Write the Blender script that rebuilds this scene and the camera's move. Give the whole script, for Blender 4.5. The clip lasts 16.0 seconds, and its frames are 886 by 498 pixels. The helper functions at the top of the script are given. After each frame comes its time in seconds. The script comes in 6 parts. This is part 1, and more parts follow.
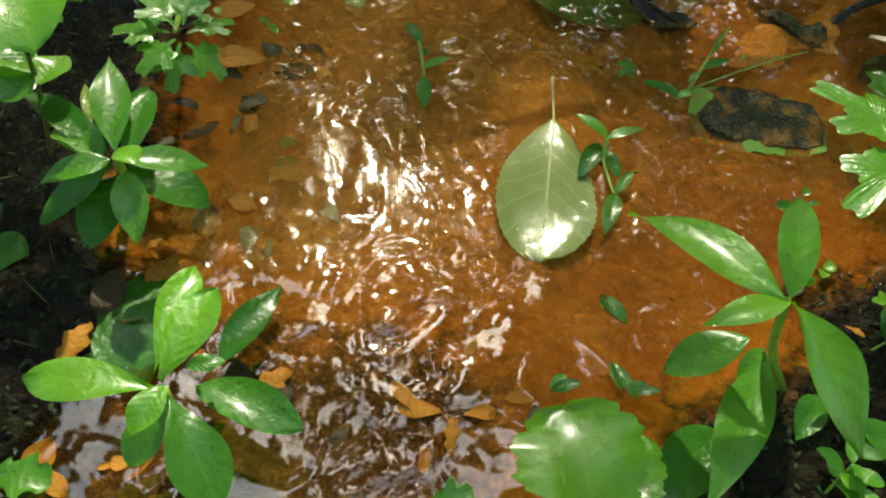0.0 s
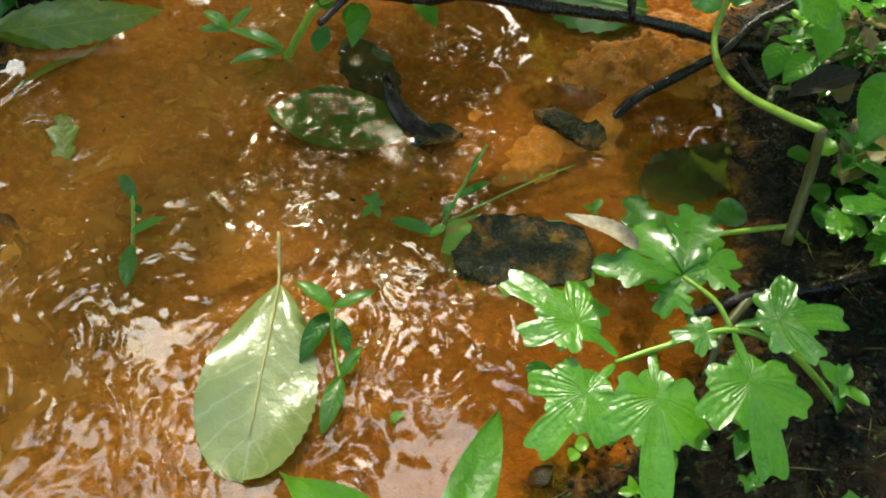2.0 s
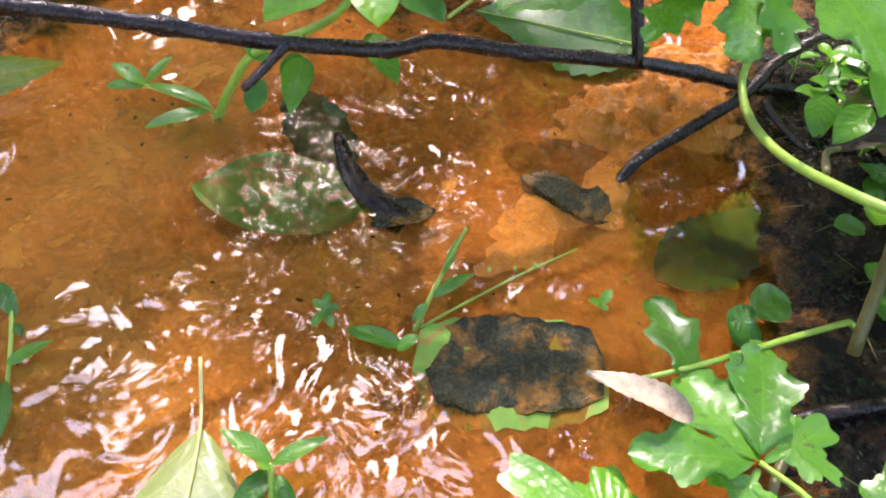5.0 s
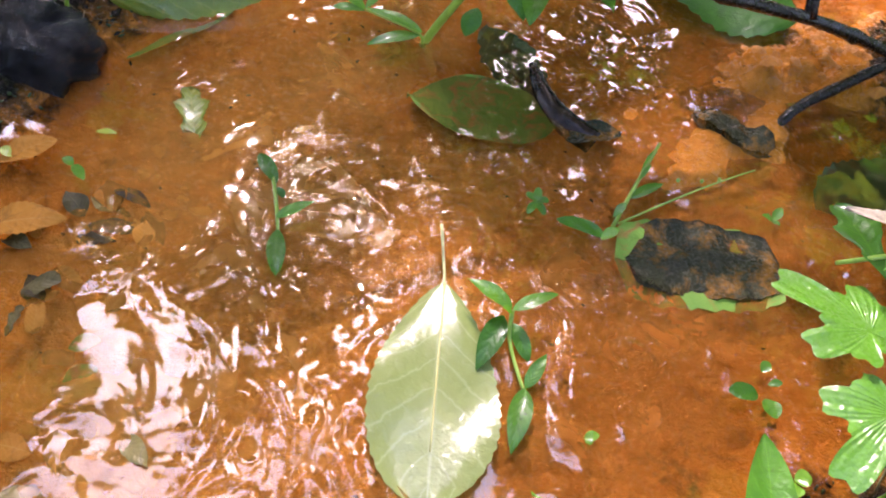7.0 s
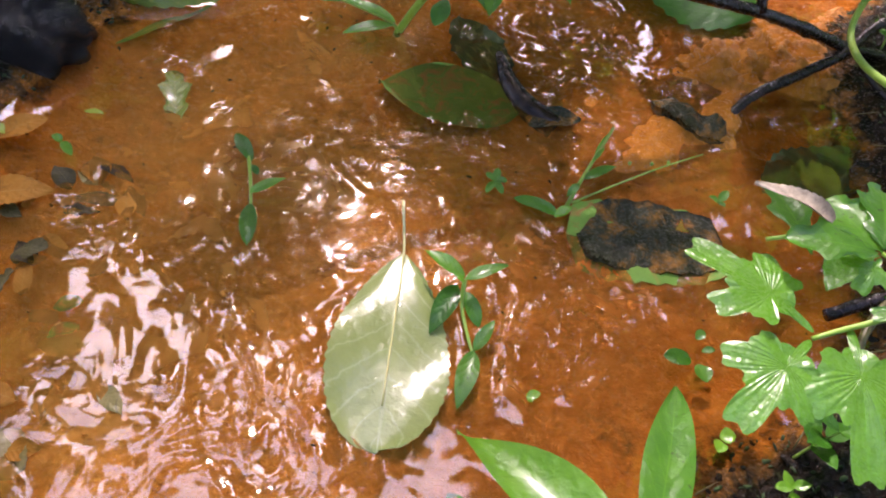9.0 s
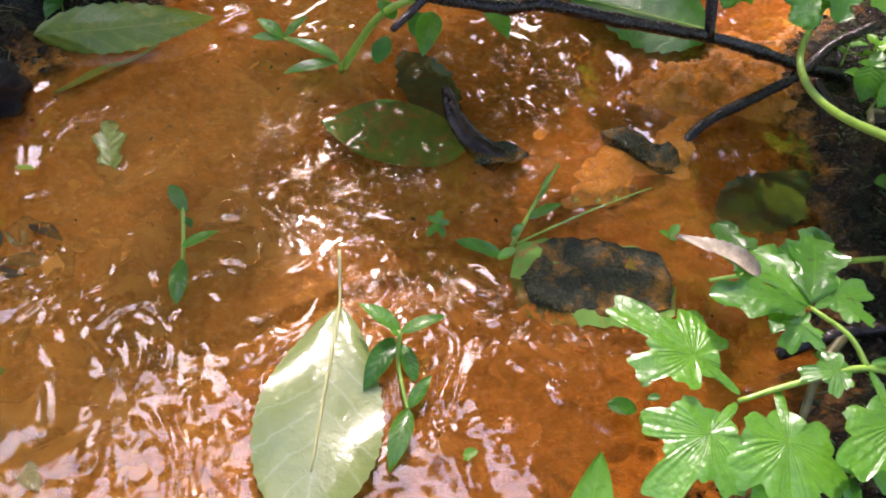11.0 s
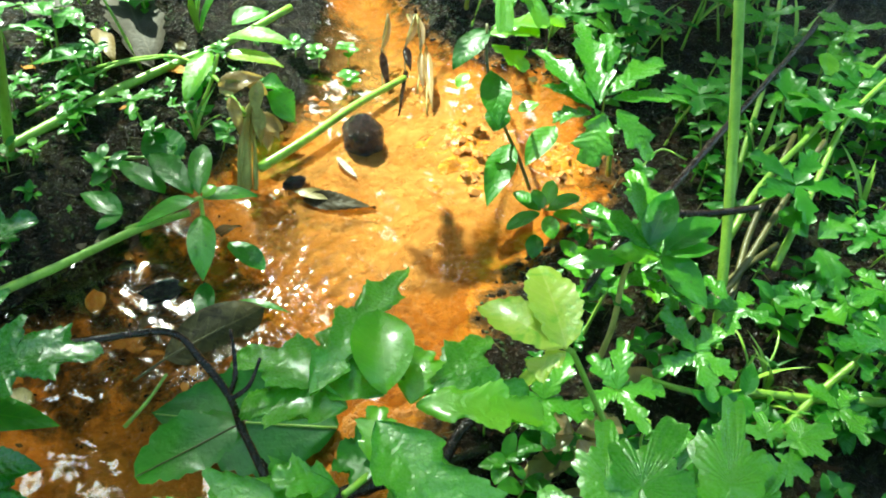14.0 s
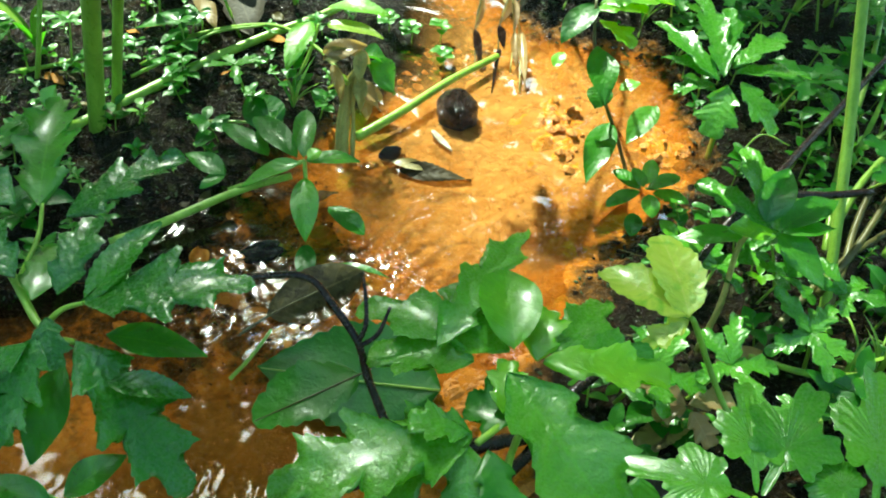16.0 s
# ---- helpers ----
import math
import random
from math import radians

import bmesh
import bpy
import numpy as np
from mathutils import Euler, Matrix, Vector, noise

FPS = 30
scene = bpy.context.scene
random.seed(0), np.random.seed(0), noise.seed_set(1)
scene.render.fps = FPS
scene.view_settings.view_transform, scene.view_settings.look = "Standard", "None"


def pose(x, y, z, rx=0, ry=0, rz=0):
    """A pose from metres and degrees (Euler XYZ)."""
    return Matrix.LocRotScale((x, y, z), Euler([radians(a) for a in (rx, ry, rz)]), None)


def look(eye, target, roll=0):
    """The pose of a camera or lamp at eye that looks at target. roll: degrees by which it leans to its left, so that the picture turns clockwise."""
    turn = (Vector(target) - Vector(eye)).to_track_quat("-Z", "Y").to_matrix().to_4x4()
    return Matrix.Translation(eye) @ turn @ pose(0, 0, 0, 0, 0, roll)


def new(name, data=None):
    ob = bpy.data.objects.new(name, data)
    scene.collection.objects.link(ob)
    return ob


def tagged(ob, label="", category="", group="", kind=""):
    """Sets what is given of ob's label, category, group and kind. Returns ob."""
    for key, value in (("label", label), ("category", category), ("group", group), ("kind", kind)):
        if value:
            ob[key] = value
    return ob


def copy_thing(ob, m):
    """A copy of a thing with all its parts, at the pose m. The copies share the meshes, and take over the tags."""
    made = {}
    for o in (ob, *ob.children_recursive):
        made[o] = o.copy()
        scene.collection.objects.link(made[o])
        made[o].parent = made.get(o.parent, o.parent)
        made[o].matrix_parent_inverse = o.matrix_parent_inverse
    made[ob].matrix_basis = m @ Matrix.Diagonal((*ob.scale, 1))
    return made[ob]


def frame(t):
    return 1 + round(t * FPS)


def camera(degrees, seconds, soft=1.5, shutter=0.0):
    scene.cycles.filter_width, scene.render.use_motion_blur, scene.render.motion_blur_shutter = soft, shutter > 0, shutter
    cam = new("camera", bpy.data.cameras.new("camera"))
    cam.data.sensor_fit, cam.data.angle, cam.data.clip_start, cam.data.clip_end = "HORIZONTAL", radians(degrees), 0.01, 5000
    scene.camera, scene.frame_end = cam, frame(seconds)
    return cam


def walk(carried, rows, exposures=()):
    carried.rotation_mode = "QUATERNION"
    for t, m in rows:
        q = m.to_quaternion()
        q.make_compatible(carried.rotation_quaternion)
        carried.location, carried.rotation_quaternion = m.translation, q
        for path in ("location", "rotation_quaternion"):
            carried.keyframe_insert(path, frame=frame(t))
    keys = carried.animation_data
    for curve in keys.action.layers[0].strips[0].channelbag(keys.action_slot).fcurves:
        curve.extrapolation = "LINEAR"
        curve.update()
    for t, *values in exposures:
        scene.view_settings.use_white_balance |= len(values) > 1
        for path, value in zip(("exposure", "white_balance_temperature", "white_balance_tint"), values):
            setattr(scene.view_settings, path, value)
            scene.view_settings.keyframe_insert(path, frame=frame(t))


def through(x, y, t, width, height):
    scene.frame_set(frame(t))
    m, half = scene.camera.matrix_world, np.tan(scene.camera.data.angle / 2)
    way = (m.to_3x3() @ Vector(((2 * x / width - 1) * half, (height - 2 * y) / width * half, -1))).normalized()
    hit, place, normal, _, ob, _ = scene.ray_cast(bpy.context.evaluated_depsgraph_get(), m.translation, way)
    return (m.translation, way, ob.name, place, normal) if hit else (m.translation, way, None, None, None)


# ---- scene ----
cam = camera(57.0, 16.0, soft=1.9)
# seconds, eye in metres, turn in degrees
PATH = [
    (0, -0.04161, -0.29908, 0.25340, 37.970, -5.851, 6.495),
    (0.5, -0.02155, -0.28435, 0.25967, 38.240, -5.467, 5.922),
    (1, -0.00152, -0.26278, 0.27024, 38.435, -4.610, 4.358),
    (1.5, 0.01947, -0.23908, 0.27600, 38.199, -4.600, 2.637),
    (2, 0.04753, -0.20475, 0.27410, 37.716, -4.743, 0.362),
    (2.5, 0.06343, -0.17847, 0.26756, 37.430, -4.546, -0.930),
    (3, 0.06197, -0.14720, 0.26257, 37.010, -6.060, -2.537),
    (5.5, 0.04296, -0.13133, 0.23442, 39.009, -5.007, -2.027),
    (6, 0.02204, -0.14711, 0.23417, 38.982, -5.795, -0.587),
    (6.5, 0.00320, -0.16671, 0.23678, 39.418, -6.379, 0.621),
    (7, -0.01931, -0.19421, 0.23135, 39.814, -7.090, 2.125),
    (7.5, -0.03365, -0.21616, 0.22858, 39.610, -7.590, 3.104),
    (8, -0.03380, -0.23000, 0.23206, 39.793, -7.946, 3.794),
    (8.5, -0.02501, -0.23185, 0.23354, 39.202, -7.605, 3.988),
    (9, -0.00250, -0.21362, 0.24521, 39.355, -7.183, 2.907),
    (11.5, 0.03986, -0.18079, 0.25670, 40.021, -4.180, 0.880),
    (12, 0.08738, -0.14588, 0.28006, 42.093, -1.766, -2.934),
    (12.5, 0.10927, -0.12075, 0.29005, 43.434, -2.074, -5.848),
    (13, 0.12642, -0.09170, 0.30307, 44.700, -2.194, -9.151),
    (13.5, 0.14714, -0.05946, 0.31606, 45.207, -2.013, -11.756),
    (14, 0.16463, -0.02614, 0.32381, 44.611, -2.218, -14.430),
    (14.5, 0.16411, 0.00635, 0.31270, 43.076, -2.105, -16.258),
    (15, 0.15717, 0.02380, 0.31110, 42.819, -1.610, -16.723),
    (15.5, 0.15216, 0.01542, 0.31734, 43.636, -1.973, -15.747),
    (16, 0.13133, -0.03001, 0.31268, 44.420, -2.213, -10.673),
]
EXPOSURES = [(0.0, 2.3, 7500, -4), (1.5, 2.36, 7400, -6), (3.0, 3.12, 7500, -3), (5.5, 3.5, 6500, 33), (7.5, 3.08, 6500, 35), (9.0, 2.82, 6600, 35), (11.5, 3.0, 6600, 24), (12.0, 3.15, 6600, 9), (12.6, 3.4, 6500, -9), (13.3, 3.12, 6400, -15), (14.2, 2.76, 6300, -22), (16.0, 2.6, 6400, -22)]
walk(cam, [(t, pose(x, y, z, rx, ry, rz)) for t, x, y, z, rx, ry, rz in PATH], EXPOSURES)

# ---- light: a sun ahead of the camera, seen through a gap in the trees ----
SUN = Vector((-0.085, 0.675, 0.733)).normalized()
world = bpy.data.worlds.new("sky")
scene.world = world
world.use_nodes = True
sky = world.node_tree.nodes.new("ShaderNodeTexSky")
sky.sky_type, sky.sun_disc, sky.dust_density = "NISHITA", False, 2.2
sky.sun_elevation, sky.sun_rotation = math.asin(SUN.z), math.atan2(SUN.x, SUN.y)
back = world.node_tree.nodes["Background"]
back.inputs["Strength"].default_value = 0.15
world.node_tree.links.new(sky.outputs[0], back.inputs["Color"])
sun_data = bpy.data.lights.new("sun", "SUN")
sun_data.energy, sun_data.angle, sun_data.color = 2.7, radians(0.6), (1.0, 0.95, 0.86)
sun = new("sun", sun_data)
sun.matrix_world = look(SUN * 30, (0, 0, 0))

# ---- materials ----
CM = 0.01


class Nodes:
    """A small builder for a node material."""

    def __init__(self, name):
        self.mat = bpy.data.materials.new(name)
        self.mat.use_nodes = True
        self.tree = self.mat.node_tree
        self.tree.nodes.clear()
        self.out = self.add("ShaderNodeOutputMaterial")

    def add(self, kind):
        return self.tree.nodes.new(kind)

    def attribute(self, name):
        node = self.add("ShaderNodeAttribute")
        node.attribute_name = name
        return node.outputs["Fac"]

    def put(self, socket, value):
        if hasattr(value, "is_linked"):
            self.tree.links.new(value, socket)
        elif isinstance(value, tuple) and len(value) == 3 and socket.type == "RGBA":
            socket.default_value = (*value, 1.0)
        else:
            socket.default_value = value

    def noise(self, scale, detail=4.0, rough=0.55, where=None, distort=0.0):
        node = self.add("ShaderNodeTexNoise")
        node.inputs["Scale"].default_value, node.inputs["Detail"].default_value = scale, detail
        node.inputs["Roughness"].default_value, node.inputs["Distortion"].default_value = rough, distort
        if where is not None:
            self.put(node.inputs["Vector"], where)
        return node.outputs["Fac"]

    def ramp(self, value, *stops):
        node = self.add("ShaderNodeValToRGB")
        band = node.color_ramp.elements
        while len(band) < len(stops):
            band.new(0.5)
        for stop, (at, colour) in zip(band, stops):
            stop.position, stop.color = at, (*colour, 1.0)
        self.put(node.inputs[0], value)
        return node.outputs[0]

    def math(self, how, a, b=0.0, c=0.0):
        node = self.add("ShaderNodeMath")
        node.operation = how
        for socket, value in zip(node.inputs, (a, b, c)):
            self.put(socket, value)
        return node.outputs[0]

    def spread(self, value, low, high, to_low=0.0, to_high=1.0):
        node = self.add("ShaderNodeMapRange")
        for socket, v in zip(node.inputs, (value, low, high, to_low, to_high)):
            self.put(socket, v)
        return node.outputs[0]

    def mix(self, fac, a, b, how="MIX"):
        node = self.add("ShaderNodeMix")
        node.data_type, node.blend_type = "RGBA", how
        self.put(node.inputs[0], fac)
        self.put(node.inputs[6], a)
        self.put(node.inputs[7], b)
        return node.outputs[2]

    def bump(self, height, strength, distance):
        node = self.add("ShaderNodeBump")
        node.inputs["Strength"].default_value, node.inputs["Distance"].default_value = strength, distance
        self.put(node.inputs["Height"], height)
        return node.outputs[0]

    def principled(self, **values):
        node = self.add("ShaderNodeBsdfPrincipled")
        for key, value in values.items():
            self.put(node.inputs[key.replace("_", " ")], value)
        return node.outputs[0]

    def join(self, fac, a, b):
        node = self.add("ShaderNodeMixShader")
        self.put(node.inputs[0], fac)
        self.put(node.inputs[1], a)
        self.put(node.inputs[2], b)
        return node.outputs[0]

    def done(self, shader):
        self.put(self.out.inputs["Surface"], shader)
        return self.mat


def ground_material():
    """Wet dark soil on the banks, ochre iron mud in the stream, by the share of ochre kept on the mesh."""
    n = Nodes("soil_and_ochre_mud")
    at = n.add("ShaderNodeTexCoord").outputs["Object"]
    ochre = n.attribute("ochre")
    fine, mid, large = n.noise(900, 5, 0.6, at), n.noise(130, 5, 0.6, at, 0.6), n.noise(28, 4, 0.55, at, 1.2)
    mud = n.ramp(mid, (0.26, (0.42, 0.13, 0.010)), (0.46, (0.64, 0.22, 0.022)), (0.62, (0.71, 0.255, 0.03)), (0.8, (0.78, 0.31, 0.045)))
    mud = n.mix(n.spread(large, 0.42, 0.62, 0.0, 0.5), mud, (0.56, 0.17, 0.018))
    mud = n.mix(n.spread(n.noise(17, 3, 0.55, at, 0.8), 0.52, 0.7, 0.0, 0.7), mud, (0.74, 0.31, 0.045))
    mud = n.mix(n.spread(n.noise(55, 6, 0.7, at, 0.8), 0.61, 0.70, 0.0, 0.55), mud, (0.20, 0.075, 0.018))
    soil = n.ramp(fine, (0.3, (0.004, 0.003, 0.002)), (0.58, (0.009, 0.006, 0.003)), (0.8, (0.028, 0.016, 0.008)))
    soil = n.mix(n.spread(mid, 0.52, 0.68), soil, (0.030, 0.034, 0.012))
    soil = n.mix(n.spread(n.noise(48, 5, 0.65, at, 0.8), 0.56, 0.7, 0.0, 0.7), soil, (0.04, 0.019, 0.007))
    edge = n.math("ADD", ochre, n.math("MULTIPLY", n.math("SUBTRACT", n.noise(75, 5, 0.65, at, 0.5), 0.5), 1.1))
    share = n.spread(edge, 0.44, 0.68)
    silt = n.ramp(mid, (0.3, (0.05, 0.026, 0.009)), (0.52, (0.12, 0.055, 0.014)), (0.7, (0.34, 0.135, 0.022)))
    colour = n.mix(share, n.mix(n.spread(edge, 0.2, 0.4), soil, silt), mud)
    high = n.math("ADD", n.math("MULTIPLY", fine, 0.35), mid)
    rough = n.mix(share, n.spread(n.noise(500, 3, 0.6, at), 0.4, 0.6, 0.06, 0.32), n.spread(n.noise(300, 3, 0.6, at), 0.4, 0.62, 0.07, 0.32))
    return n.done(n.principled(Base_Color=colour, Roughness=rough, Specular_IOR_Level=n.spread(share, 0.0, 1.0, 0.2, 0.26), Normal=n.bump(high, 0.9, 0.006)))


def water_material():
    """Shallow water, part clouded with ochre: a rippled face that mirrors by Fresnel; "rill" says where it runs broken, "cloud" how thick the ochre hangs in it."""
    n = Nodes("stream_water")
    at = n.add("ShaderNodeTexCoord").outputs["Object"]
    rill = n.attribute("rill")
    cloud = n.attribute("cloud")
    warp = n.add("ShaderNodeMapping")
    warp.inputs["Scale"].default_value = (1.0, 0.7, 1.0)
    n.put(warp.inputs[0], at)
    swell = n.noise(30, 0.0, 0.4, warp.outputs[0], 0.9)
    crest = n.math("SUBTRACT", n.noise(36, 1.0, 0.4, warp.outputs[0], 1.8), 0.5)
    crest = n.math("SQRT", n.math("ADD", n.math("MULTIPLY", crest, crest), 0.0009))
    broken = n.math("ADD", n.math("MULTIPLY", crest, 1.0), n.math("MULTIPLY", n.noise(80, 0.0, 0.4, warp.outputs[0], 1.2), 0.06))
    gusts = n.spread(n.noise(21, 1.0, 0.5, at, 0.6), 0.56, 0.74, 0.0, 0.40)
    stir = n.math("ADD", gusts, n.math("MULTIPLY", rill, n.spread(n.noise(55, 1, 0.5, at), 0.36, 0.58, 0.2, 1.0)))
    height = n.math("ADD", n.math("MULTIPLY", swell, 0.10), n.math("MULTIPLY", broken, n.math("MULTIPLY", stir, 0.62)))
    normal = n.bump(height, 1.0, 0.0105)
    mirror = n.add("ShaderNodeBsdfGlossy")
    mirror.inputs["Roughness"].default_value = 0.04
    n.put(mirror.inputs["Normal"], normal)
    clear = n.add("ShaderNodeBsdfTransparent")
    clear.inputs["Color"].default_value = (0.95, 0.89, 0.80, 1.0)
    haze = n.add("ShaderNodeBsdfDiffuse")
    place = n.add("ShaderNodeSeparateXYZ")
    n.put(place.inputs[0], at)
    pale = n.spread(n.math("ADD", n.math("ADD", place.outputs[0], n.math("MULTIPLY", place.outputs[1], -0.35)), n.math("MULTIPLY", n.noise(14, 3, 0.55, at, 0.8), -0.1)), -0.10, 0.03, 1.0, 0.0)
    silt = n.mix(pale, (0.76, 0.27, 0.045), (0.84, 0.40, 0.075))
    silt = n.mix(n.spread(place.outputs[1], 0.21, 0.27), silt, (0.88, 0.43, 0.115))
    flakes = n.noise(150, 6, 0.65, at, 0.7)
    silt = n.mix(n.noise(60, 5, 0.6, at, 1.0), n.mix(1.0, silt, (0.70, 0.60, 0.5), "MULTIPLY"), silt)
    silt = n.mix(n.spread(flakes, 0.60, 0.70, 0.0, 0.7), silt, (0.30, 0.09, 0.015))
    n.put(haze.inputs["Color"], silt)
    n.put(haze.inputs["Normal"], n.bump(n.math("ADD", flakes, n.noise(55, 4, 0.6, at, 0.6)), 1.0, 0.006))
    body = n.join(n.math("MULTIPLY", cloud, n.spread(n.noise(34, 4, 0.6, at, 1.0), 0.3, 0.7, 0.6, 1.3)), clear.outputs[0], haze.outputs[0])
    fresnel = n.add("ShaderNodeFresnel")
    fresnel.inputs["IOR"].default_value = 1.33
    n.put(fresnel.inputs["Normal"], normal)
    return n.done(n.join(n.math("MULTIPLY", fresnel.outputs[0], 3.3), body, mirror.outputs[0]))


def leaf_material(name, dark, light, vein, gloss=0.32, through=0.56, vein_share=0.5, blotch=None, speck=0.0, coat=0.9, crease=-0.045, spec=0.5, relief=0.5):
    """A leaf with a midrib and side veins by its own length and breadth; light comes through it."""
    n = Nodes(name)
    uv_node = n.add("ShaderNodeUVMap")
    uv_node.uv_map = "leaf"
    uv = uv_node.outputs[0]
    split = n.add("ShaderNodeSeparateXYZ")
    n.put(split.inputs[0], uv)
    along, across = split.outputs[0], n.math("ABSOLUTE", split.outputs[1])
    at = n.add("ShaderNodeTexCoord").outputs["Object"]
    luck = n.add("ShaderNodeObjectInfo").outputs["Random"]
    cloud, grain = n.noise(70, 4, 0.6, at, 0.4), n.noise(900, 3, 0.6, at)
    colour = n.mix(n.spread(n.math("ADD", n.math("MULTIPLY", cloud, 0.8), n.math("MULTIPLY", luck, 0.45)), 0.28, 0.95), dark, light)
    side = n.math("SINE", n.math("MULTIPLY", n.math("ADD", n.math("SUBTRACT", along, n.math("MULTIPLY", across, 0.22)), n.math("MULTIPLY", cloud, 0.12)), 46.0))
    ribs = n.math("POWER", n.math("MAXIMUM", side, 0.0), 20.0)
    mid = n.spread(across, 0.0, 0.055, 1.0, 0.0)
    veins = n.math("MAXIMUM", n.math("MULTIPLY", ribs, 0.55), mid)
    colour = n.mix(n.math("MULTIPLY", veins, vein_share), colour, vein)
    if blotch:
        colour = n.mix(n.spread(n.noise(110, 4, 0.6, at, 1.0), 0.5, 0.68), colour, blotch)
    if speck:
        colour = n.mix(n.math("MULTIPLY", n.spread(n.noise(420, 2, 0.5, at), 0.66, 0.72), speck), colour, (0.05, 0.04, 0.02))
    pucker = n.math("MULTIPLY", n.noise(330, 1.0, 0.5, at, 0.6), 0.8)
    high = n.math("ADD", n.math("MULTIPLY", n.math("ADD", n.noise(190, 3, 0.55, at), pucker), relief), n.math("MULTIPLY", n.math("MULTIPLY", side, n.spread(cloud, 0.35, 0.65, 0.3, 1.4)), crease))
    normal = n.bump(high, 0.55, 0.0017)
    body = n.principled(Base_Color=colour, Roughness=n.spread(grain, 0.3, 0.7, gloss, gloss + 0.16), Coat_Weight=coat, Specular_IOR_Level=spec, Coat_Roughness=0.21, Normal=normal)
    glow = n.add("ShaderNodeBsdfTranslucent")
    n.put(glow.inputs["Color"], n.mix(0.6, colour, n.mix(1.0, colour, (1.0, 1.0, 0.35), "MULTIPLY")))
    n.put(glow.inputs["Normal"], normal)
    return n.done(n.join(through, body, glow.outputs[0]))


def plain_material(name, low, high, scale=120, rough=(0.3, 0.6), bump=0.5, depth=0.002, spots=None, stretch=None, spec=0.5):
    """A wet natural surface: two colours by noise, grain and relief."""
    n = Nodes(name)
    at = n.add("ShaderNodeTexCoord").outputs["Object"]
    if stretch:
        m = n.add("ShaderNodeMapping")
        m.inputs["Scale"].default_value = stretch
        n.put(m.inputs[0], at)
        at = m.outputs[0]
    a, b = n.noise(scale, 6, 0.65, at, 0.5), n.noise(scale * 6, 4, 0.6, at)
    colour = n.mix(n.spread(n.math("ADD", a, n.math("MULTIPLY", b, 0.35)), 0.45, 0.9), low, high)
    if spots:
        colour = n.mix(n.spread(n.noise(scale * 0.55, 6, 0.75, at, 0.4), 0.5, 0.66), colour, spots)
    high_map = n.math("ADD", a, n.math("MULTIPLY", b, 0.3))
    return n.done(n.principled(Base_Color=colour, Roughness=n.spread(b, 0.3, 0.7, *rough), Normal=n.bump(high_map, bump, depth), Specular_IOR_Level=spec))


M_GROUND, M_WATER = ground_material(), water_material()
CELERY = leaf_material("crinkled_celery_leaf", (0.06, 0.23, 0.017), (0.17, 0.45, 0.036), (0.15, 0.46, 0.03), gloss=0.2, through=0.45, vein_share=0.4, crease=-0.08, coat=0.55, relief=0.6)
GREEN = leaf_material("fresh_green_leaf", (0.05, 0.22, 0.013), (0.14, 0.43, 0.027), (0.17, 0.52, 0.02), vein_share=0.3, speck=0.5)
BRIGHT = leaf_material("bright_green_leaf", (0.11, 0.36, 0.008), (0.23, 0.55, 0.02), (0.24, 0.55, 0.04), vein_share=0.3, through=0.5)
DEEP = leaf_material("deep_green_leaf", (0.022, 0.115, 0.006), (0.065, 0.25, 0.012), (0.07, 0.25, 0.02), gloss=0.3, through=0.35, vein_share=0.3, coat=0.3, spec=0.35)
PALE = leaf_material("yellowing_leaf", (0.32, 0.50, 0.05), (0.54, 0.68, 0.09), (0.62, 0.66, 0.2), blotch=(0.24, 0.48, 0.04))
TAN = leaf_material("withered_tan_leaf", (0.30, 0.19, 0.07), (0.52, 0.38, 0.17), (0.55, 0.42, 0.22), gloss=0.45)
FALLEN = leaf_material("fallen_yellow_green_leaf", (0.21, 0.28, 0.065), (0.33, 0.39, 0.125), (0.6, 0.63, 0.34), gloss=0.12, through=0.25, vein_share=0.45, coat=1.0, crease=-0.06, relief=0.4)
MIDRIB = plain_material("pale_midrib", (0.5, 0.46, 0.14), (0.66, 0.62, 0.26), 120, (0.4, 0.6), 0.3, 0.0008, spec=0.15)
MURKY = leaf_material("murky_grey_green_leaf", (0.05, 0.07, 0.025), (0.10, 0.13, 0.05), (0.09, 0.11, 0.05), gloss=0.6, through=0.05, vein_share=0.1, coat=0.0, spec=0.1, blotch=(0.10, 0.06, 0.015))
SUNKEN = leaf_material("sunken_olive_leaf", (0.08, 0.22, 0.015), (0.17, 0.34, 0.03), (0.14, 0.24, 0.03), gloss=0.6, through=0.1, vein_share=0.12, coat=0.0, blotch=(0.34, 0.17, 0.025))
ROTTEN = leaf_material("rotten_brown_leaf", (0.018, 0.012, 0.004), (0.06, 0.042, 0.012), (0.07, 0.05, 0.018), gloss=0.45, through=0.05, coat=0.0, spec=0.18)
SODDEN = leaf_material("sodden_olive_brown_leaf", (0.03, 0.026, 0.008), (0.14, 0.115, 0.04), (0.16, 0.13, 0.05), gloss=0.35, through=0.1, coat=0.0, spec=0.2, blotch=(0.02, 0.016, 0.006))
BLACK = plain_material("black_decayed_leaf", (0.012, 0.015, 0.008), (0.055, 0.055, 0.024), 110, (0.1, 0.4), 0.7, 0.003, spots=(0.30, 0.13, 0.02), spec=0.16)
OCHRE_LEAF = leaf_material("ochre_stained_leaf", (0.28, 0.11, 0.012), (0.50, 0.22, 0.03), (0.42, 0.24, 0.06), gloss=0.45, through=0.15, coat=0.0, spec=0.1, blotch=(0.2, 0.09, 0.015))
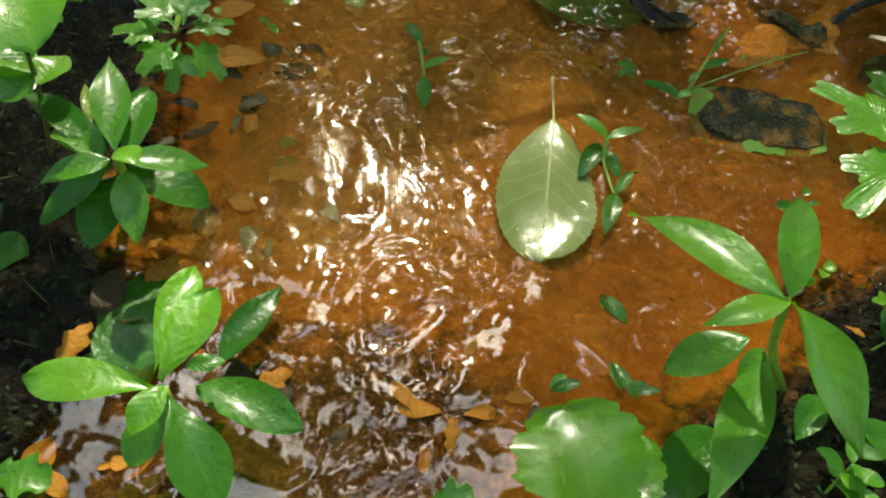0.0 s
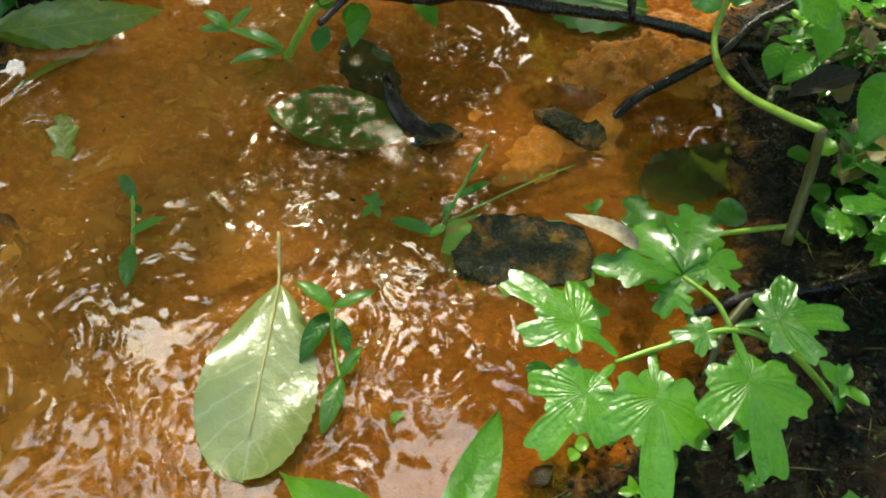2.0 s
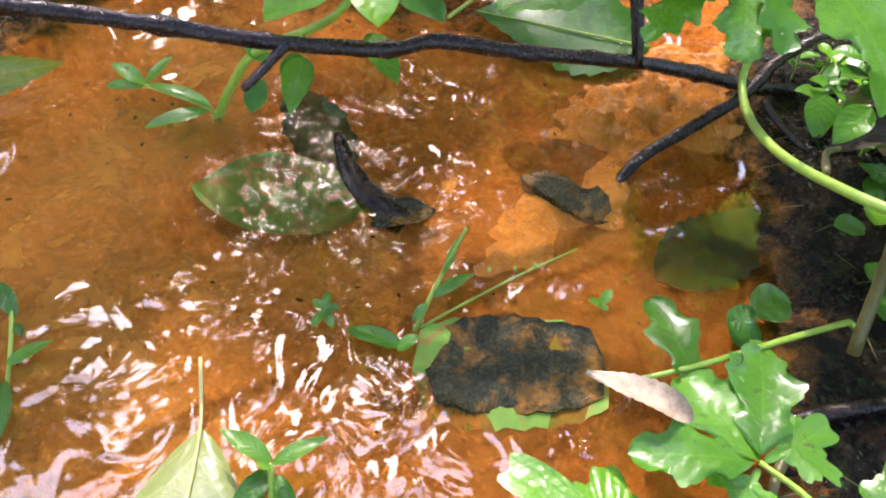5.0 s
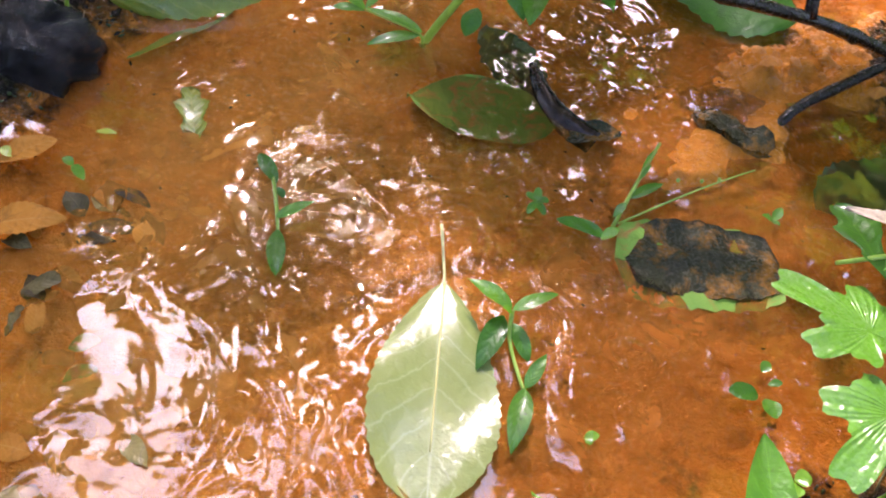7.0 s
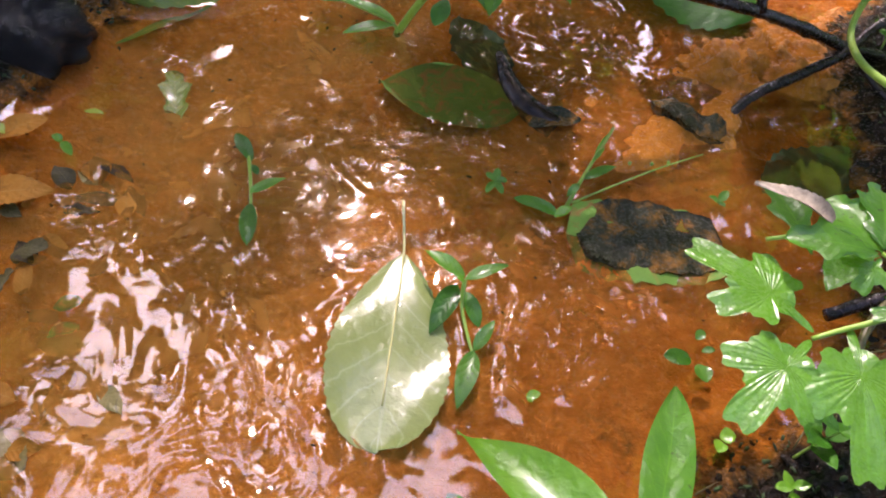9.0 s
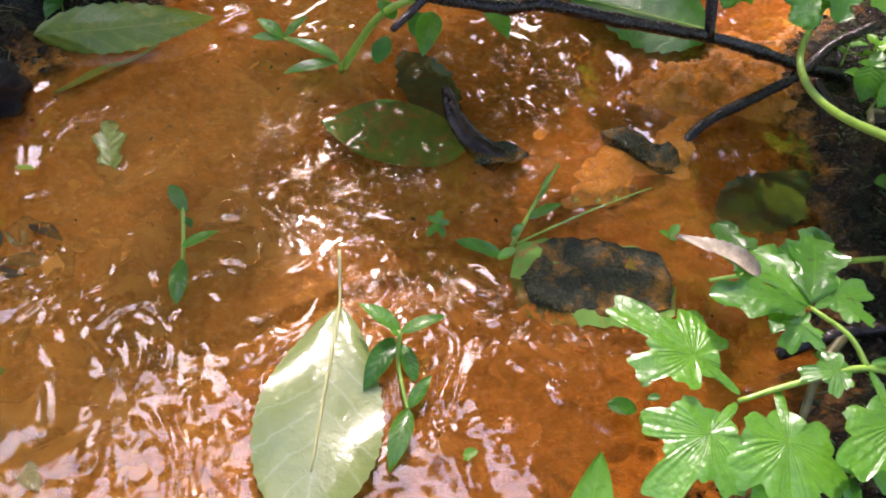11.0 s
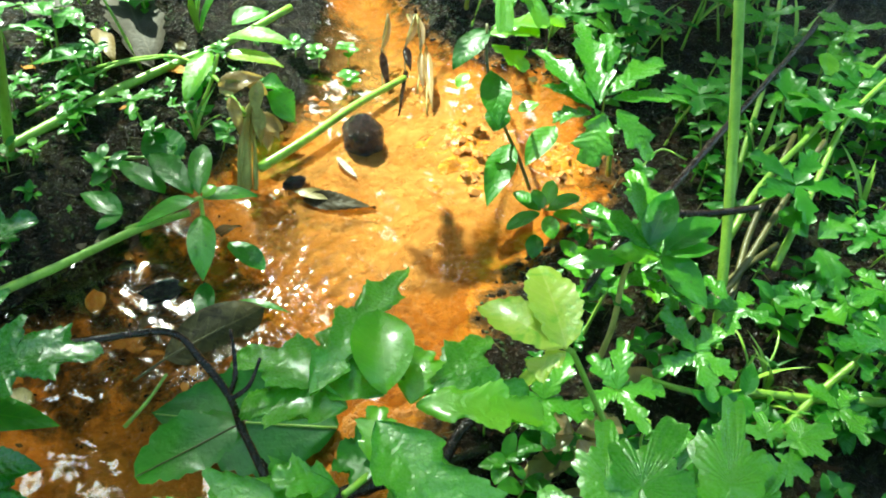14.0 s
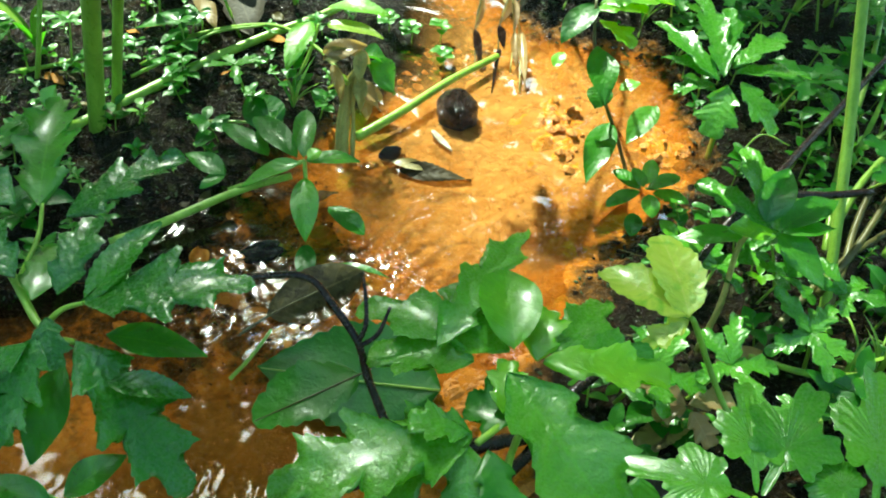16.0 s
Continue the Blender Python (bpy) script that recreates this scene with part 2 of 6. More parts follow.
STALK = plain_material("green_stalk", (0.16, 0.29, 0.025), (0.32, 0.50, 0.06), 90, (0.25, 0.45), 0.3, 0.0008, stretch=(1, 1, 0.3))
BROWN_STALK = plain_material("olive_brown_stalk", (0.055, 0.05, 0.012), (0.14, 0.125, 0.03), 90, (0.3, 0.5), 0.4, 0.001)
BARK = plain_material("wet_black_bark", (0.003, 0.002, 0.0015), (0.026, 0.013, 0.008), 120, (0.1, 0.34), 0.55, 0.0016, spec=0.42)
STONE = plain_material("wet_dark_stone", (0.003, 0.003, 0.003), (0.02, 0.013, 0.010), 130, (0.04, 0.14), 1.0, 0.009, spec=0.5)
SHELL = plain_material("dark_brown_shell", (0.008, 0.004, 0.003), (0.055, 0.028, 0.017), 150, (0.04, 0.15), 1.0, 0.012, spec=0.6)
CURLED = plain_material("black_brown_curled_leaf", (0.006, 0.004, 0.003), (0.04, 0.022, 0.012), 90, (0.06, 0.22), 0.35, 0.0015, spec=0.3)
STRAW = plain_material("withered_straw", (0.20, 0.18, 0.035), (0.46, 0.42, 0.11), 120, (0.4, 0.7), 0.6, 0.0015, stretch=(1, 1, 0.25))
CRUMB = plain_material("ochre_crumb", (0.46, 0.15, 0.015), (0.72, 0.27, 0.03), 300, (0.35, 0.7), 0.8, 0.002)
WHITE_DEAD = plain_material("bleached_dead_leaf", (0.13, 0.10, 0.06), (0.46, 0.38, 0.26), 150, (0.4, 0.7), 0.5, 0.001)
GREY_DEAD = leaf_material("grey_dead_leaf", (0.02, 0.017, 0.012), (0.07, 0.06, 0.045), (0.12, 0.10, 0.07), gloss=0.5, through=0.1, vein_share=0.5, coat=0.0, spec=0.12)
OLIVE = leaf_material("olive_dying_leaf", (0.10, 0.17, 0.012), (0.26, 0.34, 0.03), (0.36, 0.40, 0.08), gloss=0.25, through=0.35, vein_share=0.6, crease=-0.2, blotch=(0.34, 0.32, 0.04))
# celery leaf again, darker: the tall plant's shade is put into the colour
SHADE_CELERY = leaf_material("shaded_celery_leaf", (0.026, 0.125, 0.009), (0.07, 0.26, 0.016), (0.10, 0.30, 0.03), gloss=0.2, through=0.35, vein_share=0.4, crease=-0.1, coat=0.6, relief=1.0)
CANOPY = leaf_material("tree_leaf", (0.02, 0.07, 0.01), (0.05, 0.13, 0.02), (0.05, 0.13, 0.02), gloss=0.7, through=0.12, vein_share=0.0, coat=0.0)
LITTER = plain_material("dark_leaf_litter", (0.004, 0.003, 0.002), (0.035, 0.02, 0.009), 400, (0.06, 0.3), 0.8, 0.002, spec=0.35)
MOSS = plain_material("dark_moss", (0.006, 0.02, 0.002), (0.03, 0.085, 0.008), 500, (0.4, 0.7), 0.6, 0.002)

# ---- builders; places in centimetres ----
ORIGIN = {}


def thing(name, at, label, category, group="", kind=""):
    """A top-level thing: an empty at its base, to carry parts."""
    ob = new(name)
    ob.empty_display_size = 0.01
    ob.location = Vector(at) * CM
    ORIGIN[ob] = Vector(at)
    return tagged(ob, label, category, group, kind)


def mesh_of(name, verts, faces, mat, smooth=True, uvs=None):
    me = bpy.data.meshes.new(name)
    me.from_pydata([tuple(v) for v in verts], [], faces)
    if uvs is not None:
        layer = me.uv_layers.new(name="leaf")
        index = np.empty(len(me.loops), dtype=np.int32)
        me.loops.foreach_get("vertex_index", index)
        layer.data.foreach_set("uv", np.asarray(uvs, dtype=np.float32)[index].ravel())
    me.materials.append(mat)
    me.polygons.foreach_set("use_smooth", [smooth] * len(me.polygons))
    me.update()
    return me


def part(name, verts, faces, mat, parent, label="", uvs=None, smooth=True):
    """One mesh under a thing or a part; the points are in centimetres of the place."""
    top = parent
    while top.parent:
        top = top.parent
    o = ORIGIN[top]
    ob = new(name, mesh_of(name, [(Vector(v) - o) * CM for v in verts], faces, mat, smooth, uvs))
    ob.parent = parent
    return tagged(ob, label) if label else ob


def whole(name, verts, faces, mat, label, category, group="", kind="", smooth=True, uvs=None):
    """A thing of one mesh, with its origin at its lowest middle."""
    pts = [Vector(v) for v in verts]
    o = Vector((sum(p.x for p in pts) / len(pts), sum(p.y for p in pts) / len(pts), min(p.z for p in pts)))
    ob = new(name, mesh_of(name, [(p - o) * CM for p in pts], faces, mat, smooth, uvs))
    ob.location = o * CM
    ORIGIN[ob] = o
    return tagged(ob, label, category, group, kind)


# breadth along the length: how far the widest place lies, how blunt; teeth: number and depth; lobes: number, depth, forward slant
SHAPES = {
    "ovate": (0.80, 0.85, 0, 0.0, 0, 0.0, 0.0),
    "lance": (0.85, 1.15, 0, 0.0, 0, 0.0, 0.0),
    "oval": (1.0, 0.62, 0, 0.0, 0, 0.0, 0.0),
    "spoon": (1.45, 0.75, 0, 0.0, 0, 0.0, 0.0),
    "serrate": (0.72, 0.85, 11, 0.14, 0, 0.0, 0.10),
    "broad": (1.14, 0.47, 13, 0.05, 0, 0.0, 0.04),
    "lobed": (0.95, 0.6, 12, 0.13, 2, 0.5, 0.42),
    "cut": (0.72, 0.72, 20, 0.13, 3, 0.70, 0.62),
    "blocky": (0.95, 0.2, 7, 0.1, 0, 0.0, 0.0),
    "trefoil": (1.05, 0.62, 8, 0.10, 2, 0.5, 0.25),
    "obovate": (1.4, 0.45, 19, 0.055, 0, 0.0, 0.03),
    "scalloped": (0.95, 0.5, 9, 0.12, 3, 0.14, 0.12),
}


def fan_mesh(base, tip, width, up, bend, fold, wave, luck):
    """A three-lobed leaflet with a wedge foot, rounded teeth and sunken veins, spread round a point a third of the way up."""
    base, tip = Vector(base), Vector(tip)
    ax = tip - base
    length = ax.length
    ax.normalize()
    side = Vector(up).cross(ax).normalized()
    nor = ax.cross(side)
    rnd = random.Random(luck)
    lean, mid = rnd.uniform(-0.1, 0.1), 0.36
    lobes = ((lean, 0.46, 0.64), (1.12 + lean, 0.42, rnd.uniform(0.46, 0.54)), (-1.12 + lean, 0.42, rnd.uniform(0.46, 0.54)), (1.98, 0.26, 0.33), (-1.98, 0.26, 0.33))
    floor_r, count, outline = rnd.uniform(0.31, 0.37), 108, []
    for k in range(count):
        a = -math.pi + 2 * math.pi * k / count
        r = max([math.exp(-(((a - c) / w) ** 4)) * top for c, w, top in lobes] + [floor_r * (1 if abs(a) < 1.9 else 0.55), mid * math.exp(-(((math.pi - abs(a)) / 0.3) ** 2))])
        r *= 1 - 0.09 * abs(math.cos(math.pi * k / 6.0)) ** 2 * (abs(a) < 2.3)
        near = min([abs(a - c) for c, w, top in lobes[:3]] + [math.pi - abs(a)])
        outline.append((r * math.cos(a), r * math.sin(a), min(1.0, near / 0.5)))
    broad = width / 2 / max(abs(p[1]) for p in outline)
    ph = rnd.uniform(0, 6.28)
    verts, uvs, rings = [], [], (0.04, 0.22, 0.42, 0.62, 0.8, 0.92, 1.0)
    for f in rings:
        for k, (x, y, away) in enumerate(outline):
            u, py = mid + x * f, y * broad * f
            z = bend * length * (u - u * u) * 2 + fold * abs(py) * 0.6 - 0.3 * py * py / max(width, 0.1)
            z += wave * width * math.sin(2.4 * f + ph + 2 * math.pi * 3 * k / count) * f * f * 0.5 + 0.012 * width * (away - 0.5) * min(1.0, 2 * f)
            verts.append(base + ax * u * length + side * py + nor * z)
            uvs.append((0.6 * away + 0.15 * f, away * 0.95))
    n = count
    faces = [(i * n + j, i * n + (j + 1) % n, (i + 1) * n + (j + 1) % n, (i + 1) * n + j) for i in range(len(rings) - 1) for j in range(n)]
    return verts, faces + [tuple(range(n))[::-1]], uvs


def leaf_mesh(base, tip, width, shape="ovate", up=(0, 0, 1), bend=0.12, fold=0.18, wave=0.04, luck=0):
    """Points, faces and leaf places of a blade from base to tip, bent along its length, folded at the midrib."""
    if shape == "fan":
        return fan_mesh(base, tip, width, up, bend, fold, wave, luck)
    base, tip = Vector(base), Vector(tip)
    ax = tip - base
    length = ax.length
    ax.normalize()
    side = Vector(up).cross(ax)
    if side.length < 1e-4:
        side = Vector((1, 0, 0)).cross(ax)
    side.normalize()
    nor = ax.cross(side)
    peak, blunt, teeth, tooth, lobes, lobe, slant = SHAPES[shape]
    rows = 14 if not teeth else (teeth * 3)
    cols = (-1.0, -0.72, -0.36, 0.0, 0.36, 0.72, 1.0)
    verts, uvs = [], []
    rnd = random.Random(luck)
    ph = [rnd.uniform(0, 6.28) for _ in range(3)]
    for i in range(rows + 1):
        u = i / rows
        w = math.sin(math.pi * min(1, max(0, u)) ** peak) if 0 < u < 1 else 0.0
        w = max(w, 0.0) ** blunt * width / 2 + (0.015 * width if i in (0, rows) else 0.0)
        cut = 1.0
        if lobes:
            f = (u * (lobes + 0.6) + 0.2) % 1.0
            cut -= lobe * (1 - (f / 0.66 if f < 0.66 else (1 - f) / 0.34) ** 0.75) * min(1.0, max(0.25, (0.98 - u) * 6))
        if teeth:
            cut -= tooth * (1 - (u * teeth) % 1.0)
        for v in cols:
            breadth = w * (cut if abs(v) > 0.9 else 1 - (1 - cut) * abs(v) ** 2 * 0.9)
            y = v * breadth
            x = u * length + slant * abs(y)
            z = bend * length * (4 * u * (1 - u)) * 0.5 - fold * abs(y) * -1.0
            z += wave * width * math.sin(5 * u + ph[0] + 2.2 * v) * abs(v) + 0.02 * width * math.sin(11 * u + ph[1]) * v
            verts.append(base + ax * x + side * y + nor * z)
            uvs.append((u + slant * abs(y) / max(length, 1e-4), v))
    n = len(cols)
    faces = [(i * n + j, i * n + j + 1, (i + 1) * n + j + 1, (i + 1) * n + j) for i in range(rows) for j in range(n - 1)]
    return verts, faces, uvs


COUNT = [0]


def leaf(parent, base, tip, width, shape="ovate", mat=None, up=(0, 0, 1), bend=0.12, fold=0.18, wave=0.05, name="leaf", label=""):
    COUNT[0] += 1
    verts, faces, uvs = leaf_mesh(base, tip, width, shape, up, bend, fold, wave, COUNT[0])
    return part(name, verts, faces, mat or GREEN, parent, label, uvs)


def smooth_line(points, steps=5):
    """A curve through the points."""
    p = [Vector(q) for q in points]
    p = [p[0] * 2 - p[1]] + p + [p[-1] * 2 - p[-2]]
    out = []
    for i in range(1, len(p) - 2):
        for k in range(steps):
            t = k / steps
            out.append(0.5 * (2 * p[i] + (p[i + 1] - p[i - 1]) * t + (2 * p[i - 1] - 5 * p[i] + 4 * p[i + 1] - p[i + 2]) * t * t
                              + (3 * p[i] - p[i - 1] - 3 * p[i + 1] + p[i + 2]) * t ** 3))
    return out + [p[-2]]


def tube(points, r0, r1, sides=8, steps=5, rough=0.0, knots=0.0, luck=1):
    """A tapered round stem along a curve, with an uneven skin and swollen joints; closed at both ends."""
    line = smooth_line(points, steps)
    rnd = random.Random(luck)
    verts, faces = [], []
    ref = Vector((0.13, 0.2, 1)).normalized()
    for i, c in enumerate(line):
        d = (line[min(i + 1, len(line) - 1)] - line[max(i - 1, 0)]).normalized()
        a = d.cross(ref)
        if a.length < 0.1:
            a = d.cross(Vector((1, 0, 0)))
        a.normalize()
        b = d.cross(a)
        f = i / (len(line) - 1)
        r = r0 + (r1 - r0) * f
        r *= 1 + knots * (1 if i % (steps * 2) == 0 and 0 < i < len(line) - 1 else 0)
        for k in range(sides):
            ang = 2 * math.pi * k / sides
            rr = r * (1 + rough * rnd.uniform(-1, 1))
            verts.append(c + a * math.cos(ang) * rr + b * math.sin(ang) * rr)
    n = len(line)
    for i in range(n - 1):
        for k in range(sides):
            k2 = (k + 1) % sides
            faces.append((i * sides + k, i * sides + k2, (i + 1) * sides + k2, (i + 1) * sides + k))
    faces.append(tuple(range(sides))[::-1])
    faces.append(tuple((n - 1) * sides + k for k in range(sides)))
    return verts, faces


def stem(parent, points, r0, r1, mat=None, name="stem", label="", **more):
    verts, faces = tube(points, r0, r1, **more)
    return part(name, verts, faces, mat or STALK, parent, label)


def stone_mesh(at, size, turn=0.0, luck=1, rough=0.18, square=0.0, rings=14, sides=20):
    """A lumpy closed body: a ball pushed by noise, flattened, part squared."""
    rnd = random.Random(luck)
    shift = Vector((rnd.uniform(0, 50), rnd.uniform(0, 50), rnd.uniform(0, 50)))
    c, s = math.cos(radians(turn)), math.sin(radians(turn))
    verts, faces = [], []
    for i in range(rings + 1):
        th = math.pi * i / rings
        for k in range(sides):
            ph = 2 * math.pi * k / sides
            d = Vector((math.sin(th) * math.cos(ph), math.sin(th) * math.sin(ph), math.cos(th)))
            q = d / max(abs(d.x), abs(d.y), abs(d.z))
            p = d.lerp(q, square)
            p = p * (1 + rough * noise.noise(d * 1.7 + shift) + rough * 0.45 * noise.noise(d * 5 + shift))
            x, y, z = p.x * size[0] / 2, p.y * size[1] / 2, p.z * size[2] / 2
            verts.append((at[0] + c * x - s * y, at[1] + s * x + c * y, at[2] + z))
    for i in range(rings):
        for k in range(sides):
            k2 = (k + 1) % sides
            faces.append((i * sides + k, (i + 1) * sides + k, (i + 1) * sides + k2, i * sides + k2))
    return verts, faces


# ---- stream, banks and water ----
# the stream's middle line with its half width, in centimetres, from below to the spring
STREAM = ((-6.0, -60.0, 10.0), (-6.0, -30.0, 10.0), (-5.0, -16.0, 10.0), (-4.5, -8.0, 12.8), (-2.0, -1.0, 16.2), (3.0, 6.0, 17.5), (6.0, 13.0, 15.5), (9.5, 20.0, 12.0), (14.0, 25.0, 10.0), (22.0, 31.0, 9.5), (27.5, 37.5, 10.5), (25.0, 49.0, 4.0), (27.0, 58.0, 2.0))


def stream_depth(x, y):
    """How far inside the stream's edge a place lies, in centimetres; minus outside."""
    best = -1e9
    for (ax, ay, aw), (bx, by, bw) in zip(STREAM, STREAM[1:]):
        dx, dy = bx - ax, by - ay
        f = min(1.0, max(0.0, ((x - ax) * dx + (y - ay) * dy) / (dx * dx + dy * dy)))
        best = max(best, aw + (bw - aw) * f - math.hypot(x - ax - f * dx, y - ay - f * dy))
    return best + 2.2 * noise.noise(Vector((x * 0.12, y * 0.12, 3.0))) + 0.9 * noise.noise(Vector((x * 0.4, y * 0.4, 7.0)))


def ground_height(x, y, d=None):
    """The height of the ground, in centimetres over the water."""
    d = stream_depth(x, y) if d is None else d
    lump = 0.45 * noise.noise(Vector((x * 0.28, y * 0.28, 11.0))) + 0.22 * noise.noise(Vector((x * 0.9, y * 0.9, 17.0)))
    if d > 0:
        shoal = 0.6 * math.exp(-((x - 26) / 7.5) ** 2 - ((y - 33) / 10) ** 2) + 1.0 * math.exp(-((x - 19) ** 2 + (y - 16.5) ** 2) / 12)
        clod = math.exp(-((x - 29) / 3.0) ** 2 - ((y - 35.5) / 4.0) ** 2) + 0.8 * math.exp(-((x - 34.5) / 2.2) ** 2 - ((y - 33.5) / 2.2) ** 2) + 0.5 * math.exp(-((x - 21) / 1.6) ** 2 - ((y - 26.5) / 2.2) ** 2)
        shoal += clod * (0.35 + 2.1 * abs(noise.noise(Vector((x * 0.5, y * 0.5, 61.0)))) + 0.7 * noise.noise(Vector((x * 1.6, y * 1.6, 67.0))))
        mound = math.exp(-((x - 16) / 3.6) ** 2 - ((y - 8.5) / 4.2) ** 2)
        shoal += mound * (0.52 + 1.0 * noise.noise(Vector((x * 0.42, y * 0.42, 71.0))) + 0.4 * noise.noise(Vector((x * 1.1, y * 1.1, 73.0))))
        clay = math.exp(-((x - 10.8) / 4.4) ** 4 - ((y - 8.2) / 4.3) ** 4) * (0.72 + 0.8 * noise.noise(Vector((x * 0.33, y * 0.33, 81.0))) + 0.5 * abs(noise.noise(Vector((x * 0.8, y * 0.8, 83.0)))))
        heap = math.exp(-((x - 16.9) / 3.9) ** 4 - ((y - 13.7) / 1.9) ** 4) * (0.7 + 2.2 * abs(noise.noise(Vector((x * 0.5, y * 0.7, 91.0)))) + 0.9 * noise.noise(Vector((x * 1.5, y * 1.5, 93.0))))
        shoal += clay + heap - 0.5 * math.exp(-((x - 19.2) / 3.8) ** 2 - ((y - 6.7) / 2.8) ** 2)
        return shoal - 0.85 * min(1.0, d / 3.0) + lump * (0.5 + 0.4 * min(1.0, d / 4.0))
    out = -d
    far = math.hypot(x - 10, y - 10)
    return 0.05 + 2.4 * (1 - math.exp(-out / 7.0)) + lump * 1.6 * min(1.0, 0.4 + out / 6.0) + max(0.0, far - 90) * 0.02


def below(value, edge, sharp):
    """One below the edge, nought above it, with a soft step."""
    return 1 / (1 + math.exp(max(-40.0, min(40.0, (value - edge) * sharp))))


def axis(low, high, step, reach):
    """Places along one axis: close steps within the place, ever longer ones out to the horizon."""
    inner = list(np.arange(low, high + step * 0.5, step))
    grow, out = step, []
    while sum(out) < reach:
        grow *= 1.35
        out.append(grow)
    return list(low - np.cumsum(out)[::-1]) + inner + list(high + np.cumsum(out))


def build_ground():
    xs, ys = axis(-34, 62, 0.42, 60000), axis(-34, 80, 0.42, 60000)
    verts, share = [], []
    for y in ys:
        for x in xs:
            near = -40 < x < 70 and -45 < y < 90
            d = stream_depth(x, y) if near else -60.0
            verts.append((x * CM, y * CM, (ground_height(x, y, d) if near else 2.6 + 0.0) * CM))
            murk = 0.54 * math.exp(-(((x - 6) / 13.2) ** 2 + ((y - 27.2) / 9.6) ** 2) ** 2) + 0.75 * math.exp(-((x - 21) / 7) ** 4 - ((y - 48) / 7) ** 4) + 0.3 * math.exp(-((x + 9) ** 2 / 60 + (y + 19) ** 2 / 14)) + 0.22 * math.exp(-((x + 16.5) / 4.0) ** 2 - ((y + 3) / 8) ** 2) + 0.36 * math.exp(-((x - 19) / 3.0) ** 2 - ((y - 6) / 6) ** 2) - 0.12 * math.exp(-((x - 21.5) / 3.4) ** 4 - ((y - 4) / 5) ** 4)
            murk += 0.42 * math.exp(-((x + 4.0) / 4.5) ** 2 - ((y + 17.5) / 3.6) ** 2)
            murk += 0.44 * below(y, -12.6, 1.1) * below(x, -1.0, 0.8) + 0.42 * math.exp(-((x - 8.5) / 2.6) ** 2 - ((y + 8.5) / 2.8) ** 2) + 0.4 * math.exp(-((x - 5.5) / 2.6) ** 2 - ((y + 14.2) / 2.0) ** 2)
            share.append(min(1.0, max(0.0, 0.5 + d * 0.22)) - murk)
    n = len(xs)
    faces = [(j * n + i, j * n + i + 1, (j + 1) * n + i + 1, (j + 1) * n + i) for j in range(len(ys) - 1) for i in range(n - 1)]
    me = mesh_of("ground", verts, faces, M_GROUND)
    me.attributes.new("ochre", "FLOAT", "POINT").data.foreach_set("value", share)
    return tagged(new("ground", me), "dark wet soil banks round an orange ochre stream bed", "ground", kind="structure")


# where the water runs broken: place, reach and strength
RILLS = ((-10.9, -13.7, 2.2, 0.5), (-1.8, -13.3, 2.0, 0.5), (2.6, 12.8, 2.2, 0.55), (4.8, -7.8, 2.2, 0.4), (1.6, -6.2, 2.4, 0.45), (-8.5, -11.6, 3.0, 0.4), (-6.5, -4.8, 2.4, 0.2), (-3.4, -7.6, 2.0, 0.8), (-1.8, -3.6, 1.6, 0.7), (-3.2, -10.5, 2.2, 0.5), (-10.6, -1.5, 2.4, 0.75), (-11.0, -8.2, 1.3, 0.6), (-6.6, -1.6, 2.2, 0.42), (-5.0, -15.6, 2.4, 0.6), (-4.4, -19.5, 2.8, 0.5), (-12.0, -22.0, 4.0, 0.35), (2.2, -0.4, 1.8, 0.4), (3.6, -4.2, 1.6, 0.6), (5.5, 1.5, 2.0, 0.4), (17.2, 27.0, 3.6, 0.45), (17.2, 23.0, 2.4, 0.9), (7.0, 25.5, 6.5, 0.32), (9.5, 9.0, 4.0, 0.5), (2.0, 6.0, 3.0, 0.4), (-2.0, 3.0, 2.6, 0.55), (7.5, -3.5, 3.0, 0.4), (1.5, 4.0, 2.4, 0.55))


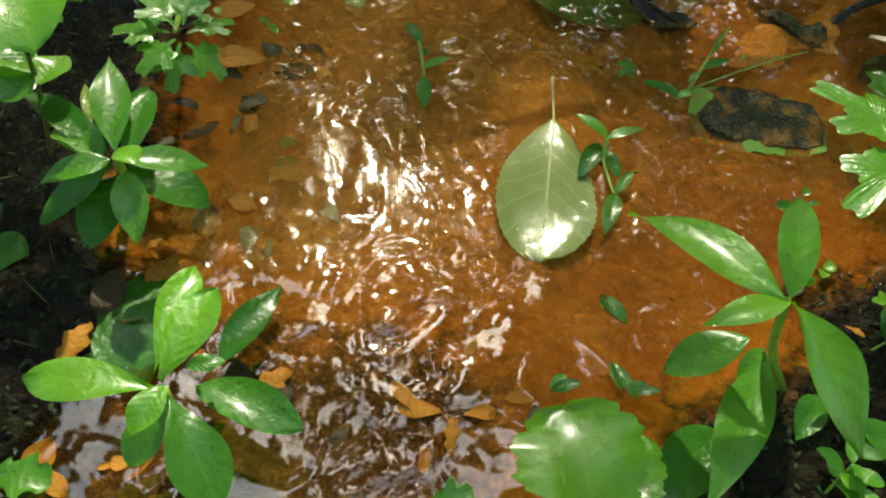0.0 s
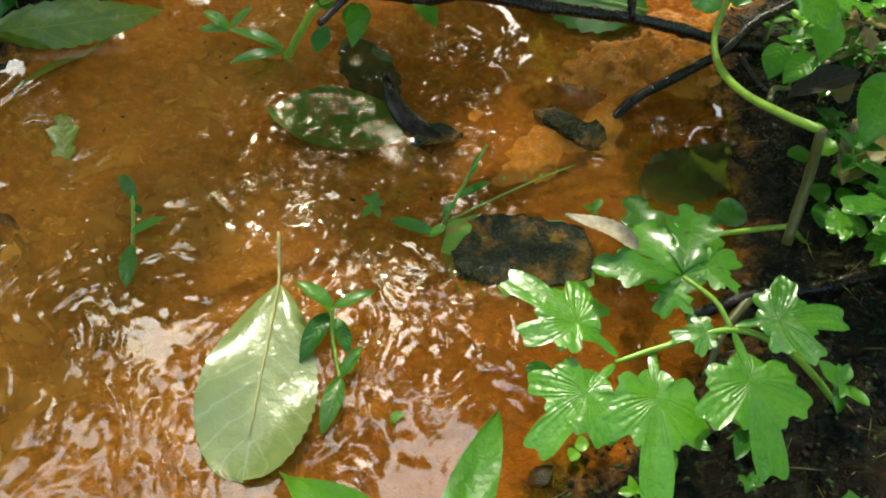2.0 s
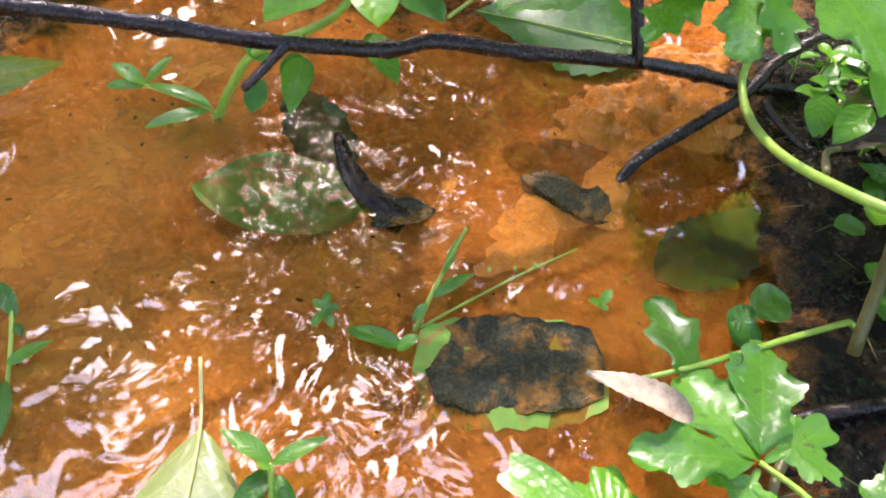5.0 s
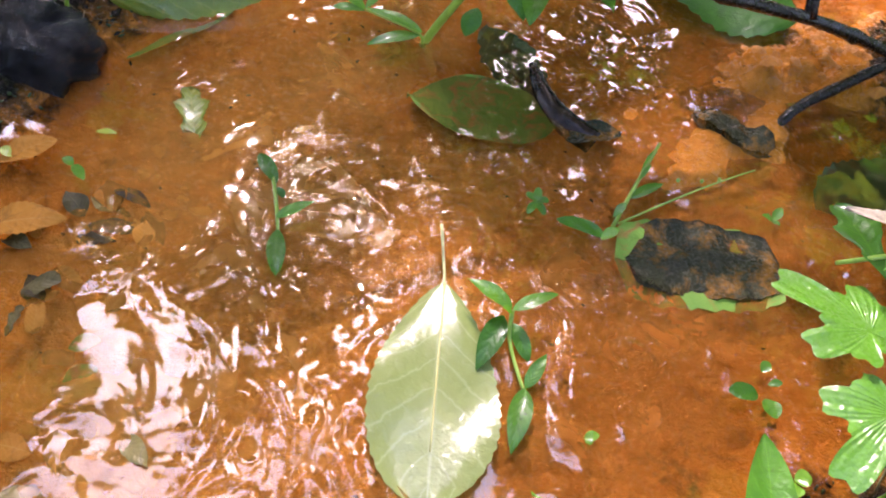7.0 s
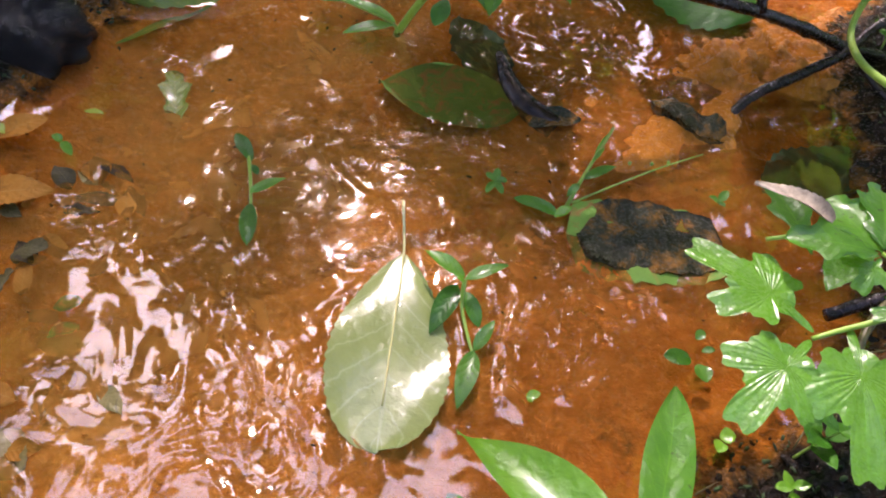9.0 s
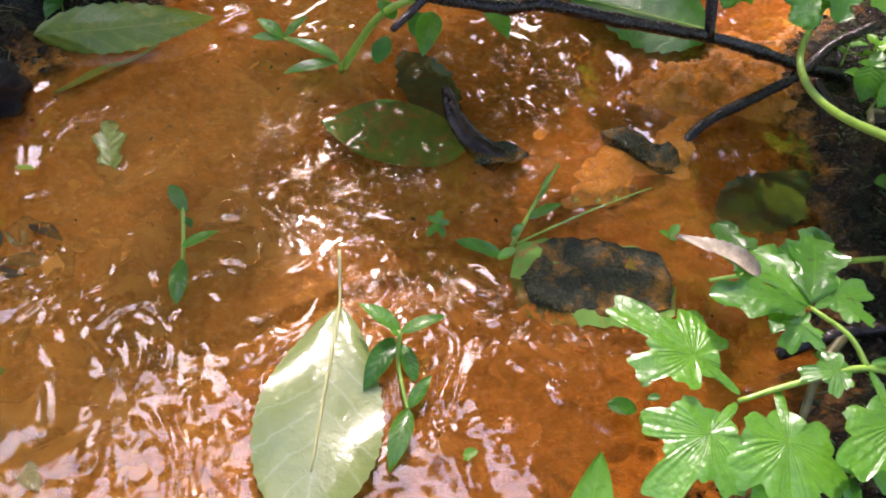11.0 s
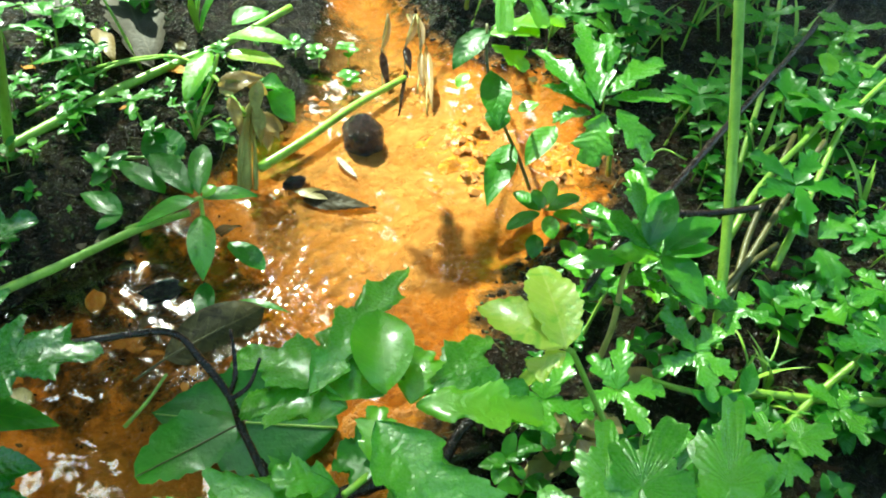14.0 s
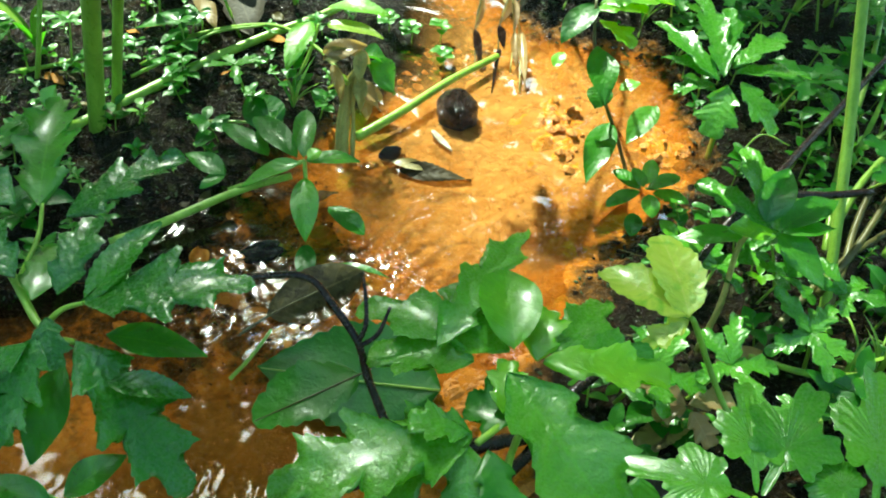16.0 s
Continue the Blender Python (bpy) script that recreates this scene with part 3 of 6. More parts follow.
def build_water():
    xs = np.concatenate((np.arange(-26, 13, 0.5), np.arange(13, 24, 0.22), np.arange(24, 46, 0.5)))
    ys = np.concatenate((np.arange(-62, 20, 0.5), np.arange(20, 34, 0.22), np.arange(34, 62, 0.5)))
    verts, rill, cloud = [], [], []
    for y in ys:
        for x in xs:
            stir = min(0.9, sum(a * math.exp(-((x - cx) ** 2 + (y - cy) ** 2) / r ** 2) for cx, cy, r, a in RILLS))
            z = 0.045 * noise.noise(Vector((x * 0.22, y * 0.16, 31.0))) + (0.004 + 0.03 * stir) * noise.noise(Vector((x * 0.9, y * 0.6, 41.0)))
            lip = math.exp(-((x - 18.0) / 2.6) ** 2 - ((y - 27.8) / 4.6) ** 2)
            swing = 1.6 * noise.noise(Vector((x * 0.3, y * 0.3, 53.0)))
            z += lip * 0.11 * math.sin((0.80 * y - 0.60 * x) * 6.2 + swing * 2) * (0.5 + noise.noise(Vector((x * 0.8, y * 0.8, 57.0)))) + 0.15 / (1 + math.exp(-(y - 24) * 0.8))
            verts.append((x * CM, y * CM, z * CM))
            rill.append(stir)
            d = stream_depth(x, y)
            murk = math.exp(-(((x - 6) / 13.2) ** 2 + ((y - 27.2) / 9.6) ** 2) ** 2)
            clear = max(math.exp(-((x - cx) / rx) ** 4 - ((y - cy) / ry) ** 4) for cx, cy, rx, ry in ((1.7, 8.4, 4.2, 2.9), (3.0, 12.0, 2.6, 3.4), (19.2, 6.9, 3.4, 2.4)))
            murk = max(murk, 0.75 * below(y, -12.6, 1.1) * below(x, -1.0, 0.8), 0.7 * math.exp(-((x + 4.0) / 4.5) ** 2 - ((y + 17.5) / 3.6) ** 2), 0.35 * math.exp(-((x + 16.5) / 3.5) ** 2 - ((y + 3) / 8) ** 2))
            cloud.append((0.46 + 0.08 * below(-y, -24.0, 0.6)) * min(1.0, max(0.0, d / 6.0)) * (1 - murk) * (1 - 0.85 * clear))
    n = len(xs)
    faces = [(j * n + i, j * n + i + 1, (j + 1) * n + i + 1, (j + 1) * n + i) for j in range(len(ys) - 1) for i in range(n - 1)]
    me = mesh_of("water", verts, faces, M_WATER)
    me.attributes.new("rill", "FLOAT", "POINT").data.foreach_set("value", rill)
    me.attributes.new("cloud", "FLOAT", "POINT").data.foreach_set("value", cloud)
    return tagged(new("water", me), "shallow clear rippled water over orange iron mud", "water", kind="structure")


build_ground()
build_water()


# ---- trees overhead: close round the sun's side, open towards the zenith, with a gap that lets the sun on the spring ----


def toward(up, az):
    up, az = radians(up), radians(az)
    return Vector((math.cos(up) * math.sin(az), math.cos(up) * math.cos(az), math.sin(up)))


# openings between the crowns: elevation and bearing in degrees
GAPS = [toward(*g) for g in ((62.0, -44), (63.2, -38), (64.6, -32), (55.6, -30), (60, -3), (57, 0), (54, 3), (51, 5.5))]

# ground track of added, unseen leaves that block the sun's glint on the stream
GLINT_SCREEN = ((0.024, 0.112), (0.03, 0.132), (-0.06, -0.016), (-0.055, 0.0), (-0.045, 0.025), (-0.024, 0.05), (0.0, 0.05), (0.02, 0.055), (0.032, 0.075), (0.035, 0.095), (0.055, 0.115), (0.076, 0.146), (0.09, 0.18))


def build_canopy():
    rnd = random.Random(11)
    verts, faces, uvs = [], [], []

    def blade(c, size, sides=6):
        a = Vector((rnd.gauss(0, 1), rnd.gauss(0, 1), rnd.gauss(0, 1))).normalized()
        n = (Vector((rnd.gauss(0, 0.6), rnd.gauss(0, 0.6), rnd.gauss(0, 0.6))) + c.normalized()).normalized()
        a = (a - n * a.dot(n)).normalized()
        b = n.cross(a)
        k0 = len(verts)
        for k in range(sides):
            t = 2 * math.pi * k / sides
            r = size * rnd.uniform(0.7, 1.1)
            verts.append(c + a * math.cos(t) * r + b * math.sin(t) * r * 0.62)
            uvs.append((0.5 + 0.5 * math.cos(t), math.sin(t)))
        faces.append(tuple(range(k0, k0 + sides)))

    for _ in range(9500):
        up, az = radians(rnd.uniform(2, 89)), rnd.uniform(0, 2 * math.pi)
        thick = 0.92 if up < radians(50) else 0.92 - 0.84 * min(1.0, max(0.0, math.degrees(up) - 68) / 8)
        d = Vector((math.cos(up) * math.sin(az), math.cos(up) * math.cos(az), math.sin(up)))
        if d.y < 0.5 * math.cos(up):
            thick *= 0.4
        size, away = rnd.uniform(0.3, 0.8), rnd.uniform(8, 14)
        if rnd.random() > thick * min(1.0, math.cos(up) * 1.6) or d.angle(SUN) < radians(2.2) + size / away or (noise.noise(d * 7) > 0.35 and up > radians(57)) or min(d.angle(g) for g in GAPS) < radians(1.6 + 1.6 * noise.noise(d * 25)) + 0.7 * size / away:
            continue
        blade(d * away, size, 7)
    # small unseen leaves, thinned by ground place to set how much sun it gets
    for _ in range(8000):
        g = Vector((rnd.uniform(-0.5, 0.75), rnd.uniform(-0.6, 1.0), 0))
        sunny = max(0.5, 1.0 * min(1.0, max(0.0, (g.y - 0.19) / 0.08)) * (g.y < 0.62), 0.9 * min(1.0, max(0.0, (g.x - 0.20) / 0.07)) * (1 if g.y > 0.08 else 0.55) * (g.y < 0.62))
        if g.x < 0.16 and 0.06 < g.y <= 0.17:
            sunny = 0.42 if g.x < 0.04 else 0.44
        if g.x < 0.17 and 0.17 < g.y < 0.37:
            sunny = min(sunny, 0.42)
        sunny = max(sunny, 0.85 * math.exp(-(((g.x + 0.065) / 0.022) ** 2 + ((g.y + 0.055) / 0.022) ** 2) ** 2))
        if g.x > 0.11 and g.y > -0.02:
            sunny = max(sunny, 0.66 if g.x > 0.165 and g.y < 0.07 else 0.45)
        for cx, cy, r in ((-0.12, -0.235, 0.12), (0.08, -0.205, 0.08), (0.15, -0.15, 0.06)):
            sunny = max(sunny, 0.93 * math.exp(-(((g.x - cx) / r) ** 2 + ((g.y - cy) / r) ** 2) ** 2))
        if g.x > 0.40 and g.y > 0.27:
            sunny = min(sunny, 0.3)
        if rnd.random() < sunny:
            continue
        blade(g + SUN * rnd.uniform(9, 13), rnd.uniform(0.018, 0.036))
    # added low leaves over the track, there only to screen off the sun
    for _ in range(1300):
        g = Vector((rnd.uniform(-0.11, 0.13), rnd.uniform(-0.05, 0.22), 0))
        if min(math.hypot(g.x - cx, g.y - cy) for cx, cy in GLINT_SCREEN) < 0.023 + 0.1 * max(0.0, g.y - 0.06):
            blade(g + SUN * rnd.uniform(2.0, 2.8), rnd.uniform(0.010, 0.02))
    for _ in range(4800):
        g = Vector((rnd.uniform(-1.7, 2.0), rnd.uniform(-1.8, 2.5), 0))
        if not (-0.5 < g.x < 0.75 and -0.6 < g.y < 1.0):
            blade(g + SUN * rnd.uniform(9, 13), rnd.uniform(0.05, 0.1))
    ob = new("tree_canopy", mesh_of("tree_canopy", verts, faces, CANOPY, False, uvs))
    return tagged(ob, "unseen green tree canopy overhead with gaps of sky and added sun-blocking leaves", "trees", kind="stuff")


build_canopy()

# ---- things lying in the stream ----
L = leaf
FL = thing("fallen_leaf", (0.2, -1.7, 0.1), "fallen yellow-green broad leaf floating on the water", "leaf")
L(FL, (0.25, -1.6, 0.2), (0.1, -9.8, 0.1), 4.45, "obovate", FALLEN, up=(-0.03, 0, 1), bend=0.02, fold=0.03, wave=0.06, name="blade")
stem(FL, ((0.05, 0.5, 0.9), (0.2, -0.7, 0.55), (0.3, -2.0, 0.36), (0.2, -5.2, 0.36), (0.1, -8.2, 0.28)), 0.06, 0.03, MIDRIB, "leaf_stalk", "pale yellow leaf stalk")

BR = thing("branch", (2.7, 7.8, 7.7), "thin wet black branch lying across the stream", "branch", "fallen twigs")
stem(BR, ((-7.4, 4.9, 10.6), (-4.3, 5.9, 9.8), (-0.9, 6.9, 8.7), (2.4, 7.6, 7.75), (5.7, 8.6, 6.9), (7.4, 9.7, 6.5), (10.6, 10.4, 5.7), (15.5, 12.2, 4.1), (18.6, 13.2, 2.9), (21.7, 14.1, 1.6), (24.5, 15.0, 0.8)), 0.23, 0.31, BARK, "main_stem", rough=0.16, knots=0.26, sides=12, steps=7, luck=3)
stem(BR, ((2.6, 7.6, 7.75), (2.0, 6.9, 7.4), (1.4, 6.0, 7.2)), 0.2, 0.13, BARK, "side_twig", rough=0.1)
LOW = stem(BR, ((14.8, 9.0, -0.1), (16.3, 10.5, 0.45), (18.2, 11.7, 0.9), (20.1, 12.8, 1.3), (21.6, 13.8, 1.7), (23.0, 15.1, 2.4), (25.5, 16.4, 3)), 0.26, 0.27, BARK, "side_twig", rough=0.09, knots=0.12, luck=5)
stem(BR, ((15.5, 12.2, 4.1), (15.3, 12.4, 4.9), (15.1, 13.0, 5.8), (14.9, 13.2, 6.4)), 0.17, 0.12, BARK, "side_twig", rough=0.12, luck=6)
stem(LOW, ((22.1, 13.4, 1.5), (22.7, 12.3, 1.1), (23.6, 11.2, 0.8), (25.4, 10.2, 0.4)), 0.2, 0.13, BARK, "side_twig", rough=0.12, luck=7)

BR2 = thing("branch", (15.3, 11.3, 4.6), "dark forked twig rising from the branch over the murky water", "branch", "fallen twigs")
stem(BR2, ((15.3, 11.3, 4.6), (15.0, 12.4, 6.6), (14.5, 13.6, 8.1), (14.3, 14.1, 9.3), (13.6, 15.0, 10.3), (12.8, 15.7, 11.1), (10.9, 15.4, 11.7), (8.0, 15.0, 12.2), (9.2, 15.0, 12.4), (5.9, 15.2, 12.6)), 0.16, 0.1, BARK, "main_stem", rough=0.1, knots=0.15, luck=8)
stem(BR2, ((14.3, 14.1, 9.3), (14.6, 14.3, 9.9), (14.7, 14.9, 10.5), (14.7, 15.5, 11)), 0.1, 0.06, BARK, "side_twig", rough=0.12, knots=0.1)
stem(BR2, ((14.35, 14.0, 9.2), (15.0, 14.2, 9.5), (15.5, 14.8, 10.1)), 0.1, 0.06, BARK, "side_twig", rough=0.12)


def flat_body(name, base, tip, width, thick, mat, label, category, shape="oval", rough=0.35, luck=1, up=(0, 0, 1), parent=None):
    """A sodden leaf or chip with a crumpled top and a real underside."""
    top, faces, uvs = leaf_mesh(base, tip, width, shape, up, 0.02, 0.0, 0.0, luck)
    under = [Vector(v) - Vector((0, 0, thick)) for v in top]
    over = []
    for v in top:
        v = Vector(v)
        over.append(v + Vector((0, 0, thick * rough * 3 * noise.noise(v * 0.9 + Vector((luck, 0, 0))) + thick * rough * noise.noise(v * 2.7 + Vector((0, luck, 0))))))
    n, cols = len(top), 7
    rows = n // cols
    rim = [i * cols for i in range(rows)] + [(rows - 1) * cols + k for k in range(1, cols)] + [i * cols + cols - 1 for i in range(rows - 2, -1, -1)] + list(range(cols - 2, 0, -1))
    allf = list(faces) + [tuple(n + k for k in reversed(f)) for f in faces]
    allf += [(rim[i], n + rim[i], n + rim[(i + 1) % len(rim)], rim[(i + 1) % len(rim)]) for i in range(len(rim))]
    if parent:
        return part(name, over + under, allf, mat, parent, label, uvs + uvs)
    return whole(name, over + under, allf, mat, label, category, uvs=uvs + uvs)


RIM = thing("decayed_leaf", (10.2, 0.7, -0.05), "black decayed leaf crusted with ochre mud, lying in the stream", "leaf")
flat_body("blade", (7.2, 0.8, 0.12), (13.4, 1.0, 0.1), 4.0, 0.16, BLACK, "", "", "blocky", 0.5, 3, parent=RIM)
L(RIM, (6.8, 0.6, 0.0), (13.5, 0.8, -0.02), 4.7, "blocky", SUNKEN, fold=0.0, bend=0.0, wave=0.02, name="margin", label="green rotting margin of the leaf")
S1 = thing("sunken_leaf", (-1.0, 9.9, -0.3), "olive green leaf sunken under the orange water", "leaf", "sunken leaves")
L(S1, (5.1, 8.2, -0.2), (-1.7, 8.9, -0.18), 4.1, "oval", SUNKEN, fold=0.02, bend=0.0, name="blade")
S2 = thing("sunken_leaf", (13.2, 17.7, 0), "large dark green leaf with fine teeth, half under water", "leaf", "sunken leaves")
L(S2, (18.1, 17.5, 0.9), (10.1, 20.4, 0.4), 5.7, "serrate", DEEP, fold=0.05, bend=0.05, name="blade", up=(0.1, -0.25, 1))
stem(S2, ((18.0, 17.3, 1.05), (14.1, 18.6, 0.9), (10.2, 20.2, 0.5)), 0.06, 0.03, STALK, "midrib", sides=6)
S3 = thing("sunken_leaf", (2.8, 13.6, -0.1), "dark olive leaf under water below the branch", "leaf", "sunken leaves")
L(S3, (1.9, 14.6, -0.02), (4.2, 9.6, -0.1), 3.2, "scalloped", MURKY, fold=0.0, bend=0.0, wave=0.02, name="blade")
S4 = thing("sunken_leaf", (18.9, 5.9, 0.1), "mud-stained grey-green leaf at the water's edge", "leaf", "sunken leaves")
L(S4, (16.1, 4.8, -0.3), (22.5, 8.7, -0.22), 3.6, "serrate", MURKY, fold=0.02, bend=0.03, name="blade")
CROOK = thing("curled_leaf", (6.1, 8.1, 0), "curled black-brown dead leaf standing out of the water", "leaf")
stem(CROOK, ((3.9, 11.4, 0.4), (4.1, 10.6, 0.32), (4.5, 9.5, 0.1), (5.3, 8.4, -0.15), (6.7, 7.4, -0.45)), 0.2, 0.68, CURLED, "curl", rough=0.06, sides=16)
L(CROOK, (5.3, 7.0, -0.05), (7.8, 7.7, 0.1), 1.4, "ovate", BLACK, bend=0.12, fold=0.2, wave=0.1, name="blade")
flat_body("bark_chip", (11.3, 9.6, 0.45), (14.8, 7.4, 0.4), 1.8, 0.4, BLACK, "dark wet bark chip stranded at the foot of the twig", "bark", "oval", 0.6, 5)
v, f = stone_mesh((-17.0, 8.0, 0.6), (4.2, 3.8, 3.2), -8, 4, 0.3, 0.6, 30, 44)
whole("stone", v, f, STONE, "black wet square stone at the edge of the stream", "stone")
S5 = thing("fallen_leaf", (-11.1, 12.9, 0.3), "large olive leaf standing half out of the water", "leaf")
L(S5, (-15.4, 12.0, 0.7), (-7.7, 15.0, 0.5), 2.5, "serrate", OLIVE, up=(0.0, -0.85, 0.5), fold=-0.25, bend=0.2, wave=0.1, name="blade")
L(S5, (-14.6, 9.3, -0.7), (-10.3, 18.0, -0.6), 4.0, "oval", SUNKEN, fold=0.05, bend=0.05, name="under_blade")
B1 = thing("fallen_leaf", (-15.5, 2.8, 0.2), "small ochre-stained leaf on the muddy edge", "leaf", "ochre leaves")
L(B1, (-16.4, 1.8, 0.15), (-14.7, 3.2, 0.35), 1.15, "oval", OCHRE_LEAF, fold=0.15, name="blade")
B2 = thing("fallen_leaf", (-14.4, -1.0, 0.1), "tattered ochre-yellow leaf on the muddy edge", "leaf", "ochre leaves")
L(B2, (-15.8, -1.3, 0.2), (-13.2, -0.5, 0.2), 1.6, "serrate", OCHRE_LEAF, fold=0.1, name="blade")
B3 = thing("fallen_leaf", (-10.3, 6.1, -0.15), "small tan leaf fragment under the water", "leaf", "ochre leaves")
L(B3, (-9.8, 4.2, -0.1), (-10.8, 7.6, -0.08), 1.6, "lobed", OLIVE, fold=0.05, name="blade")

# ---- small water plants ----


def sprig(at, label, leaves, mat=None, group="water sprigs", stalk=None):
    """A little plant: a stalk and small blades, each from base to tip with its breadth and form."""
    ob = thing("water_sprig", at, label, "plant", group)
    if stalk:
        stem(ob, stalk, 0.09, 0.06, STALK, steps=3, sides=6)
    for base, tip, wide, *more in leaves:
        L(ob, base, tip, wide, more[0] if more else "oval", more[1] if len(more) > 1 else (mat or GREEN))
    return ob


sprig((2.7, -2.7, 0), "small bright green water plant beside the floating leaf", (
    ((2.6, -3.0, 1), (1.0, -2.1, 1.2), 0.62, "ovate"), ((2.6, -3.1, 1), (4.2, -2.3, 1.1), 0.55, "ovate"), ((2.6, -3.2, 1), (2.2, -3.2, 1.3), 0.3, "oval", BRIGHT),
    ((2.4, -3.0, 0.5), (1.5, -5.1, 0.15), 0.85, "ovate", DEEP), ((2.7, -3.1, 0.3), (3.3, -4.5, 0.05), 0.6, "oval", DEEP), ((3.1, -5.7, 0.3), (3.8, -4.5, 0.6), 0.5, "ovate"),
    ((3.1, -5.7, 0.3), (2.6, -8.0, 0.2), 0.78, "ovate")), stalk=((2.6, -3.1, 1), (2.6, -3.8, 0.3), (2.9, -5.1, 0.2), (3.1, -5.8, 0.2)))
sprig((-6.2, 1.5, 0), "slender water sprig bent under the current", (
    ((-6.3, 2.4, 0.1), (-7.2, 3.7, 0.3), 0.62, "oval", DEEP), ((-6.3, 2.2, 0.1), (-5.9, 1.7, 0.1), 0.35, "oval", DEEP), ((-6.0, 0.5, 0.3), (-4.7, 1.3, 0.5), 0.5, "ovate"),
    ((-5.9, 0.0, 0.2), (-5.6, -2.1, 0.2), 0.68, "oval")), stalk=((-6.7, 3.4, 0.1), (-6.2, 1.6, 0.15), (-5.8, -0.3, 0.15)))
sprig((3.9, 3.0, 0), "tiny four-leaved floating water plant", (
    ((3.8, 2.8, 0.3), (3.4, 3.2, 0.35), 0.36), ((3.8, 2.8, 0.3), (4.3, 2.9, 0.35), 0.36), ((3.8, 2.8, 0.3), (3.4, 2.1, 0.3), 0.34), ((3.8, 2.8, 0.3), (4.1, 2.1, 0.3), 0.34), ((3.8, 2.8, 0.3), (3.9, 3.5, 0.4), 0.34)))
sprig((6.3, 1.6, 0), "dark oval leaf with a small green one at the water face", (
    ((6.5, 1.5, 0.1), (4.6, 2.1, 0.2), 0.75, "oval", DEEP), ((6.3, 1.3, 0.15), (7.0, 1.8, 0.4), 0.45, "oval", BRIGHT)))
SEED = sprig((7.2, 2.4, 0), "thin green seed stalk leaning over the water", (
    ((7.5, 3.1, 0.8), (9.0, 4.2, 0.7), 0.5, "ovate"), ((7.3, 2.9, 0.7), (6.8, 2.3, 0.4), 0.35, "ovate"), ((7.9, 4.2, 1.1), (8.7, 5.5, 1.6), 0.22, "lance"),
    ((7.8, 3.8, 1.1), (8.4, 4.7, 1.3), 0.2, "lance")), stalk=((6.9, 2.2, 0), (7.5, 3.3, 0.8), (8.2, 4.6, 1.3), (8.7, 5.5, 1.7)))
SEEDS = stem(SEED, ((7.1, 2.3, 0.1), (9.2, 3.3, 0.7), (10.9, 4.1, 1.1), (12.7, 4.9, 1.4)), 0.05, 0.03, STALK, "seed_stalk", steps=3, sides=5)
for p in ((9.5, 4.2, 1), (10.4, 4.1, 1.2), (11.1, 4.2, 1.3)):
    v, f = stone_mesh(p, (0.16, 0.16, 0.2), 0, 2, 0.05, 0, 6, 8)
    part("seed", v, f, STALK, SEEDS)
sprig((13.9, 3.7, 0), "tiny round-leaved sprig in the orange mud", (((13.6, 3.3, 0.2), (14.0, 3.8, 0.5), 0.4), ((13.6, 3.3, 0.2), (13.1, 3.4, 0.4), 0.34), ((13.6, 3.3, 0.2), (13.7, 2.9, 0.4), 0.3)))
sprig((11.0, -4.9, 0), "little cress sprig by the muddy edge", (
    ((11.1, -5.1, 0.3), (10.0, -5.1, 0.5), 0.75, "oval", DEEP), ((11.3, -5.2, 0.3), (11.6, -5.9, 0.3), 0.7, "oval"), ((11.4, -4.2, 0.4), (11.7, -3.8, 0.5), 0.4), ((11.5, -4.7, 0.4), (12.0, -4.6, 0.5), 0.3)))
sprig((5.2, -7.1, 0), "single tiny bright duckweed leaf on the water", (((5.0, -7.2, 0.1), (5.5, -7.0, 0.15), 0.35, "oval", BRIGHT), ((5.1, -7.2, 0.1), (5.2, -7.4, 0.15), 0.3, "oval", BRIGHT)))
sprig((12.0, -7.9, 0), "tiny bright sprig on the muddy edge", (((11.7, -8.0, 0.2), (12.2, -8.0, 0.4), 0.6, "oval", BRIGHT), ((11.7, -8.1, 0.2), (11.5, -8.7, 0.4), 0.5, "oval", BRIGHT)))
sprig((-16.3, 2.6, 0), "small yellow-green seedling leaves on the muddy edge", (((-15.9, 2.2, 0.2), (-16.5, 2.3, 0.4), 0.5, "oval", PALE), ((-13.8, 2.1, 0.2), (-14.2, 2.2, 0.4), 0.4), ((-13.8, 2.1, 0.2), (-13.1, 1.2, 0.4), 0.4), ((-13.6, 4.1, 0.1), (-12.8, 4.1, 0.1), 0.32, "oval", PALE)))
sprig((-12.5, -6.1, -0.3), "dim green weed tuft under the murky water", (((-11.3, -7.0, -0.2), (-10.5, -6.1, -0.15), 0.8, "oval", SUNKEN), ((-11.6, -5.6, -0.2), (-10.7, -5.1, -0.15), 0.7, "oval", SUNKEN), ((-11.3, -7.0, -0.2), (-10.0, -6.9, -0.15), 0.7, "oval", SUNKEN)))
sprig((-1.3, 12.8, 0), "green water sprig rooted in the stream by the branch", (
    ((-1.3, 12.5, 0.6), (-4.0, 13.4, 0.9), 0.75, "ovate"), ((-1.3, 12.4, 0.5), (-3.7, 11.2, 0.5), 0.8, "ovate"), ((-4.0, 13.3, 0.9), (-5.4, 14.1, 1.3), 0.7, "oval"),
    ((-4.0, 13.2, 0.9), (-5.5, 13.0, 1), 0.6, "oval", DEEP), ((-4.0, 13.4, 0.9), (-3.1, 14.7, 1.3), 0.5, "oval")), stalk=((-1.2, 12.5, -0.2), (-1.5, 12.6, 0.5), (-4.0, 13.3, 0.9)))

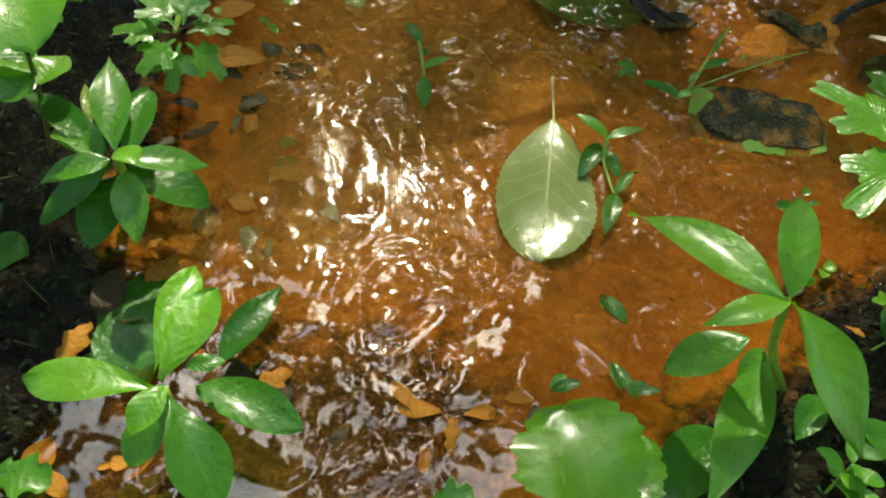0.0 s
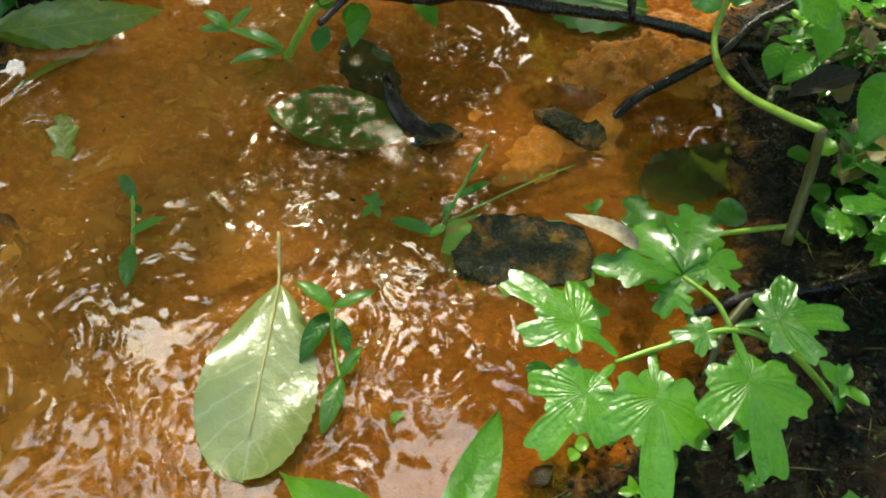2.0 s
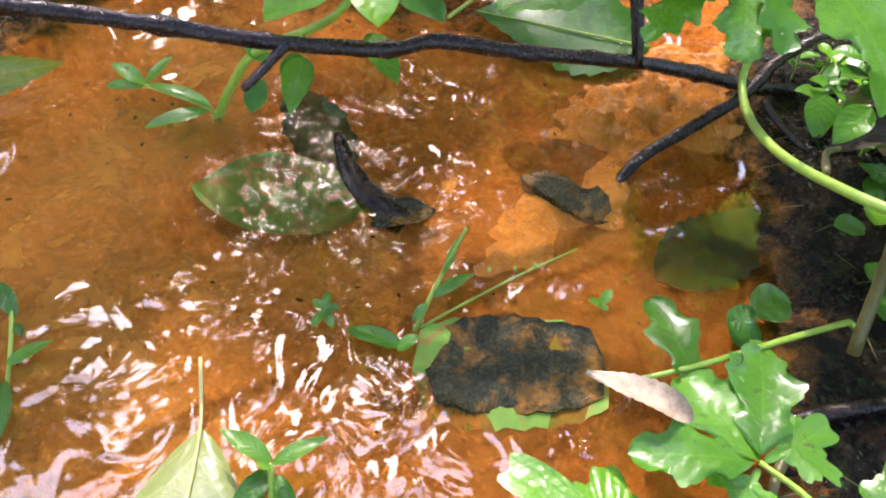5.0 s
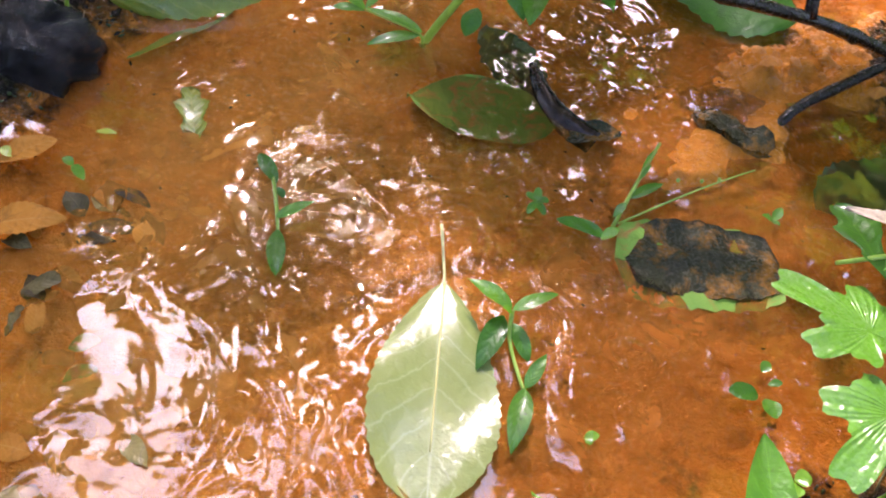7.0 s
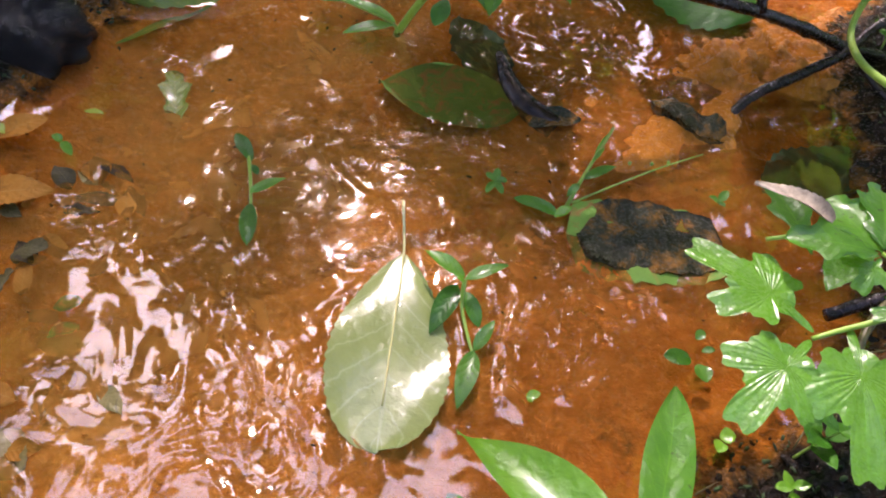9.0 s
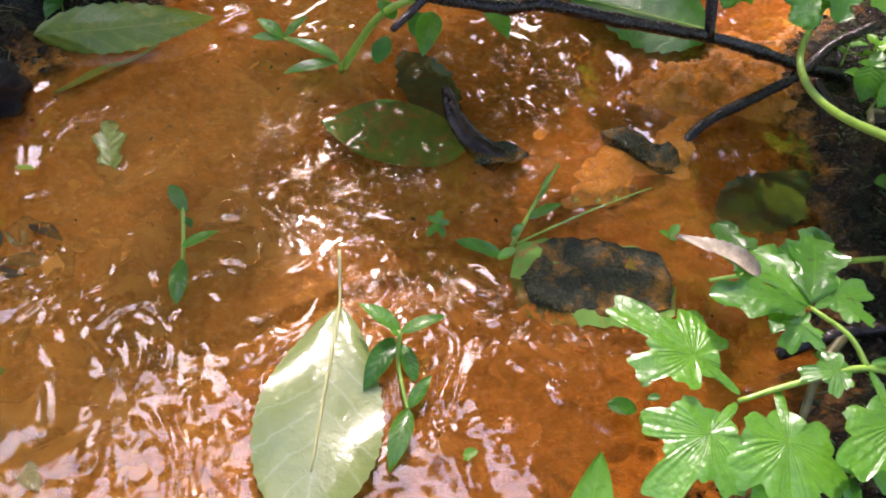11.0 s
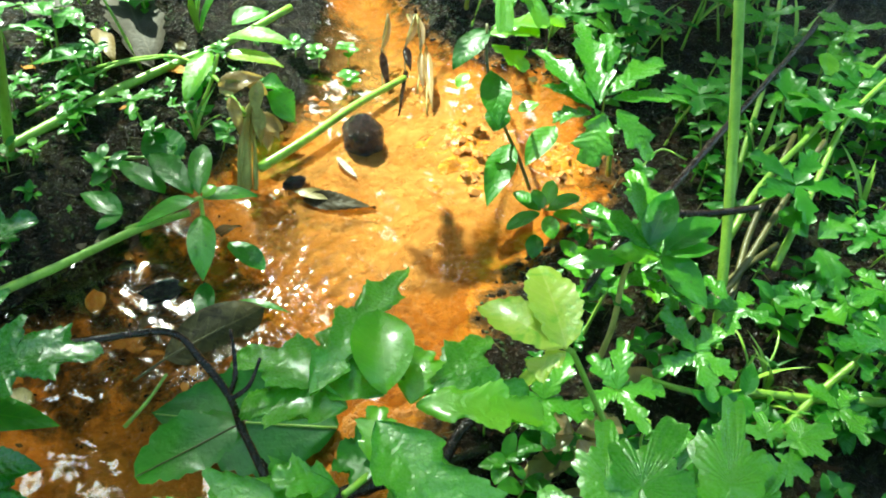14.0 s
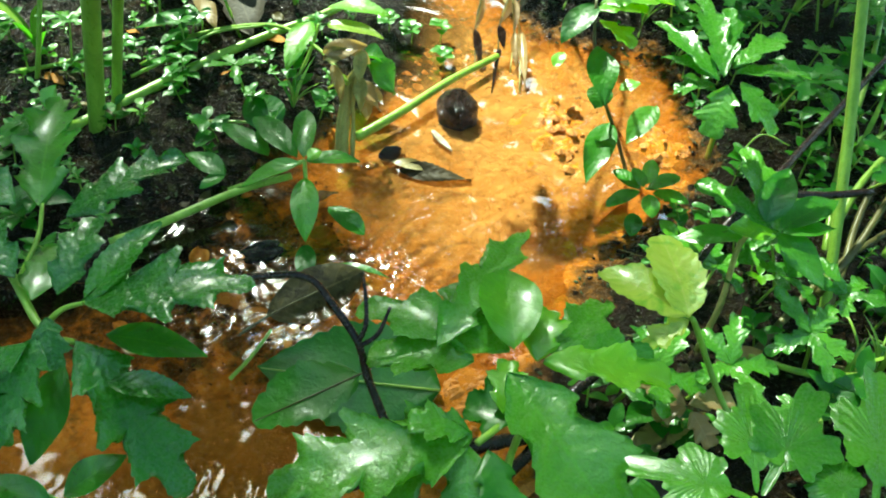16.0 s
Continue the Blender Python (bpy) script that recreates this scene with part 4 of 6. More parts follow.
# the brooklime under the branch
BL = thing("brooklime", (-1.1, 12.8, 0), "brooklime plant with oval glossy leaves over the branch", "plant", "brooklimes")
stem(BL, ((-1.2, 12.8, -0.3), (-0.2, 12.1, 2.2), (1.0, 11.4, 4.4), (3.9, 9.5, 7.4), (5.0, 10.0, 9.2)), 0.2, 0.13, STALK, steps=4)
for b, t, w, sh, m in (
        ((5.1, 9.9, 9.4), (5.3, 7.0, 9), 1.75, "oval", BRIGHT), ((4.0, 9.7, 8.8), (1.9, 8.0, 8.2), 1.85, "oval", GREEN), ((4.1, 10.2, 8.8), (0.2, 11.7, 8.4), 1.0, "ovate", DEEP),
        ((5.2, 9.6, 9.6), (2.8, 10.4, 9.9), 1.0, "ovate", GREEN), ((5.6, 9.5, 9), (7.4, 8.1, 8.4), 1.6, "oval", DEEP), ((2.9, 9.2, 6), (2.6, 7.0, 5.4), 1.05, "ovate", GREEN),
        ((5.5, 9.7, 9.6), (7.2, 10.6, 9.9), 1.1, "ovate", GREEN), ((1.3, 11.3, 4), (0.5, 12.0, 4.4), 0.9, "oval", GREEN), ((2.2, 11.1, 4.6), (2.8, 10.0, 3.6), 1.3, "ovate", DEEP),
        ((1.0, 12.0, 2.6), (0.6, 10.9, 1.8), 0.9, "oval", DEEP), ((5.0, 10.6, 6), (6.1, 8.9, 5.2), 1.1, "ovate", GREEN)):
    L(BL, b, t, w, sh, m)

# ---- plants on the lower left bank ----
R2 = thing("rosette_plant", (-12.2, -17.8, 0), "rosette of bright green spoon-shaped leaves in shallow water", "plant", "rosette plants")
stem(R2, ((-11.4, -18.7, -0.4), (-11.1, -19.5, 2.5), (-11.0, -19.8, 4.4)), 0.24, 0.16, STALK)
for b, t, w, sh, m in (
        ((-11.1, -19.8, 4.4), (-14.9, -20.0, 4.2), 1.85, "spoon", BRIGHT), ((-11.2, -19.5, 4.4), (-10.4, -16.5, 4.9), 1.85, "spoon", BRIGHT), ((-11.5, -19.2, 4.2), (-11.4, -15.5, 4.4), 1.5, "spoon", BRIGHT),
        ((-11.0, -19.7, 4.6), (-11.4, -21.2, 4.4), 1.15, "oval", BRIGHT), ((-10.9, -19.8, 4.2), (-8.8, -22.4, 3.2), 2.1, "spoon", GREEN), ((-11.1, -19.6, 3.6), (-11.8, -21.3, 2.4), 1.5, "oval", GREEN),
        ((-10.7, -16.8, 0.8), (-9.4, -13.4, 0.9), 1.5, "ovate", DEEP), ((-10.9, -18.3, 2), (-7.3, -19.2, 2), 1.9, "oval", GREEN), ((-11.5, -17.5, 1.6), (-10.3, -17.1, 1.6), 0.8, "oval", DEEP)):
    L(R2, b, t, w * 0.8, sh, m, wave=0.09)
for b, t, w in (((-14.2, -17.7, -0.1), (-13.9, -12.6, -0.05), 3.0), ((-13.2, -17.7, -0.2), (-15.5, -15.1, -0.1), 2.4)):
    L(R2, b, t, w, "oval", DEEP, fold=0.02, name="sunken_leaf")

R1 = thing("rosette_plant", (-16.9, -9.0, 0.5), "rosette of deep green oval leaves on the muddy bank", "plant", "rosette plants")
stem(R1, ((-16.4, -9.4, 0.3), (-16.1, -10.2, 2.2), (-15.3, -11.5, 4.4)), 0.24, 0.16, STALK)
for b, t, w, sh, m in (
        ((-15.6, -11.5, 4.2), (-17.7, -12.9, 3.8), 1.2, "ovate", GREEN), ((-15.4, -11.3, 4.4), (-17.0, -7.3, 5), 1.6, "lance", GREEN), ((-15.1, -11.1, 4.2), (-15.4, -8.0, 4.4), 1.5, "oval", DEEP),
        ((-15.1, -11.6, 4.2), (-12.6, -10.4, 3.4), 1.4, "ovate", GREEN), ((-15.0, -11.8, 4), (-14.0, -14.0, 3), 1.4, "ovate", GREEN), ((-16.0, -10.9, 3.8), (-20.3, -8.3, 3.6), 1.3, "ovate", DEEP),
        ((-16.1, -10.5, 3), (-17.9, -13.1, 2), 1.6, "ovate", DEEP), ((-15.7, -10.5, 2.6), (-12.7, -10.8, 1.6), 2.2, "oval", DEEP), ((-16.0, -11.1, 4), (-18.3, -10.0, 3.6), 1.6, "oval", GREEN),
        ((-15.3, -11.4, 4.6), (-14.3, -12.0, 4.8), 1.2, "oval", BRIGHT), ((-16.0, -10.6, 2.4), (-16.2, -13.4, 1.4), 2.0, "oval", DEEP)):
    L(R1, b, t, w * 0.86, sh, m, wave=0.08)

PC = thing("wild_celery", (-16.9, 0.7, 1), "wild celery with cut glossy leaves at the stream's edge", "plant", "wild celeries")
stem(PC, ((-18.1, 3.6, 1), (-16.5, -1.5, 3), (-15.2, -5.3, 5)), 0.16, 0.1, STALK)
for b, t, w in (((-15.3, -5.5, 5), (-17.6, -5.7, 4.8), 2.0), ((-15.0, -5.8, 5), (-16.0, -7.4, 4.4), 1.8), ((-14.8, -5.9, 5), (-14.9, -7.5, 3.8), 1.8), ((-14.6, -5.9, 5), (-13.2, -6.0, 3.6), 1.9), ((-14.7, -5.4, 5), (-13.3, -3.7, 4.6), 1.6), ((-15.1, -5.4, 5.2), (-16.8, -4.2, 5.6), 1.8), ((-14.9, -5.2, 5.2), (-15.0, -3.0, 5.6), 1.6)):
    L(PC, b, t, w * 1.1, "fan", CELERY, name="leaflet")
TL = thing("bank_herb", (-20.3, -8.7, 1), "tall bank herb with bright broad leaves and a dark stem", "plant", "bank herbs")
stem(TL, ((-19.5, -9.0, 1), (-19.2, -8.8, 4), (-18.8, -9.1, 7), (-19.1, -8.2, 8.5)), 0.1, 0.07, BROWN_STALK)
for b, t, w, sh, m in (((-19.3, -8.2, 8.5), (-17.3, -10.9, 8), 3.0, "oval", BRIGHT), ((-19.0, -7.5, 8.5), (-16.9, -8.1, 8), 2.0, "ovate", BRIGHT), ((-19.1, -8.8, 5), (-21.1, -8.0, 5), 1.8, "oval", BRIGHT), ((-18.7, -9.3, 5), (-18.5, -7.6, 5), 1.3, "oval", BRIGHT),
                       ((-18.9, -9.0, 5), (-20.1, -10.0, 4.6), 1.6, "oval", GREEN), ((-19.1, -8.9, 5.6), (-20.3, -8.1, 6), 1.5, "ovate", GREEN), ((-19.2, -5.8, 2), (-18.2, -7.9, 1.6), 0.5, "lance", PALE), ((-17.5, -5.8, 2), (-16.7, -7.7, 1.6), 0.4, "lance", PALE)):
    L(TL, b, t, w, sh, m)
for b, t, w, sh, m in (((-20.1, -13.5, 0.6), (-18.5, -13.7, 0.8), 1.6, "oval", DEEP), ((-19.7, -14.8, 0.4), (-17.8, -15.9, 0.4), 1.4, "oval", DEEP), ((-16.4, -21.5, 0.6), (-14.4, -21.5, 0.8), 1.8, "trefoil", GREEN)):
    ob = thing("bank_sprig", b, "low green sprig at the water's edge", "plant", "bank sprigs")
    L(ob, b, t, w, sh, m)

# ---- plants on the lower right bank ----
LA = thing("lance_leaved_plant", (9.3, -12.9, 0.3), "plant with long bright lance-shaped leaves beside the stream", "plant")
stem(LA, ((9.2, -14.0, 0), (7.5, -14.4, 3), (6.2, -15.2, 6.8)), 0.2, 0.14, STALK)
for b, t, w, sh, m in (
        ((6.1, -15.2, 6.9), (2.0, -11.6, 5.6), 2.0, "lance", BRIGHT), ((6.2, -15.2, 6.9), (8.2, -9.3, 5.2), 1.55, "ovate", GREEN), ((6.3, -15.3, 6.9), (3.7, -16.4, 6.6), 1.1, "lance", BRIGHT),
        ((6.3, -15.3, 6.9), (9.1, -18.5, 4.2), 2.3, "lance", BRIGHT), ((6.8, -14.0, 3), (4.3, -14.9, 1.4), 1.7, "oval", GREEN), ((7.0, -14.6, 3.4), (6.2, -16.1, 3), 1.0, "oval", GREEN),
        ((7.0, -15.1, 3.4), (4.5, -20.6, 3.4), 1.9, "lance", GREEN), ((7.2, -13.8, 6), (7.6, -13.7, 6.2), 0.5, "oval", BRIGHT), ((9.7, -14.9, 1.5), (8.8, -16.6, 1.2), 1.3, "ovate", DEEP), ((10.0, -17.2, 2), (12.0, -16.1, 2.2), 1.6, "ovate", GREEN)):
    L(LA, b, t, w * 0.86, sh, m, wave=0.08)
SC = thing("scalloped_plant", (2.4, -20.0, 0), "plant with a broad scalloped wrinkled bright leaf", "plant")
stem(SC, ((3.4, -21.1, 0), (2.5, -21.0, 1.5), (1.4, -20.9, 3)), 0.16, 0.12, STALK)
L(SC, (1.6, -21.4, 3), (0.5, -17.7, 3.2), 4.7, "scalloped", BRIGHT, bend=0.15, fold=0.1, wave=0.08)
L(SC, (2.2, -20.8, 2.2), (3.3, -17.7, 2), 2.4, "scalloped", GREEN)
L(SC, (6.2, -16.5, 1), (3.7, -19.8, 1), 2.0, "ovate", DEEP)
L(SC, (-3.1, -20.4, 0.3), (-1.8, -19.8, 0.6), 1.4, "trefoil", GREEN)
for b, t, w in (((0.6, -15.6, 0.3), (1.1, -15.0, 0.5), 0.5), ((2.8, -14.0, 0.2), (3.1, -15.2, 0.3), 0.45), ((3.4, -15.1, 0.2), (4.0, -14.8, 0.4), 0.45), ((2.5, -10.8, -0.1), (3.0, -11.8, -0.1), 0.6)):
    ob = thing("bank_sprig", b, "tiny wet cress sprig at the water's edge", "plant", "bank sprigs")
    L(ob, b, t, w, "oval", GREEN)
    L(ob, b, Vector(t) + Vector((0.5, -0.3, 0.1)), w, "oval", DEEP)

# the wild celery leaf that leans over the stream
WC = thing("wild_celery", (19.6, -6.4, 0.5), "wild celery leaf of broad cut leaflets leaning over the water", "plant", "wild celeries")
stem(WC, ((22.1, -6.0, 0.3), (18.6, -7.4, 5), (16.4, -7.9, 7.4), (14.6, -7.9, 8.2), (12.6, -8.3, 7.7), (11.3, -8.7, 7.4)), 0.13, 0.07, STALK)
stem(WC, ((14.6, -7.9, 8.2), (14.1, -7.2, 8.6), (13.3, -6.4, 8.6)), 0.08, 0.06, STALK, "side_stalk")
for b, t, w, sh, m in (
        ((11.4, -8.5, 7.5), (8.1, -6.0, 7.5), 3.2, "fan", CELERY), ((11.3, -8.7, 7.4), (8.8, -11.4, 6.8), 3.2, "fan", CELERY), ((12.4, -8.2, 7.6), (12.0, -12.7, 6.8), 3.2, "fan", CELERY), ((14.6, -8.0, 8.2), (15.1, -12.2, 7.5), 3.6, "fan", CELERY),
        ((14.7, -7.8, 8.2), (18.0, -7.6, 8.6), 3.1, "fan", CELERY), ((14.4, -8.0, 8.2), (12.8, -8.1, 7.9), 1.5, "fan", CELERY), ((13.3, -6.4, 8.6), (12.2, -4.3, 8.3), 2.1, "trefoil", GREEN), ((13.3, -6.3, 8.7), (14.2, -3.6, 8.4), 2.0, "trefoil", GREEN),
        ((13.2, -6.4, 8.6), (10.6, -6.2, 8.5), 1.6, "trefoil", GREEN), ((13.4, -6.4, 8.6), (15.2, -5.6, 8.6), 2.2, "fan", GREEN), ((13.3, -6.5, 8.5), (12.5, -7.5, 8.1), 1.8, "fan", CELERY)):
    L(WC, b, t, w, sh, m, name="leaflet")
L(WC, (12.0, -5.6, 8.8), (9.9, -4.5, 8.9), 0.85, "serrate", WHITE_DEAD, fold=0.5, bend=0.1, wave=0.12, name="dead_tip", label="bleached dead leaf tip with a yellow edge")
W2 = thing("bank_herb", (17.7, 1.0, 0.3), "bank herb with soft green leaflets on a pale stalk", "plant", "bank herbs")
stem(W2, ((21.6, 1.7, 1.8), (18.1, 0.1, 3), (15.2, -1.1, 3.6), (13.3, -1.5, 3.4)), 0.12, 0.08, STALK)
stem(W2, ((21.6, 1.7, 1.8), (23.0, 2.0, 0.3)), 0.12, 0.1, STALK)
for b, t, w, sh, m in (((14.9, -2.0, 3.4), (14.2, 1.5, 3.2), 2.0, "trefoil", GREEN), ((15.1, -3.6, 3.4), (17.6, -0.0, 3), 2.0, "lobed", CELERY), ((17.9, 2.0, 0.6), (18.8, 2.8, 1), 1.0, "oval", DEEP), ((18.8, 1.3, 0.6), (17.8, 2.3, 0.8), 1.3, "oval", DEEP)):
    L(W2, b, t, w, sh, m)

MOTTLED = leaf_material("mottled_yellow_brown_leaf", (0.16, 0.12, 0.03), (0.34, 0.27, 0.08), (0.3, 0.22, 0.08), gloss=0.4, through=0.2, coat=0.2, blotch=(0.07, 0.04, 0.012))
TW2 = thing("branch", (22.0, -1.0, 0.6), "dark brown rotting twig lying on the wet bank", "branch", "fallen twigs")
stem(TW2, ((16.8, -2.4, 0.5), (19.5, -1.5, 1.0), (22.4, -1.0, 1.1), (25.0, -0.2, 1.3), (29.0, 0.6, 1.6)), 0.26, 0.36, BARK, "main_stem", rough=0.12, knots=0.1, sides=10, luck=12)
stem(TW2, ((19.5, -1.5, 1.0), (18.0, -3.2, 0.9), (16.9, -5.2, 0.7)), 0.22, 0.14, BROWN_STALK, "side_twig", rough=0.1, luck=13)
for b, t, w, sh, m, lab in (((24.3, 3.8, 2.4), (26.8, 7.8, 3.2), 2.3, "serrate", MOTTLED, "mottled yellow-brown dying leaf on the bank"), ((23.2, 9.2, 2.4), (27.0, 10.7, 3.0), 1.6, "ovate", GREY_DEAD, "grey wet dead leaf curled on the bank"), ((25.0, 12.6, 1.8), (28.6, 13.4, 2.4), 1.5, "serrate", MOTTLED, "brown torn dead leaf among the stalks")):
    ob = thing("withered_leaf", b, lab, "leaf", "withered leaves")
    L(ob, b, t, w, sh, m, fold=0.3, wave=0.14, name="blade")
PB = thing("wild_celery", (26.0, -1.0, 1.2), "wild celery with glossy lobed leaflets over the rotting twig", "plant", "wild celeries")
stem(PB, ((26.8, -1.4, 0.8), (26.4, -0.8, 3.4), (25.0, -0.2, 5.2)), 0.13, 0.09, STALK)
for b, t, w, sh, m in (((24.9, -0.1, 5.2), (21.5, -0.1, 5.2), 3.0, "fan", CELERY), ((25.0, -0.4, 5.2), (22.6, -2.8, 4.9), 2.8, "fan", CELERY), ((25.0, 0.2, 5.3), (23.0, 2.3, 5.4), 2.4, "fan", CELERY), ((25.2, -0.4, 5.2), (26.4, -3.6, 4.8), 3.0, "fan", CELERY), ((25.3, 0.0, 5.3), (28.2, 0.6, 5.2), 2.6, "fan", CELERY)):
    L(PB, b, t, w, sh, m, name="leaflet")

# ---- the celery plants round the spring ----
ST = thing("wild_celery", (21.5, 1.3, 0.5), "wild celery with a bent green stalk and broad cut leaves", "plant", "wild celeries")
stem(ST, ((20.4, -0.3, 3), (20.5, 0.9, 5.5), (20.2, 1.4, 7.65)), 0.21, 0.2, BROWN_STALK, "lower_stalk")
stem(ST, ((20.2, 1.4, 7.6), (19.4, 2.8, 7), (18.7, 5.1, 6), (18.4, 7.4, 5.4), (18.7, 9.7, 5.2), (19.0, 10.6, 6.2), (19.4, 11.0, 8.6), (17.4, 9.5, 9.6)), 0.19, 0.12, STALK, "upper_stalk", steps=6)
stem(ST, ((19.3, 4.0, 6.6), (20.1, 5.5, 6), (21.5, 6.8, 5)), 0.13, 0.1, BROWN_STALK, "side_stalk")
for b, t, w, sh, m in (
        ((17.3, 9.7, 9.7), (11.1, 9.0, 9.3), 4.2, "cut", CELERY), ((17.1, 9.5, 9.6), (16.5, 6.7, 8.6), 2.4, "lobed", CELERY), ((18.8, 11.6, 10.0), (21.1, 5.8, 8.8), 4.0, "lobed", CELERY),
        ((16.9, 13.4, 9.4), (21.4, 18.6, 9.2), 2.3, "cut", CELERY), ((19.4, 12.7, 9.8), (19.8, 16.2, 9.9), 2.2, "oval", BRIGHT), ((20.3, 12.3, 9.4), (24.4, 11.1, 9), 2.4, "lobed", BRIGHT),
        ((18.1, 13.0, 9), (14.6, 14.0, 8.6), 2.6, "lobed", CELERY), ((18.4, 10.4, 9.6), (19.0, 12.2, 9.8), 1.5, "lobed", BRIGHT), ((17.2, 9.8, 9.8), (15.4, 10.2, 10.2), 1.8, "lobed", CELERY),
        ((17.6, 9.1, 9.8), (17.7, 6.6, 9), 2.0, "lobed", DEEP), ((16.0, 9.6, 9.4), (13.6, 7.4, 8.6), 2.2, "cut", CELERY), ((19.8, 10.3, 9.4), (17.4, 11.1, 9), 2.6, "lobed", DEEP)):
    L(ST, b, t, w, sh, m, name="leaflet")
BG = thing("sunken_leaf", (12.6, 16.0, 3), "broad dark green rounded leaf hanging over the stream", "leaf")
stem(BG, ((14.9, 16.0, 5.1), (12.3, 15.1, 5), (10.3, 14.7, 4.55)), 0.04, 0.02, BROWN_STALK, "midrib", sides=6)
L(BG, (14.4, 15.9, 5), (10.2, 14.8, 4.4), 3.0, "scalloped", DEEP, fold=0.08, name="blade")

CL = thing("wild_celery", (-4.0, 26.0, 1.0), "tall wild celery with large toothed leaflets, shade put into their colour", "plant", "wild celeries")
stem(CL, ((-5.0, 28.0, 0.5), (-3.0, 26.0, 6.0), (0.5, 21.0, 11.5), (3.6, 16.6, 12.6), (5.3, 13.4, 12.6), (6.2, 13.0, 12.3)), 0.22, 0.09, STALK)
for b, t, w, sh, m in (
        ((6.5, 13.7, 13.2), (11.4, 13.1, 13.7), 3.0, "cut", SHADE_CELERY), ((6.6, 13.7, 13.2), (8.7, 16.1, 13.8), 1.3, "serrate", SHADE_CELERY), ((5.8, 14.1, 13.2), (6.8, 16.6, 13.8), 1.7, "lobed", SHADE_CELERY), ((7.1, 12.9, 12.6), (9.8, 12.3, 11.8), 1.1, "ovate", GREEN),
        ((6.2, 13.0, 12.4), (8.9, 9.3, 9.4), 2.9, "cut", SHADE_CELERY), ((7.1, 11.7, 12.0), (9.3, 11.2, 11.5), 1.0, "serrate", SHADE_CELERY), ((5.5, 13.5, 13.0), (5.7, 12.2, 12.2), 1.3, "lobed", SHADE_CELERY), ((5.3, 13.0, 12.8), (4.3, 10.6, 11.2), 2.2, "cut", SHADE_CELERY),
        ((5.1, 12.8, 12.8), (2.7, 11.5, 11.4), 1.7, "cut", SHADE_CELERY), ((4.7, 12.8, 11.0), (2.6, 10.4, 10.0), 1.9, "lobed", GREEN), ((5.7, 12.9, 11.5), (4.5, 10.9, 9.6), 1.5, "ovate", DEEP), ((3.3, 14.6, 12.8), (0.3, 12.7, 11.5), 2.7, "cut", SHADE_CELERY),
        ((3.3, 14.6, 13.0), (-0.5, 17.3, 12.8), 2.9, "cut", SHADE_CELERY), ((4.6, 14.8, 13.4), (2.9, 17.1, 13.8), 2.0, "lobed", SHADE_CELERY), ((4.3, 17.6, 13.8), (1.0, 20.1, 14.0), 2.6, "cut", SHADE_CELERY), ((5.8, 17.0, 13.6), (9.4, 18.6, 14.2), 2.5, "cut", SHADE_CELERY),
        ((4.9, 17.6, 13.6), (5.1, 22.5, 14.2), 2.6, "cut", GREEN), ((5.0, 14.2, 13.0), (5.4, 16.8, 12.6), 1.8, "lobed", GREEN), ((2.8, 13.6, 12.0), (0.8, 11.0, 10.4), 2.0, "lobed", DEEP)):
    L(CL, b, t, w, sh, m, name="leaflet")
stem(CL, ((5.3, 13.4, 12.6), (5.9, 13.7, 13.0), (6.6, 13.7, 13.2)), 0.1, 0.06, STALK, "side_stalk", sides=6)
stem(CL, ((4.4, 15.4, 12.7), (4.9, 16.6, 13.2), (5.0, 17.7, 13.6)), 0.1, 0.06, STALK, "side_stalk", sides=6)

# ---- round the spring pool ----
v, f = stone_mesh((23.0, 38.1, 0.7), (2.6, 3.0, 2.7), 20, 9, 0.14, 0.0, 26, 34)
whole("nut", v, f, SHELL, "dark brown round nut shell half sunk in ochre mud", "nut")
FD = thing("dead_leaf", (20.1, 33.2, 0.2), "folded dead leaf with a cream edge in the ochre outflow", "leaf")
L(FD, (18.1, 33.9, 0.6), (20.6, 32.8, 0.5), 0.7, "lance", MOTTLED, up=(0, -0.4, 0.9), fold=0.1, wave=0.1, name="upper_half", label="cream upper half of the dead leaf")
L(FD, (18.6, 33.3, 0.3), (22.6, 31.9, 0.2), 1.3, "serrate", ROTTEN, up=(0, -0.2, 1), fold=0.2, wave=0.16, name="lower_half")
v, f = stone_mesh((18.3, 35.0, 0.3), (1.5, 0.9, 0.9), 10, 12, 0.3, 0.0, 10, 14)
whole("pebble", v, f, STONE, "small black pebble in the outflow", "stone", "pebbles")
flat_body("dead_leaf", (21.1, 36.6, 0.5), (22.0, 34.6, 0.35), 0.5, 0.08, WHITE_DEAD, "narrow bleached dead leaf beside the nut", "leaf", "serrate", 0.6, 7)
DL = thing("dead_leaf", (12.9, 24.2, 0.4), "dark brown sodden leaf on the murky side of the stream", "leaf")
L(DL, (10.6, 23.4, 0.3), (15.6, 25.3, 0.7), 2.7, "oval", SODDEN, up=(0.25, -0.55, 1), fold=-0.35, bend=0.1, wave=0.1, name="blade")
stem(DL, ((9.2, 22.4, 0.3), (11.0, 23.3, 0.62), (13.6, 24.4, 0.8)), 0.07, 0.04, BROWN_STALK, "leaf_stalk", sides=6)
v, f = stone_mesh((10.6, 28.0, 0.0), (2.2, 1.4, 0.7), 10, 14, 0.4, 0.2, 16, 22)
whole("pebble", v, f, STONE, "black wet pebble in the murky water", "stone", "pebbles")

